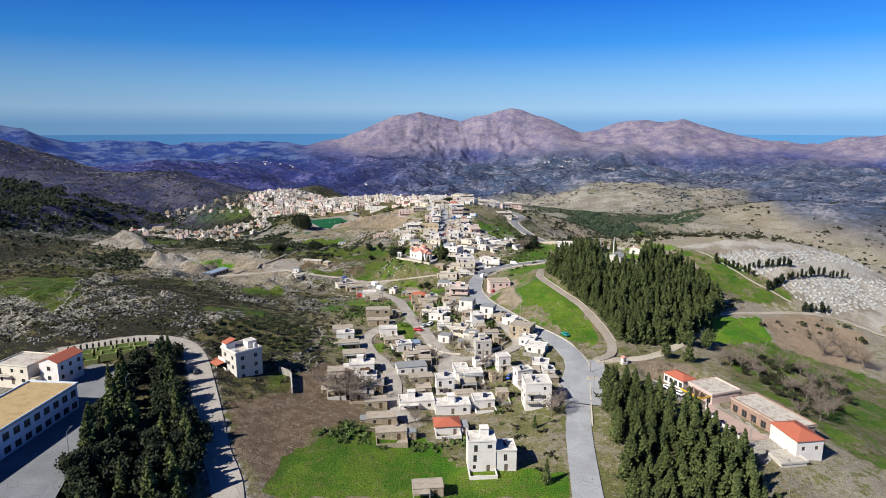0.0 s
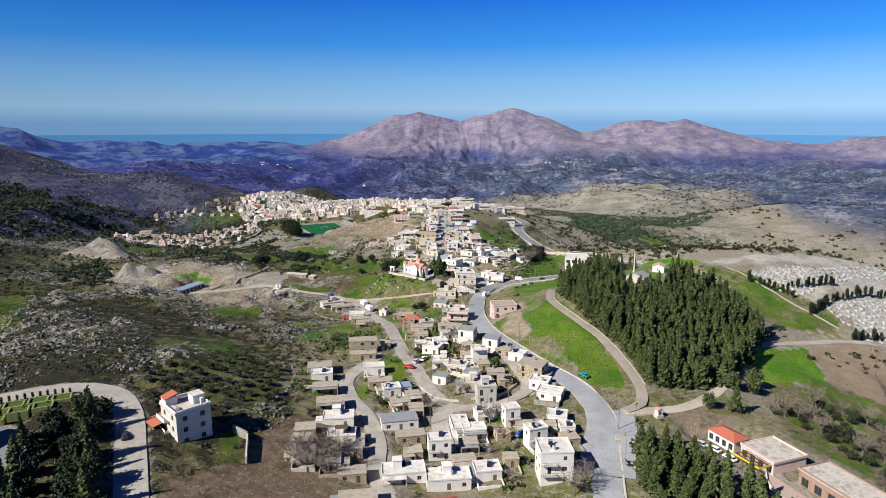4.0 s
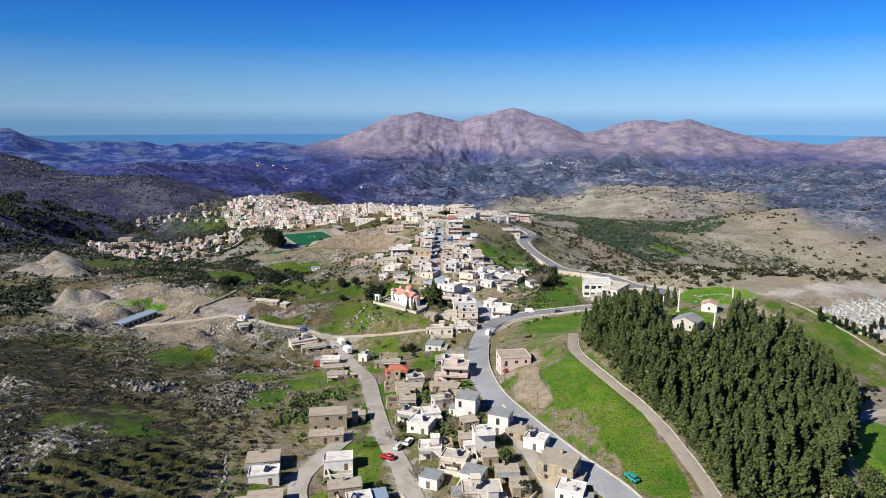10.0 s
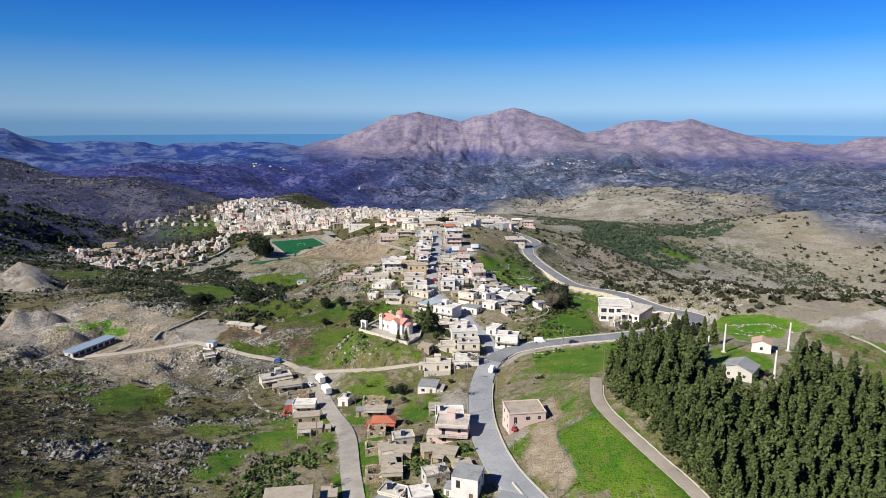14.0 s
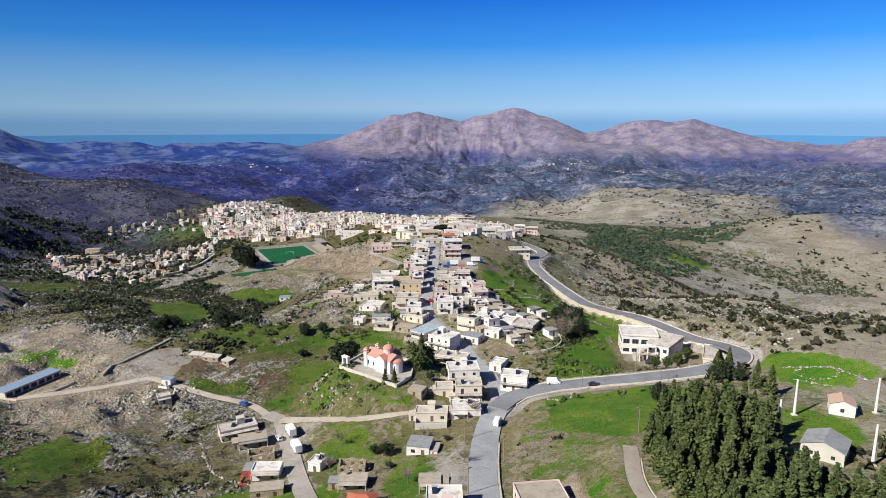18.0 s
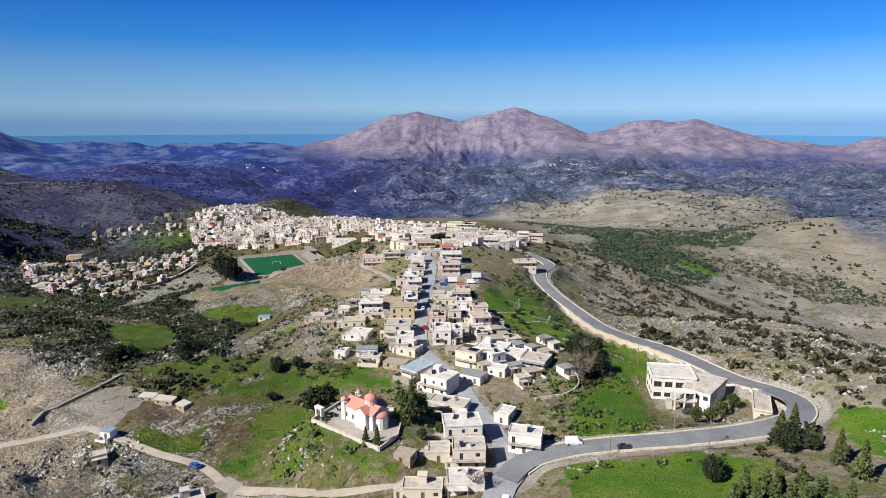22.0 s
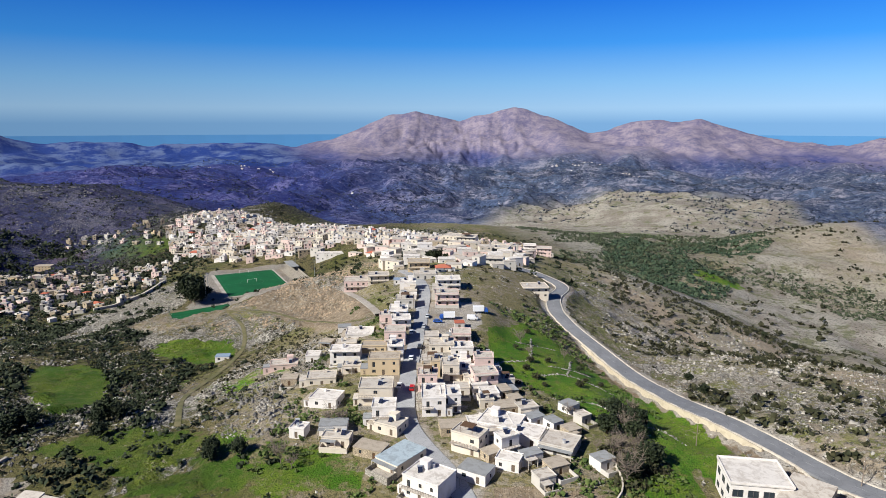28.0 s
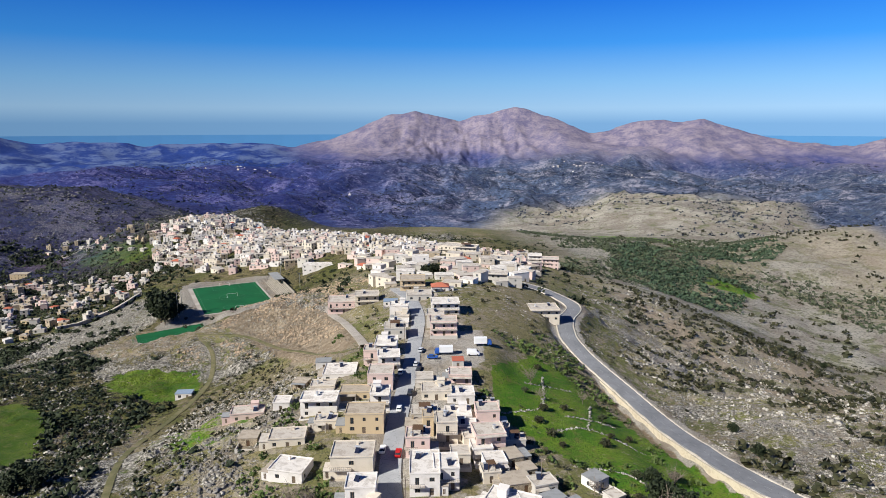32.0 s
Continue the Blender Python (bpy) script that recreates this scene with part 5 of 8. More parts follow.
def round_meshes(seed, tall, wide, material, n=320, trunk_h=0.3, limbs=5, bark=None, clump=0.17):
    rng = np.random.default_rng(seed)
    d = rng.normal(size=(n, 3))
    d /= np.linalg.norm(d, axis=1)[:, None]
    lump = 0.80 + 0.22 * np.sin(d[:, 0] * 4 + seed) * np.sin(d[:, 1] * 5 + 2 * seed) + 0.12 * rng.normal(size=n)
    rr = lump * rng.uniform(0.55, 1.0, n)
    mid = tall * (trunk_h + (1 - trunk_h) * 0.5)
    c = np.stack([d[:, 0] * rr * wide, d[:, 1] * rr * wide, mid + d[:, 2] * rr * tall * (1 - trunk_h) * 0.5], 1)
    v, t = stars(c, np.full(n, wide * clump) * rng.uniform(0.7, 1.3, n), rng, 0.4)
    wood = [tube(0, 0, -1.0, tall * (trunk_h + 0.15), 0.05 * wide + 0.08, 0.03 * wide + 0.04, 7)]
    for k in range(limbs):
        a = 2 * math.pi * k / limbs + rng.uniform(-0.4, 0.4)
        wood.append(rod((0, 0, tall * trunk_h * 0.9), (math.cos(a) * wide * 0.6, math.sin(a) * wide * 0.6, tall * rng.uniform(0.55, 0.8)), 0.03 * wide + 0.03, 5, 0.02))
    w = join(*wood)
    me = bpy.data.meshes.new("trunk")
    me.from_pydata(w[0], [], w[1])
    me.materials.append(bark or BARK)
    return me, array_mesh("crown", v, t, material)


def bare_meshes(seed, tall, wide):
    """A leafless tree: trunk and limbs, with a haze of thin twigs as the crown."""
    rng = np.random.default_rng(seed)
    wood = [tube(0, 0, -1.0, tall * 0.35, 0.16, 0.11, 6)]
    twigs = []
    for k in range(7):
        a = 2 * math.pi * k / 7 + rng.uniform(-0.4, 0.4)
        e = Vector((math.cos(a) * wide * 0.75, math.sin(a) * wide * 0.75, tall * rng.uniform(0.65, 0.95)))
        s = Vector((0, 0, tall * rng.uniform(0.2, 0.35)))
        wood.append(rod(s, e, 0.07, 4, 0.02))
        for q in range(24):
            p = s.lerp(e, rng.uniform(0.3, 1))
            o = Vector(rng.normal(size=3)) * wide * 0.32
            o.z = abs(o.z)
            twigs.append(rod(p, p + o, 0.045, 3, 0.02))
    w, t = join(*wood), join(*twigs)
    out = []
    for name, data in (("trunk", w), ("twigs", t)):
        me = bpy.data.meshes.new(name)
        me.from_pydata(data[0], [], data[1])
        me.materials.append(TWIG)
        out.append(me)
    return out


HEART_PINES = [pine_meshes(s, t, w, 260, 1.2) for s, t, w in ((1, 11.0, 2.9), (2, 10.0, 3.3), (3, 12.0, 2.7))]
KINDS = {
    "pine_tree": [pine_meshes(s, t, w) for s, t, w in ((1, 11.0, 2.9), (2, 10.0, 3.3), (3, 12.0, 2.7), (4, 9.0, 3.0), (19, 10.5, 2.5))],
    "evergreen_tree": [round_meshes(s, 6.5, 3.6, DARK_LEAF, 900, 0.12, 5, None, 0.11) for s in (5, 6, 22)],
    "olive_tree": [round_meshes(s, 3.2, 1.9, ORCHARD_LEAF, 260, 0.2, 5, None, 0.14) for s in (7, 8)],
    "bare_tree": [bare_meshes(s, 6.0, 3.2) for s in (9, 10, 12)],
    "shrub": [round_meshes(s, 2.6, 2.0, SCRUB_LEAF, 260, 0.02, 3, None, 0.13) for s in (13, 14)],
    "cypress_tree": [round_meshes(s, 6.0, 0.9, DARK_LEAF, 380, 0.03, 3, None, 0.28) for s in (15, 16)],
    "green_tree": [round_meshes(s, 7.0, 3.0, PINE_LEAF, 800, 0.12, 5, None, 0.12) for s in (17, 18)],
}
TREE_WORDS = {
    "pine_tree": ("tall dark green pine in the planted wood", "tree"),
    "evergreen_tree": ("dense dark evergreen tree with a rounded crown", "tree"),
    "olive_tree": ("small grey-green olive tree", "tree"),
    "bare_tree": ("leafless grey winter tree with fine twigs", "tree"),
    "shrub": ("low dark green shrub on the slope", "shrub"),
    "cypress_tree": ("slim dark green cypress", "tree"),
    "green_tree": ("green tree with a loose crown", "tree"),
}
trng = random.Random(5)


def tree(kind, x, y, size=1.0, stretch=1.0, label="", group=""):
    trunk, crown = trng.choice(KINDS[kind])
    root = empty(kind, x, y, ground(x, y), trng.uniform(0, 360), label or TREE_WORDS[kind][0], TREE_WORDS[kind][1], group or kind.replace("_", " ") + "s")
    root.scale = (size, size, size * stretch)
    part("trunk", trunk, BARK, root)
    part("crown", crown, PINE_LEAF, root)
    return root


def scatter(points, count, gap, seed):
    """Places spread at random, but not too near one another, inside a plan outline."""
    rng = random.Random(seed)
    xs, ys = [p[0] for p in points], [p[1] for p in points]
    out = []
    for _ in range(count * 12):
        if len(out) >= count:
            break
        x, y = rng.uniform(min(xs), max(xs)), rng.uniform(min(ys), max(ys))
        if inside(points, np.array(x), np.array(y)) and all((x - a) ** 2 + (y - b) ** 2 > gap * gap for a, b in out):
            out.append((x, y))
    return out


def ground_many(x, y):
    i = np.clip(np.searchsorted(GX, x) - 1, 0, len(GX) - 2)
    j = np.clip(np.searchsorted(GY, y) - 1, 0, len(GY) - 2)
    a, b = (x - GX[i]) / (GX[i + 1] - GX[i]), (y - GY[j]) / (GY[j + 1] - GY[j])
    return (ZZ[j, i] * (1 - a) + ZZ[j, i + 1] * a) * (1 - b) + (ZZ[j + 1, i] * (1 - a) + ZZ[j + 1, i + 1] * a) * b


def wild_places(seed, count, x0, x1, y0, y1, size=60, keep=0.0, off=("grass", "soil", "gravel")):
    """Random places in clumps, off the fields, roads and houses."""
    rng = np.random.default_rng(seed)
    x, y = rng.uniform(x0, x1, count * 4), rng.uniform(y0, y1, count * 4)
    ok = ripple(x, y, size, seed, 4, 0.6) > keep
    x, y = x[ok], y[ok]
    i, j = np.clip(np.searchsorted(GX, x), 0, len(GX) - 1), np.clip(np.searchsorted(GY, y), 0, len(GY) - 1)
    free = np.ones(len(x), bool)
    for k in off:
        free &= COVERS[k][j, i] < 0.5
    x, y = x[free], y[free]
    free = clear_of_roads(x, y, 6.0)
    for hx, hy, hr in TAKEN:
        free &= (x - hx) ** 2 + (y - hy) ** 2 > hr * hr
    return x[free][:count], y[free][:count], rng


def bushes(name, places, small, large, clumps, material, label, tall=0.7):
    x, y, rng = places
    n = len(x)
    size = rng.uniform(small, large, n) ** 1.0
    c = rng.normal(size=(n, clumps, 3)) * 0.42
    c[..., 2] = np.abs(c[..., 2]) * tall + 0.25
    c = np.stack([x, y, ground_many(x, y)], 1)[:, None] + c * size[:, None, None]
    v, t = stars(c.reshape(-1, 3), np.repeat(size * 0.52, clumps) * rng.uniform(0.6, 1.2, n * clumps), rng, 0.5, 5)
    return tagged(new(name, array_mesh(name, v, t, material)), label, "shrubs", kind="stuff")


def clustered(places, each, reach):
    """Outcrops: a few places spread round each one."""
    x, y, rng = places
    x, y = np.repeat(x, each), np.repeat(y, each)
    return x + rng.normal(size=len(x)) * reach, y + rng.normal(size=len(y)) * reach * 0.7, rng


def boulders(name, places, small, large, material, label, power=2.5):
    """Broken angular stones, each a skewed block half sunk in the ground."""
    x, y, rng = places
    n = len(x)
    cube = np.array([(a, b, c) for c in (-1, 1) for b in (-1, 1) for a in (-1, 1)], float)
    quad = np.array([(0, 2, 3, 1), (4, 5, 7, 6), (0, 1, 5, 4), (2, 6, 7, 3), (0, 4, 6, 2), (1, 3, 7, 5)])
    tri = np.concatenate([quad[:, (0, 1, 2)], quad[:, (0, 2, 3)]])
    size = small + (large - small) * rng.uniform(0, 1, n) ** power
    v = cube[None] * rng.uniform(0.35, 1.0, (n, 1, 3)) * (1, 1, 0.6) + rng.uniform(-0.45, 0.45, (n, 8, 3))
    v[:, 4:, :2] *= rng.uniform(0.25, 0.8, (n, 1, 1))
    a, b = rng.uniform(0, 6.28, n)[:, None], rng.normal(0, 0.35, n)[:, None]
    px, pz = v[..., 0] * np.cos(b) - v[..., 2] * np.sin(b), v[..., 0] * np.sin(b) + v[..., 2] * np.cos(b)
    v = np.stack([px * np.cos(a) - v[..., 1] * np.sin(a), px * np.sin(a) + v[..., 1] * np.cos(a), pz], -1) * size[:, None, None]
    v += np.stack([x, y, ground_many(x, y) + 0.1 * size], 1)[:, None]
    t = (tri[None] + (np.arange(n) * 8)[:, None, None]).reshape(-1, 3)
    return tagged(new(name, array_mesh(name, v.reshape(-1, 3), t, material)), label, "rocks", kind="stuff")


def rock_material():
    m = Nodes("grey limestone", 0.95)
    c = m.mix(m.island(), (0.13, 0.122, 0.11), (0.47, 0.44, 0.395))
    return m.done(m.mix(m.ramp(m.noise(0.9, 5), 0.5, 0.7), c, (0.09, 0.085, 0.07)), m.noise(2.5, 5), 0.6, 0.2)


ROCK = rock_material()
TAKEN = []


class Heap:
    """Gathers many far houses into one mesh, by material."""

    def __init__(self):
        self.verts, self.faces, self.slots, self.mats = [], [], [], []

    def add(self, data, material, m):
        if material not in self.mats:
            self.mats.append(material)
        n, k = len(self.verts), self.mats.index(material)
        self.verts += [tuple(m @ Vector(v)) for v in data[0]]
        self.faces += [tuple(i + n for i in f) for f in data[1]]
        self.slots += [k] * len(data[1])

    def crown(self, x, y, size, rng):
        trunk, crown = rng.choice(HEART_PINES)
        m = pose(x, y, ground(x, y), 0, 0, rng.uniform(0, 360)) @ Matrix.Scale(size, 4)
        for me, mat in ((trunk, BARK), (crown, PINE_LEAF)):
            self.add(([v.co for v in me.vertices], [tuple(q.vertices) for q in me.polygons]), mat, m)

    def house(self, x, y, w, d, storeys, turn, wall, roof, rng):
        m = pose(x, y, ground(x, y), 0, 0, turn)
        h = storeys * 2.7
        for span, sm in ((w, pose(-w / 2, -d / 2, 0)), (d, pose(w / 2, -d / 2, 0, 0, 0, 90)), (w, pose(w / 2, d / 2, 0, 0, 0, 180)), (d, pose(-w / 2, d / 2, 0, 0, 0, 270))):
            n, holes = max(1, int(span / 3.4)), []
            for s in range(storeys):
                for k in range(n):
                    c = span * (k + 0.5) / n
                    if rng.random() < 0.75:
                        holes.append((c - 0.65, s * 2.7 + 0.7, c + 0.65, s * 2.7 + 2.2))
            self.add(facade(span, h, holes, 0.3), wall, m @ sm)
            self.add(([(0, 0, -5), (span, 0, -5), (span, 0, 0), (0, 0, 0)], [(0, 1, 2, 3)]), wall, m @ sm)
            for x0, z0, x1, z1 in holes:
                self.add(([(x0, 0.28, z0), (x1, 0.28, z0), (x1, 0.28, z1), (x0, 0.28, z1)], [(0, 1, 2, 3)]), GLASS, m @ sm)
        if roof is TILE:
            self.add(hip_roof(w, d, h, min(w, d) * 0.22), TILE, m)
        else:
            self.add(box(-w / 2 - 0.12, -d / 2 - 0.12, h - 0.02, w / 2 + 0.12, d / 2 + 0.12, h + 0.25), roof, m)
            if rng.random() < 0.55:
                cx, cy = rng.uniform(-0.25, 0.25) * w, rng.uniform(-0.25, 0.25) * d
                self.add(box(cx - 1.3, cy - 1.3, h + 0.25, cx + 1.3, cy + 1.3, h + 2.5), wall, m)
            for _ in range(rng.randint(0, 2)):
                cx, cy = rng.uniform(-0.35, 0.35) * w, rng.uniform(-0.35, 0.35) * d
                self.add(box(cx - 0.5, cy - 0.5, h + 0.25, cx + 0.5, cy + 0.5, h + 1.2), TANK if rng.random() < 0.4 else PANEL, m)

    def done(self, name, label, category):
        me = bpy.data.meshes.new(name)
        me.from_pydata(self.verts, [], self.faces)
        for mat in self.mats:
            me.materials.append(mat)
        me.polygons.foreach_set("material_index", np.array(self.slots, np.int32))
        me.update()
        return tagged(new(name, me), label, category, kind="stuff")


# ---- the pine woods ----
WOOD = [(46, 350), (45, 325), (54, 297), (62, 275), (64, 252), (90, 256), (112, 285), (128, 310), (122, 340), (104, 345), (86, 318), (72, 330), (68, 356), (60, 370)]
PATCH = Heap()
for k, (x, y) in enumerate(scatter(WOOD, 480, 2.45, 3)):
    if math.hypot(x - 79, y - 328) < 11 or (66 < x < 92 and 305 < y < 345 and trng.random() < 0.15):
        continue
    if x + 0.25 * (y - 250) < 70:
        tree("pine_tree", x, y, trng.uniform(0.62, 1.12), trng.uniform(0.75, 1.12), group="pine wood above the road")
    else:
        PATCH.crown(x, y, trng.uniform(0.62, 1.14), trng)
WOOD_SOUTH = [(48, 216), (47, 190), (41, 130), (74, 130), (79, 168), (70, 196), (58, 212)]
for x, y in scatter(WOOD_SOUTH, 150, 3.3, 4):
    if x > 62:
        PATCH.crown(x, y, trng.uniform(0.8, 1.05), trng)
        continue
    tree("pine_tree", x, y, trng.uniform(0.8, 1.1), trng.uniform(0.75, 0.95), group="pine wood below the junction")
for x, y in scatter([(45, 130), (40, 90), (75, 90), (80, 130)], 40, 3.4, 14):
    PATCH.crown(x, y, trng.uniform(0.8, 1.0), trng)
PATCH.done("pine_trees", "dark green pines in the heart of the wood", "trees")

# ---- the village houses ----
house(-54.6, 267, 8.8, 6.2, 1, 12, "stone")
house(-52, 259.4, 7.6, 4.5, 1, 12, "white")
house(-48.6, 249.3, 8.5, 4.5, 1, 12, "stone")
house(-44.3, 237.7, 9, 5.4, 1, 12, "stone")
house(-39.5, 227.1, 9.4, 5.7, 1, 8, "white")
house(-36.4, 216.3, 8.2, 4.9, 1, 8, "white")
house(-32.7, 210.1, 6.8, 4.5, 1, 8, "stone")
house(-42.5, 292.7, 11.4, 5.7, 2, 10, "stone")
house(-41, 283.1, 10, 4.5, 1, 10, "stone")
house(-34.5, 268.8, 7.7, 4.5, 1, 10, "white")
house(-30.5, 256.7, 8.5, 4.5, 1, 14, "stone")
house(-25.7, 250.4, 6, 4.5, 1, 18, "white")
house(-21.7, 241.1, 6.2, 4.5, 1, 18, "stone")
house(-21, 252.8, 3.5, 4.5, 1, 18, "blue")
house(-20.8, 229.1, 11.4, 6.3, 1, 14, "greyroof")
house(-16.4, 220.1, 8.6, 4.5, 1, 14, "stone")
house(-1.7, 227.3, 5.2, 8.4, 1, 10, "white")
house(2.7, 224, 7, 4.9, 1, 10, "white")
house(1, 216.5, 5.4, 4.8, 1, 8, "stone")
house(-8.7, 261.3, 5.2, 4.5, 1, -20, "greyroof")
house(-6.9, 276.7, 6.7, 4.5, 1, 10, "ruin")
house(-2.5, 269.2, 7, 4.9, 1, -15, "cream")
house(2.4, 262, 5.8, 5.3, 1, -20, "greyroof")
house(4.3, 254.8, 9.7, 5.8, 1, 5, "cream")
house(6.9, 245.4, 6.5, 4.5, 2, 10, "grey")
house(10.5, 285.4, 6.2, 5.5, 2, -20, "greyroof")
house(15.7, 281.7, 6.8, 5.5, 1, -20, "stone")
house(20.1, 276.1, 6.1, 4.9, 1, -25, "white")
house(24.4, 262.1, 9.3, 7.5, 2, -25, "stone")
house(26.2, 253.7, 6.7, 5.4, 1, -20, "white")
house(28.7, 245.2, 8.2, 5.7, 1, -20, "white")
house(28.8, 230, 6.1, 4.9, 1, -10, "white")
house(24.9, 225.5, 5.9, 4.5, 1, 0, "stone")
house(-13.3, 289.7, 7.1, 5.7, 1, -20, "white")
house(-17.8, 298, 5.9, 4.7, 1, -20, "cream")
house(0.8, 298.1, 6.6, 6.4, 2, -15, "greyroof")
house(-5.2, 317.2, 6.2, 5, 1, -12, "stone")
house(-3.6, 330.0, 9.6, 7.4, 2, -5, "pink")
house(-23.9, 309.6, 5.1, 4.5, 1, 12, "ruin")
house(-26.6, 326, 5.4, 4.5, 1, 10, "ruin")
house(17.6, 333, 11, 8.4, 2, 10, "pinkold")
house(4.5, 163.9, 7.7, 6.1, 3, 6, "white")
house(11.2, 164.9, 5.8, 6.3, 2, 6, "white")
house(-5.7, 184.8, 7.9, 6.3, 1, 8, "tiled")
house(-26.6, 186.8, 9.6, 4.8, 1, 10, "stone")
house(-22.5, 177.5, 9.3, 4.5, 1, 10, "stone")
house(-30.1, 198, 7.5, 4.5, 1, 10, "stone")
house(-16.6, 200.5, 11.6, 5.8, 1, 10, "white")
house(-7.4, 212.1, 6.4, 4.5, 2, 10, "white")
house(-4.4, 198.5, 11.7, 5.9, 1, 8, "white")
house(6.1, 202.3, 7.1, 5.6, 1, 10, "white")
house(24, 201.5, 8.7, 7.8, 3, 5, "white")
house(-9.6, 148.8, 7.9, 4.5, 1, 8, "stone")
house(-79.1, 401.6, 12.4, 6.2, 1, 30, "grey")
house(-70.8, 392.9, 9.1, 5.5, 1, 22, "stone")
house(-64.6, 382.5, 8.4, 5, 1, 15, "ruin")
house(-58.7, 370.4, 8.1, 4.9, 1, 5, "white")
house(-64.7, 371.6, 2.6, 4.5, 1, 5, "red")
house(-55, 358.7, 8.9, 4.5, 1, 12, "stone")
house(-50.6, 346, 7.9, 4.5, 1, 10, "stone")
house(-44.3, 373.6, 4, 4.5, 1, -15, "white")
house(-33.2, 370.1, 8, 4.5, 1, 3, "ruin")
house(-31.1, 360.6, 7.8, 4.5, 1, 3, "stone")
house(-26.4, 346.9, 7.3, 5.1, 1, 3, "redtiled")
house(-27.8, 339.7, 5.7, 4.5, 1, 3, "ruin")
house(-13.7, 379, 7, 7, 1, -8, "greyroof")
house(-9.3, 354.4, 5.8, 4.6, 1, 3, "stone")
house(-4.8, 337.1, 8.5, 6.8, 2, 3, "white")
house(-11.2, 399.1, 10.6, 5.3, 1, 0, "cream")
house(0.2, 402.1, 9.9, 7.9, 1, 3, "white")
house(-5.3, 448.8, 13, 6.5, 1, -20, "cream")
house(-1, 427.8, 11.6, 8.7, 2, 8, "white")
house(-7.6, 415.5, 6.2, 6.2, 1, 3, "cream")
house(1.1, 413.6, 9.3, 7.4, 2, 3, "cream")
house(-17, 410.5, 5.3, 4.8, 1, -20, "stone")
house(13.3, 441.4, 5.1, 7.2, 1, -25, "white")
house(18.3, 421.4, 9.7, 5.8, 2, -12, "white")
house(-9.3, 463.6, 11.1, 8.9, 2, -30, "white")
house(-18.2, 477.6, 8.4, 12.5, 1, -36, "paleblue")
house(-22.9, 493.3, 8.4, 6.8, 1, -25, "cream")
house(-27.3, 481, 9.1, 5.4, 1, -20, "stone")
house(-38.3, 486.1, 8.5, 4.5, 1, -5, "cream")
house(-51.1, 491.2, 4.9, 4.5, 1, -10, "white")
house(3.2, 470.9, 8.6, 6.2, 1, -28, "greyroof")
house(1.5, 484, 9.1, 6.4, 2, -28, "cream")
house(28, 484.2, 10.1, 9, 1, -25, "grey")
house(11.4, 496.5, 12.7, 10.1, 1, -22, "white")
house(19.1, 490, 9.3, 8.4, 1, -22, "white")
house(12.5, 475.1, 6.8, 4.8, 1, -20, "white")
house(-3.6, 493.8, 8.6, 6, 1, 10, "stone")
house(7.6, 495.4, 13.2, 7.9, 1, 12, "white")
house(-10.4, 506.9, 7.7, 11.6, 2, 4, "white")
house(-4.9, 507.7, 6.4, 7.7, 2, 6, "white")
house(-1.3, 518.4, 5.3, 5.3, 1, 6, "cream")
house(4.6, 522.4, 5.8, 5.8, 1, 10, "white")
house(8.1, 516, 6, 6, 1, 12, "white")
house(12.4, 519.6, 6.1, 6.1, 1, 20, "stone")
house(6.7, 526.1, 8.6, 7.7, 2, 12, "pink")
house(-5.5, 530.4, 6, 7.2, 2, 6, "cream")
house(-11.1, 531.5, 3.2, 4.9, 2, 6, "ochre")
house(-15.1, 532.3, 5.7, 5.7, 1, 3, "stone")
house(-9.7, 555.4, 9.9, 7.9, 1, 4, "cream")
house(-14.3, 563.2, 6.1, 6.1, 1, 4, "grey")
house(-1.6, 554, 9, 7.2, 1, 4, "white")
house(-2.8, 577.6, 4.2, 4.5, 1, 5, "redshed")
house(1.7, 527.4, 4.8, 4.8, 1, 10, "cream")
house(13.2, 507.6, 7.8, 6.3, 1, 15, "stone")
house(20.2, 506.6, 6.4, 5.1, 1, 20, "grey")
house(16.7, 513.8, 4.4, 4.5, 1, 22, "stone")
house(-52.3, 527.5, 10.4, 7, 1, 8, "cream")
house(-46.7, 510.4, 9.6, 7.6, 1, -10, "white")
house(-30.0, 511.8, 11.2, 8.6, 2, 4, "cream")
house(-25.6, 498.3, 7.4, 6.7, 2, 4, "white")
house(-30.0, 533.3, 11.4, 8, 2, 3, "ochre")
house(-42.4, 534.6, 6.6, 4.6, 1, 4, "cream")
house(-47.0, 546.5, 11.7, 6.4, 2, 4, "white")
house(-75.0, 557.5, 11.0, 6.5, 1, 12, "pink", "low pink house with a brown flat roof")
house(-47.1, 580.3, 12, 10.8, 1, 5, "white")
house(-50.6, 567, 8.6, 6, 1, 5, "cream")
house(-37, 555.3, 10, 6, 1, 4, "ochre")
house(-27.2, 546, 6.1, 6.1, 2, 3, "white")
house(-29.2, 562.4, 8.6, 9.1, 2, 3, "pink")
house(-35.7, 585.8, 6.2, 6.2, 2, 3, "pink")
house(-31.0, 592.5, 8.4, 10.3, 2, 3, "white")
house(-29.6, 610.2, 9, 9, 2, 5, "grey")
house(-62.9, 558.2, 5.6, 5.6, 1, 5, "white")
house(-9.5, 615.2, 11.4, 9.1, 2, 3, "pink")
house(-40.7, 492.7, 8.6, 5.2, 1, 4, "greyroof")
house(-65.4, 682, 16.1, 12.8, 2, 8, "pink")
house(-52.9, 682, 12.4, 9.9, 2, 8, "cream")
house(-29.8, 699.4, 13.7, 12.3, 2, 5, "ochre")
house(-24.2, 671.1, 12.7, 10.1, 1, 8, "grey")
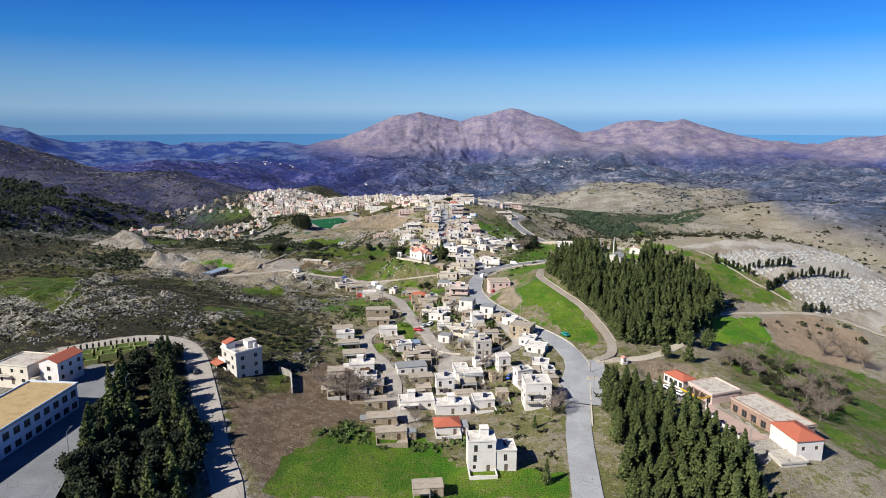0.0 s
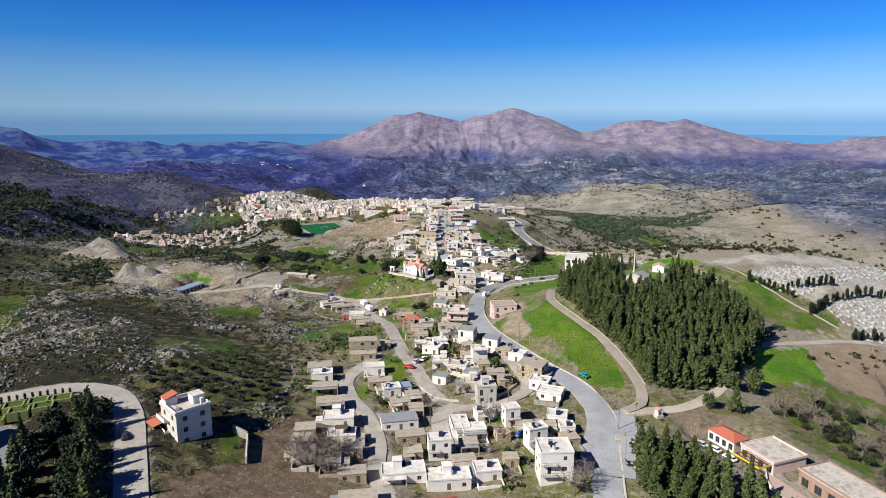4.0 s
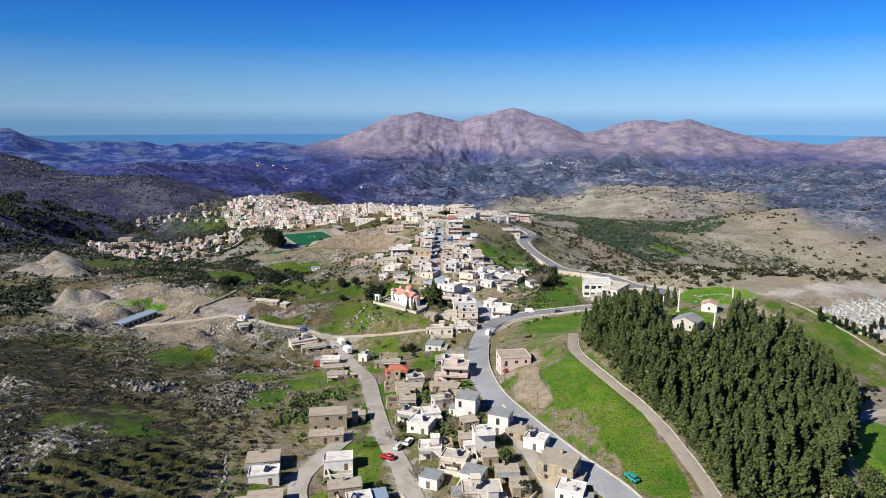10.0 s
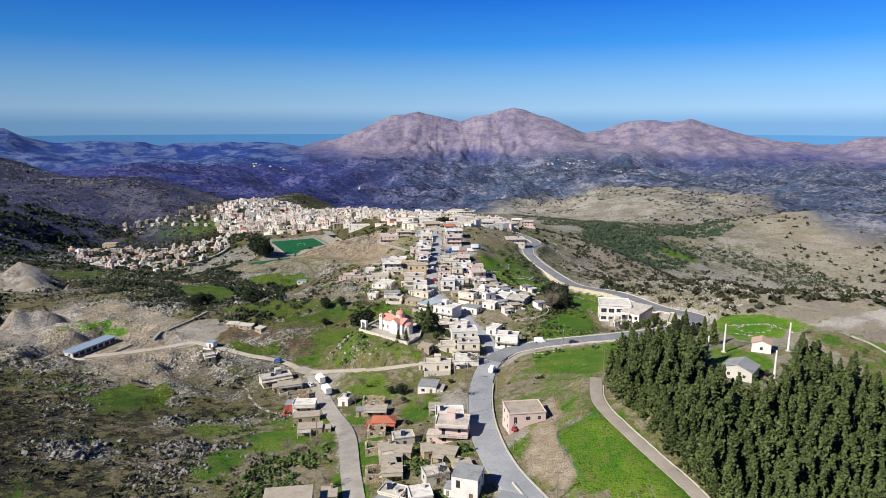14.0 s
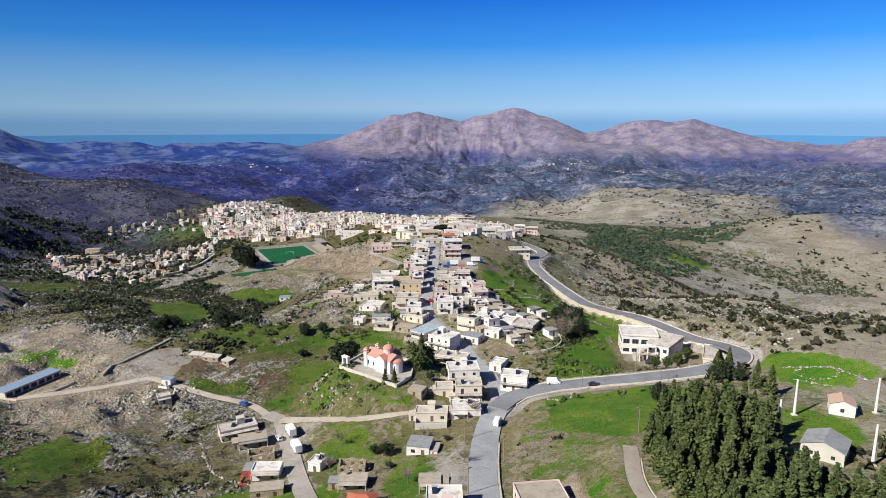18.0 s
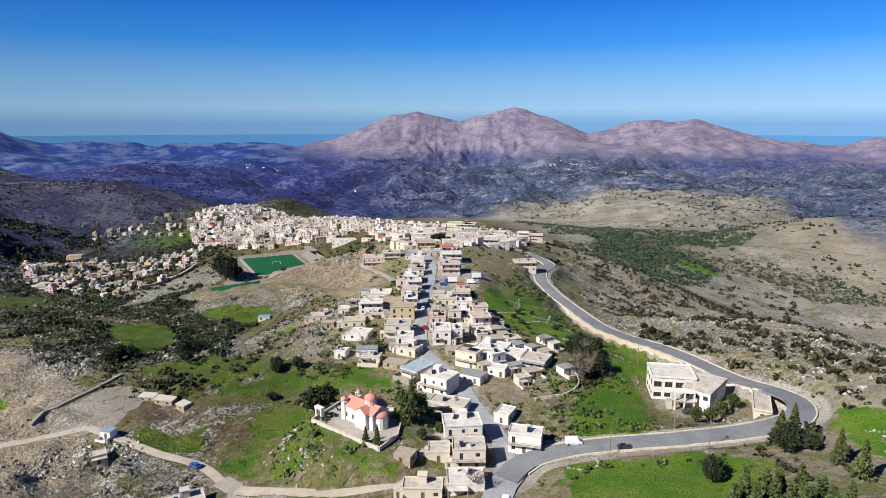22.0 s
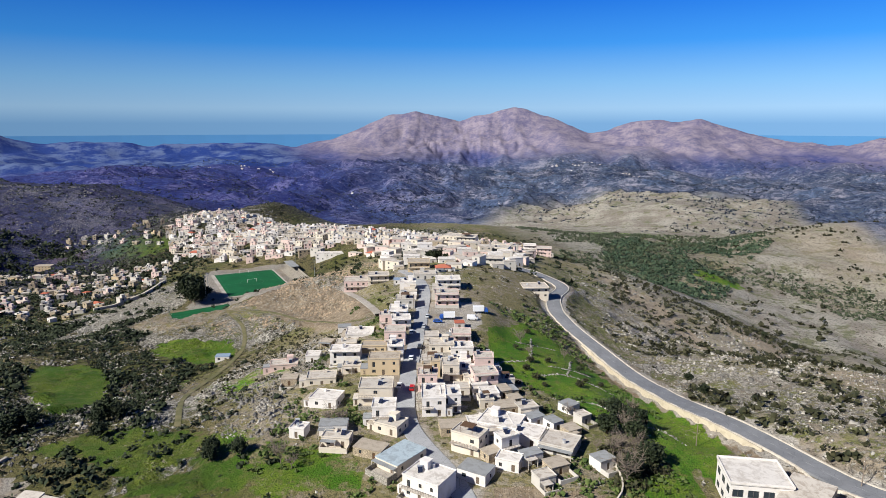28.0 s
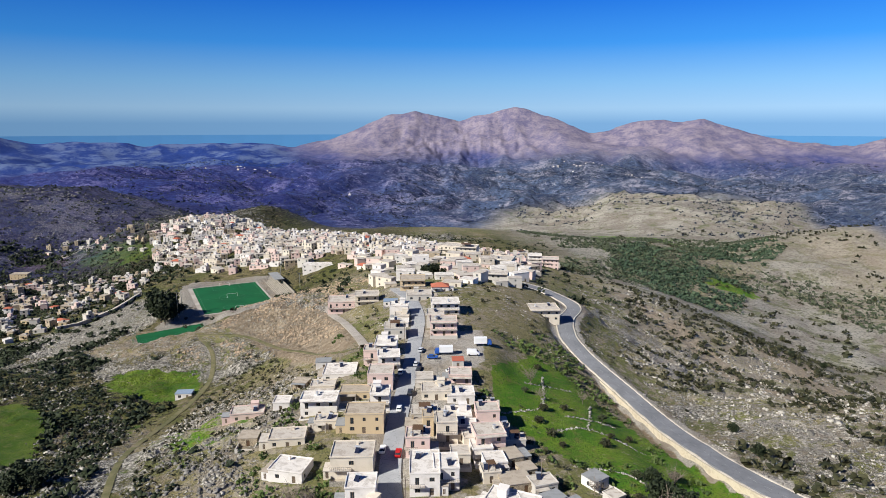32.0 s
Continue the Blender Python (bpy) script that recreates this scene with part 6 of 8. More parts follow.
house(-38.1, 664.4, 7, 5.6, 1, 5, "blue")
house(39.9, 673.7, 15, 12, 2, 5, "cream")
house(16.8, 726.5, 17, 9.1, 2, -10, "grey")
house(68.5, 864, 13.5, 10.8, 3, -8, "pink")
house(61.8, 1065.5, 17, 15, 3, -5, "cream")
house(57.8, 882.6, 11.6, 10.5, 3, -5, "white")
house(27, 821.6, 17, 15, 2, -15, "cream")
house(0.4, 841.3, 17, 13.5, 3, -10, "cream")
house(-10.2, 845.7, 17, 15, 3, -20, "cream")
house(-9.8, 641.6, 13, 9.1, 2, 5, "white")


# ---- the church on its walled terrace ----
def gable(x0, y0, x1, y1, z, rise, along="x", over=0.25):
    """A pitched roof with a thickness."""
    x0, y0, x1, y1, t = x0 - over, y0 - over, x1 + over, y1 + over, 0.15
    if along == "x":
        c = (y0 + y1) / 2
        ring = [(y0, z - t), (y0, z), (c, z + rise), (y1, z), (y1, z - t), (c, z + rise - t)]
        v = [(x, a, b) for x in (x0, x1) for a, b in ring]
    else:
        c = (x0 + x1) / 2
        ring = [(x0, z - t), (x0, z), (c, z + rise), (x1, z), (x1, z - t), (c, z + rise - t)]
        v = [(a, y, b) for y in (y1, y0) for a, b in ring]
    f = [(k, k + 6, (k + 1) % 6 + 6, (k + 1) % 6) for k in range(6)]
    return v, f + [(0, 1, 2, 5), (5, 2, 3, 4), (11, 8, 7, 6), (10, 9, 8, 11)]


def cap(x, y, z, r, squash=1.0, sides=14, rings=5):
    v, f = [], []
    for k in range(rings):
        a = 0.5 * math.pi * k / rings
        v += [(x + r * math.cos(a) * math.cos(2 * math.pi * s / sides), y + r * math.cos(a) * math.sin(2 * math.pi * s / sides), z + r * squash * math.sin(a)) for s in range(sides)]
    v.append((x, y, z + r * squash))
    for k in range(rings - 1):
        f += [(k * sides + s, k * sides + (s + 1) % sides, (k + 1) * sides + (s + 1) % sides, (k + 1) * sides + s) for s in range(sides)]
    f += [((rings - 1) * sides + s, (rings - 1) * sides + (s + 1) % sides, len(v) - 1) for s in range(sides)]
    return v, f


church = empty("church", -31.3, 429.0, 8.0, -38, "small white church with pale red tiled roofs and dome", "church")
TAKEN.append((-31, 429, 12))
L, W, HN = 6.8, 3.4, 5.0
front = facade(2 * L, HN + 2, [(1.5, 3.2, 2.2, 4.8), (4.4, 3.2, 5.1, 4.8), (10.6, 3.2, 11.3, 4.8)])
end = facade(2 * W, HN + 2, [(2.8, 2.05, 4.0, 4.4)])
blank = facade(2 * L, HN + 2, [])
part("wall", join(placed(front, pose(-L, -W, -2)), placed(facade(2 * W, HN + 2, []), pose(L, -W, -2, 0, 0, 90)), placed(blank, pose(L, W, -2, 0, 0, 180)), placed(end, pose(-L, W, -2, 0, 0, 270)),
     ([(-L, -W, HN), (-L, W, HN), (-L, 0, HN + 1.9)], [(0, 2, 1)]), ([(L, -W, HN), (L, W, HN), (L, 0, HN + 1.9)], [(0, 1, 2)])), WHITE, church)
for x0 in (1.5, 4.4, 10.6):
    part("window", ([(x0 - L, -W + 0.15, 1.2), (x0 - L + 0.7, -W + 0.15, 1.2), (x0 - L + 0.7, -W + 0.15, 2.8), (x0 - L, -W + 0.15, 2.8)], [(0, 1, 2, 3)]), GLASS, church)
part("door", ([(-L + 0.15, 0.6, 0.05), (-L + 0.15, -0.6, 0.05), (-L + 0.15, -0.6, 2.4), (-L + 0.15, 0.6, 2.4)], [(0, 1, 2, 3)]), DOOR_WOOD, church)
part("nave_roof", gable(-L, -W, L, W, HN, 2.0), CHURCH_TILE, church)
part("transept", join(box(0.2, -W - 1.2, -2, 5.0, W + 1.2, HN + 0.3), ([(0.2, -W - 1.2, HN + 0.3), (5, -W - 1.2, HN + 0.3), (2.6, -W - 1.2, HN + 2.0)], [(0, 1, 2)])), WHITE, church)
part("transept_roof", gable(0.2, -W - 1.2, 5.0, W + 1.2, HN + 0.3, 1.8, "y"), CHURCH_TILE, church)
part("apse", tube(L, 0, -2, 4.2, 2.3, 2.3, 14), WHITE, church)
part("apse_roof", cap(L, 0, 4.2, 2.5, 0.5), CHURCH_TILE, church)
part("drum", tube(2.6, 0, HN + 1.0, HN + 3.4, 1.85, 1.85, 14), PINK, church)
part("dome", cap(2.6, 0, HN + 3.4, 2.05, 0.75), CHURCH_TILE, church)
part("cross", join(box(2.55, -0.06, HN + 4.9, 2.65, 0.06, HN + 6.0), box(2.55, -0.35, HN + 5.5, 2.65, 0.35, HN + 5.62)), WHITE, church)
for ty in (-W + 0.4, W - 0.4):
    tower = part("bell_tower", join(box(-L - 0.3, ty - 0.8, -2, -L + 1.3, ty + 0.8, 5.7), box(-L - 0.25, ty - 0.75, 5.7, -L, ty - 0.5, 6.8), box(-L - 0.25, ty + 0.5, 5.7, -L, ty + 0.75, 6.8), box(-L + 1.0, ty - 0.75, 5.7, -L + 1.25, ty - 0.5, 6.8), box(-L + 1.0, ty + 0.5, 5.7, -L + 1.25, ty + 0.75, 6.8), box(-L - 0.35, ty - 0.85, 6.8, -L + 1.35, ty + 0.85, 7.0)), WHITE, church)
    part("tower_dome", cap(-L + 0.5, ty, 7.0, 0.8, 0.9, 10, 4), CHURCH_TILE, tower)


def low_wall(points, width, height, material, label, name="wall", category="wall", sink=1.2, gap=3.0, kind="structure", closed=False, top=None):
    """A wall that follows the ground along a plan line."""
    p = spline(points, gap) if len(points) > 2 and not closed else np.array(points, float)
    if len(p) == 2 or closed:
        q = []
        pts = list(points) + ([points[0]] if closed else [])
        for a, b in zip(pts, pts[1:]):
            n = max(1, int(math.dist(a, b) / gap))
            q += [(a[0] + (b[0] - a[0]) * k / n, a[1] + (b[1] - a[1]) * k / n) for k in range(n)]
        p = np.array(q + [pts[-1]])
    d = np.gradient(p, axis=0)
    n = np.stack([-d[:, 1], d[:, 0]], 1) / (np.linalg.norm(d, axis=1)[:, None] + 1e-9)
    v, f = [], []
    for k in range(len(p)):
        z = ground(*p[k])
        lo, hi = p[k] - n[k] * width / 2, p[k] + n[k] * width / 2
        t = z + height if top is None else top
        v += [(*lo, z - sink), (*lo, t), (*hi, t), (*hi, z - sink)]
    for k in range(len(p) - 1):
        f += [(4 * k + c, 4 * k + 4 + c, 4 * k + 4 + (c + 1) % 4, 4 * k + (c + 1) % 4) for c in range(4)]
    f += [(0, 1, 2, 3), tuple(len(v) - 4 + c for c in (3, 2, 1, 0))]
    return tagged(mesh_from(name, v, f, material), label, category, kind=kind)


for a, b in zip(YARD, YARD[1:] + YARD[:1]):
    low_wall([a, b], 0.5, 1.0, KERB, "pale concrete parapet wall round the church terrace", sink=5.0, gap=4, top=8.9)
courtyard = [(x, y, 8.06) for x, y in YARD]
tagged(mesh_from("pavement", courtyard, [tuple(range(len(courtyard)))], CONCRETE), "grey paved church terrace", "pavement", kind="structure")
gate = empty("bell_gate", -46.2, 430.6, 8.0, -38, "white arched gateway at the church terrace", "gate")
part("pier", box(-1.6, -0.6, -0.5, -0.9, 0.6, 3.2), WHITE, gate)
part("pier", box(0.9, -0.6, -0.5, 1.6, 0.6, 3.2), WHITE, gate)
part("lintel", box(-1.7, -0.7, 3.2, 1.7, 0.7, 3.9), WHITE, gate)


# ---- the school above the bend ----
def block(x, y, w, d, h, turn, z, wall, roof, name, label, category="building", rows=(), sides=(0, 1, 3), tilt=0.0, wide=1.4, pitch=2.6, roof_kind="flat", win=None):
    """A larger building: a shell with rows of windows (sill, top), and its roof."""
    root = empty(name, x, y, z, turn, label, category)
    TAKEN.append((x, y, max(w, d) * 0.6))
    shell = []
    for side, (span, sm) in enumerate(((w, pose(-w / 2, -d / 2, 0)), (d, pose(w / 2, -d / 2, 0, 0, 0, 90)), (w, pose(w / 2, d / 2, 0, 0, 0, 180)), (d, pose(-w / 2, d / 2, 0, 0, 0, 270)))):
        holes = []
        if side in sides:
            n = max(1, int((span - 0.8) / pitch))
            for sill, top in rows:
                for k in range(n):
                    c = span * (k + 0.5) / n
                    holes.append((round(c - wide / 2, 3), sill, round(c + wide / 2, 3), top))
        shell.append(placed(join(facade(span, h, holes, 0.25), ([(0, 0, -6), (span, 0, -6), (span, 0, 0), (0, 0, 0)], [(0, 1, 2, 3)])), sm))
        for x0, z0, x1, z1 in holes:
            f = part("window", unit("frame " + (win or SHUTTER).name, FRAME, win or SHUTTER), win or SHUTTER, root, at=sm @ Vector((x0, 0, z0)), turn=side * 90, scale=(x1 - x0, 1, z1 - z0))
            part("pane", unit("pane", PANE, GLASS), GLASS, f)
    part("wall", join(*shell), wall, root)
    if roof_kind == "flat":
        v, f = box(-w / 2 - 0.25, -d / 2 - 0.25, h - 0.02, w / 2 + 0.25, d / 2 + 0.25, h + 0.3)
        v = [(a, b, c + (tilt * (b + d / 2) if c > h else 0)) for a, b, c in v]
        part("roof", (v, f), roof, root)
        if not tilt:
            e = 0.22
            rim = [box(-w / 2 - 0.25, s * (d / 2 + 0.25 - e / 2) - e / 2, h + 0.3, w / 2 + 0.25, s * (d / 2 + 0.25 - e / 2) + e / 2, h + 0.75) for s in (-1, 1)]
            rim += [box(s * (w / 2 + 0.25 - e / 2) - e / 2, -d / 2 - 0.03, h + 0.3, s * (w / 2 + 0.25 - e / 2) + e / 2, d / 2 + 0.03, h + 0.72) for s in (-1, 1)]
            part("parapet", join(*rim), wall, root)
    elif roof_kind == "hip":
        part("roof", hip_roof(w, d, h, min(w, d) * 0.22), roof, root)
    else:
        part("roof", gable(-w / 2, -d / 2, w / 2, d / 2, h, min(w, d) * 0.22, roof_kind), roof, root)
        peak = min(w, d) * 0.22 - 0.16
        tri = [([(s * w / 2, -d / 2, h), (s * w / 2, d / 2, h), (s * w / 2, 0, h + peak)], [(0, 1, 2)]) for s in (-1, 1)] if roof_kind == "x" else [([(-w / 2, s * d / 2, h), (w / 2, s * d / 2, h), (0, s * d / 2, h + peak)], [(0, 1, 2)]) for s in (-1, 1)]
        part("gable_wall", join(*tri), wall, root)
    return root


block(73.6, 461.5, 14.5, 12.5, 8.0, -7, 4.8, WHITE, ROOF_WHITE, "school", "white two-storey modern school block with flat roof", "school", [(1.0, 2.6), (4.6, 6.6)], (0, 3), wide=2.6, pitch=3.4, win=DARK_METAL)
sch = block(82.6, 453.5, 9.5, 13.5, 6.6, -42, 4.8, WHITE, ROOF_PALE, "school_hall", "white school hall under a sloping pale roof", "school", [(3.9, 5.4)], (0,), tilt=0.10, wide=1.6, pitch=2.4, win=DARK_METAL)
porch = empty("school_porch", 74.3, 450.4, 4.8, -8, "open concrete porch on pillars at the school front", "porch")
part("terrace", box(-3.4, -3.8, 3.0, 3.4, 3.8, 3.4), ROOF_PALE, porch)
part("canopy", box(-3.4, -3.8, 6.3, 3.4, -1.0, 6.6), WHITE, porch)
for px in (-3.1, 0, 3.1):
    part("pillar", unit("porch pillar", box(-0.25, -0.25, -2, 0.25, 0.25, 6.3), WHITE), WHITE, porch, at=(px, -3.4, 0))
for px in (-3.1, 3.1):
    part("pillar", unit("porch pillar short", box(-0.25, -0.25, -2, 0.25, 0.25, 3.0), WHITE), WHITE, porch, at=(px, 3.3, 0))
stair = part("stair", join(*[box(-5.4, -3.0 + 0.3 * k, -1, -3.5, -2.7 + 0.3 * k, 0.3 + 0.27 * k) for k in range(10)]), ROOF_PALE, porch)
block(97.6, 443.5, 5.0, 17.0, 3.0, -22, 7.2, CREAM, ROOF_PALE, "storehouse", "long low cream outbuilding beside the road bend", "outbuilding", [(1.1, 2.1)], (0, 3), wide=1.2, pitch=4.0)

# ---- the water station on the wooded hill ----
block(79.8, 332.5, 8.4, 7.8, 3.0, -38, ground(79.8, 332.5), GREY, ROOF_GREY, "pump_house", "grey stone pump house with a low grey gabled roof", "building", [(0.9, 1.8)], (0, 3), wide=0.8, pitch=3.0, roof_kind="y")
block(95.5, 354.0, 5.6, 5.4, 3.0, -25, ground(95.5, 354.0), WHITE, plain("faded brown tile", (0.50, 0.34, 0.26)), "pump_hut", "small white hut with a faded brown tile roof", "building", [(0.9, 1.9)], (0,), wide=0.9, pitch=2.6, roof_kind="y")
for x, y in ((82.7, 351.7), (72.9, 339.7), (103.8, 353.5), (87.4, 328)):
    mast = empty("white_mast", x, y, ground(x, y), 0, "tall white tapered mast beside the pump house", "mast", "white masts")
    part("shaft", unit("mast shaft", tube(0, 0, -0.8, 9.5, 0.38, 0.22, 10), WHITE), WHITE, mast)
    part("base", unit("mast base", box(-0.6, -0.6, -0.8, 0.6, 0.6, 0.3), KERB), KERB, mast)
FENCE_GREEN = plain("green painted wire", (0.04, 0.16, 0.10))


def wire_fence(points, height, material, label, gap=3.0):
    fence = empty("fence", points[0][0], points[0][1], 0, 0, label, "fence", "wire fences")
    o = Vector((points[0][0], points[0][1], 0))
    p = spline(points, gap) if len(points) > 2 else np.array([(points[0][0] + (points[1][0] - points[0][0]) * k / 12, points[0][1] + (points[1][1] - points[0][1]) * k / 12) for k in range(13)])
    rails = []
    for k, (x, y) in enumerate(p):
        z = ground(x, y)
        part("post", unit("fence post %.1f" % height + material.name, tube(0, 0, -0.6, height, 0.06, 0.06, 6), material), material, fence, at=(x - o.x, y - o.y, z))
        if k + 1 < len(p):
            x2, y2 = p[k + 1]
            z2 = ground(x2, y2)
            for hgt in (0.05, 0.35, 0.65, 1.0):
                rails.append(rod((x - o.x, y - o.y, z + hgt * height * 0.95), (x2 - o.x, y2 - o.y, z2 + hgt * height * 0.95), 0.025, 4))
    part("wire", join(*rails), material, fence)
    return fence


wire_fence([(78, 350), (72, 338), (76, 326), (90, 322)], 1.8, FENCE_GREEN, "green wire fence round the pump house")
wire_fence([(92, 366), (106, 358), (104, 345)], 1.8, FENCE_GREEN, "green wire fence beside the small hut")
wire_fence([(37.5, 323.5), (26, 320), (26.8, 308), (29, 297)], 1.2, FENCE_GREEN, "thin dark wire fence round the green lawn")

# ---- the roadhouse with its terrace, east of the junction ----
block(79.2, 223.4, 9.6, 6.0, 3.4, -64, 5.2, WHITE, TILE, "cafe", "white roadside cafe with red tiled roof", "cafe", [(0.5, 2.4)], (0,), wide=1.5, pitch=1.9, roof_kind="hip")
block(88.0, 213.8, 11.5, 12.0, 3.3, -68, 5.0, PINK, ROOF_PALE, "roadhouse", "pink roadhouse wing with a pale flat roof", "restaurant", [(0.3, 2.4)], (0,), wide=1.8, pitch=2.6)
pergola = empty("pergola", 80.6, 210.0, 5.0, -66, "dark slatted pergola with a yellow edge board", "pergola")
for px in (-4, -1.3, 1.3, 4):
    part("post", unit("pergola post", box(-0.08, -0.08, -0.5, 0.08, 0.08, 2.8), DOOR_WOOD), DOOR_WOOD, pergola, at=(px, -2.2, 0))
for k in range(16):
    part("slat", unit("pergola slat", box(-0.07, -2.6, 2.8, 0.07, 2.6, 2.95), DOOR_WOOD), DOOR_WOOD, pergola, at=(-4.3 + 0.57 * k, 0, 0))
YELLOW = plain("yellow board", (0.75, 0.48, 0.02))
part("edge_board", join(box(-4.6, -2.75, 2.6, 4.6, -2.65, 3.15), box(4.5, -2.7, 2.6, 4.6, 2.6, 3.15)), YELLOW, pergola)
ARCH_BRICK = plain("faded pink brown brick", (0.38, 0.25, 0.20), 0.9, 0, 0.4, 1.0)
arcade = block(98.4, 193.0, 24.0, 10.0, 4.2, -70, 5.0, ARCH_BRICK, ROOF_PALE, "restaurant", "long restaurant with an arcaded brown brick front", "restaurant", [(0.2, 2.6)], (0,), wide=2.2, pitch=3.6, win=DOOR_WOOD)
block(98.9, 178.3, 8.4, 12.0, 9.5, 10, 0.6, WHITE, TILE, "restaurant_tower", "white end block with red tiled roof above the slope", "restaurant", [(6.4, 7.6)], (0,), wide=1.0, pitch=3.4, roof_kind="hip")
block(93.2, 171.5, 8.0, 6.5, 4.2, 10, 0.8, GREY, ROOF_PALE, "annexe", "grey concrete annexe with a flat roof", "outbuilding", [(1.2, 2.2)], (0,), wide=0.8, pitch=3.0)
PAVE = asphalt_material("reddish terrace paving", (0.42, 0.31, 0.27), (0.33, 0.24, 0.21))
terr = [(84.0, 207.5), (93.5, 182.5), (84.5, 180.5), (81.0, 200)]
tagged(mesh_from("pavement", [(x, y, 5.12) for x, y in terr], [(3, 2, 1, 0)], PAVE), "reddish paved restaurant terrace", "pavement", kind="structure")
low_wall([(84.5, 180.5), (81.0, 199), (83.5, 208)], 0.3, 0.9, WHITE, "low white terrace wall of the restaurant", sink=3)

# ---- the buildings by the western yard ----
block(-119.4, 141.0, 14.5, 50.0, 7.4, -3, 19.4, plaster("blue white render", (0.55, 0.62, 0.72), amount=0.3), flat_roof("tan gravel roof", (0.43, 0.31, 0.16), (0.27, 0.19, 0.10)), "warehouse", "long two-storey pale blue building with tan gravel roof", "warehouse", [(1.0, 2.8), (4.4, 6.4)], (0, 1), wide=2.2, pitch=3.3)
house(-138.5, 183.5, 11.5, 11.0, 2, -8, "cream", "two-storey cream house with a flat terrace roof", base=21.0)
block(-127.6, 184.5, 6.5, 10.5, 6.6, -8, 21.2, WHITE, TILE, "villa", "two-storey white villa with a red tiled gable roof", "house", [(0.9, 2.2), (3.9, 5.3)], (0, 1), wide=1.2, pitch=3.0, roof_kind="y")
flats = block(-77.6, 205.6, 10.4, 9.6, 9.6, -43, 13.8, plaster("grey white render", (0.52, 0.49, 0.45)), ROOF_PALE, "apartment_house", "three-storey white apartment house with roof terrace", "house", [(1.0, 2.4), (4.2, 5.6), (7.4, 8.8)], (0, 1, 3), wide=1.3, pitch=3.2)
for name, data, mat in (("parapet", join(box(-5.3, -4.9, 9.75, 5.3, -4.65, 10.7), box(-5.3, 4.65, 9.75, 5.3, 4.9, 10.7), box(-5.3, -4.65, 9.75, -5.05, 4.65, 10.7), box(5.05, -4.65, 9.75, 5.3, 4.65, 10.7)), WHITE),
                        ("stair_head", box(-1.2, 1.4, 9.75, 2.2, 4.6, 12.2), WHITE), ("stair_head_roof", box(-1.4, 1.2, 12.2, 2.4, 4.64, 12.4), ROOF_WHITE),
                        ("terrace_room", box(-5.0, -4.6, 9.75, -1.8, -1.4, 11.9), WHITE), ("tiled_roof", ([(-5.2, -4.8, 11.95), (-1.6, -4.8, 11.95), (-1.6, -1.2, 12.9), (-5.2, -1.2, 12.9), (-5.2, -4.8, 11.8), (-1.6, -4.8, 11.8), (-1.6, -1.2, 12.75), (-5.2, -1.2, 12.75)], [(0, 1, 2, 3), (7, 6, 5, 4), (0, 4, 5, 1), (1, 5, 6, 2), (2, 6, 7, 3), (3, 7, 4, 0)]), TILE),
                        ("chimney", box(3.6, 2.6, 9.75, 4.3, 3.3, 12.0), WHITE), ("water_tank", rod((1.2, -3.4, 10.5), (3.0, -3.4, 10.5), 0.5, 10), TANK),
                        ("balcony", join(box(-5.2, -6.2, 3.0, 0.2, -4.81, 3.2), box(-5.2, -6.2, 6.2, 0.2, -4.81, 6.4), box(-5.2, -6.2, 3.2, 0.2, -6.05, 4.1), box(-5.2, -6.2, 6.4, 0.2, -6.05, 7.3)), WHITE)):
    part(name, data, mat, flats)
awning = empty("awning", -85.2, 205.0, 16.0, -43, "orange red canopy over a terrace beside the white house", "awning")
part("cloth", ([(-3.2, -3, 2.9), (3.2, -3, 2.9), (3.2, 3, 3.7), (-3.2, 3, 3.7), (-3.2, -3, 2.82), (3.2, -3, 2.82), (3.2, 3, 3.62), (-3.2, 3, 3.62)], [(0, 1, 2, 3), (7, 6, 5, 4), (0, 4, 5, 1), (1, 5, 6, 2), (2, 6, 7, 3), (3, 7, 4, 0)]), TILE, awning)
for px, py in ((-3, -2.8), (3, -2.8), (-3, 2.8), (3, 2.8)):
    part("post", unit("awning post", tube(0, 0, -2, 2.85, 0.08, 0.08, 6), WHITE), WHITE, awning, at=(px, py, 0))
low_wall([(-66, 209), (-61, 206.5)], 0.4, 2.6, FIELDSTONE, "tall grey retaining wall beside the white house", sink=3, gap=2)
low_wall([(-61, 206.5), (-57.5, 195)], 0.4, 2.2, GREY, "grey garden wall stepping down the slope", sink=3, gap=2)
yardp = [(-111.5, 112), (-88, 118), (-95, 140), (-103, 165), (-112, 193), (-127, 199), (-122, 170), (-112, 166)]
tagged(mesh_from("pavement", [(x, y, 19.95) for x, y in yardp], [tuple(range(len(yardp)))], ASPHALT_NEW), "grey asphalt yard beside the long building", "pavement", kind="structure")
LAWN, HEDGE_GRASS = plain("short lawn", (0.07, 0.12, 0.02), 0.9, 0, 0.5, 1.0), plain("yellow green hedge", (0.30, 0.33, 0.12), 0.9, 0, 0.5, 2.0)
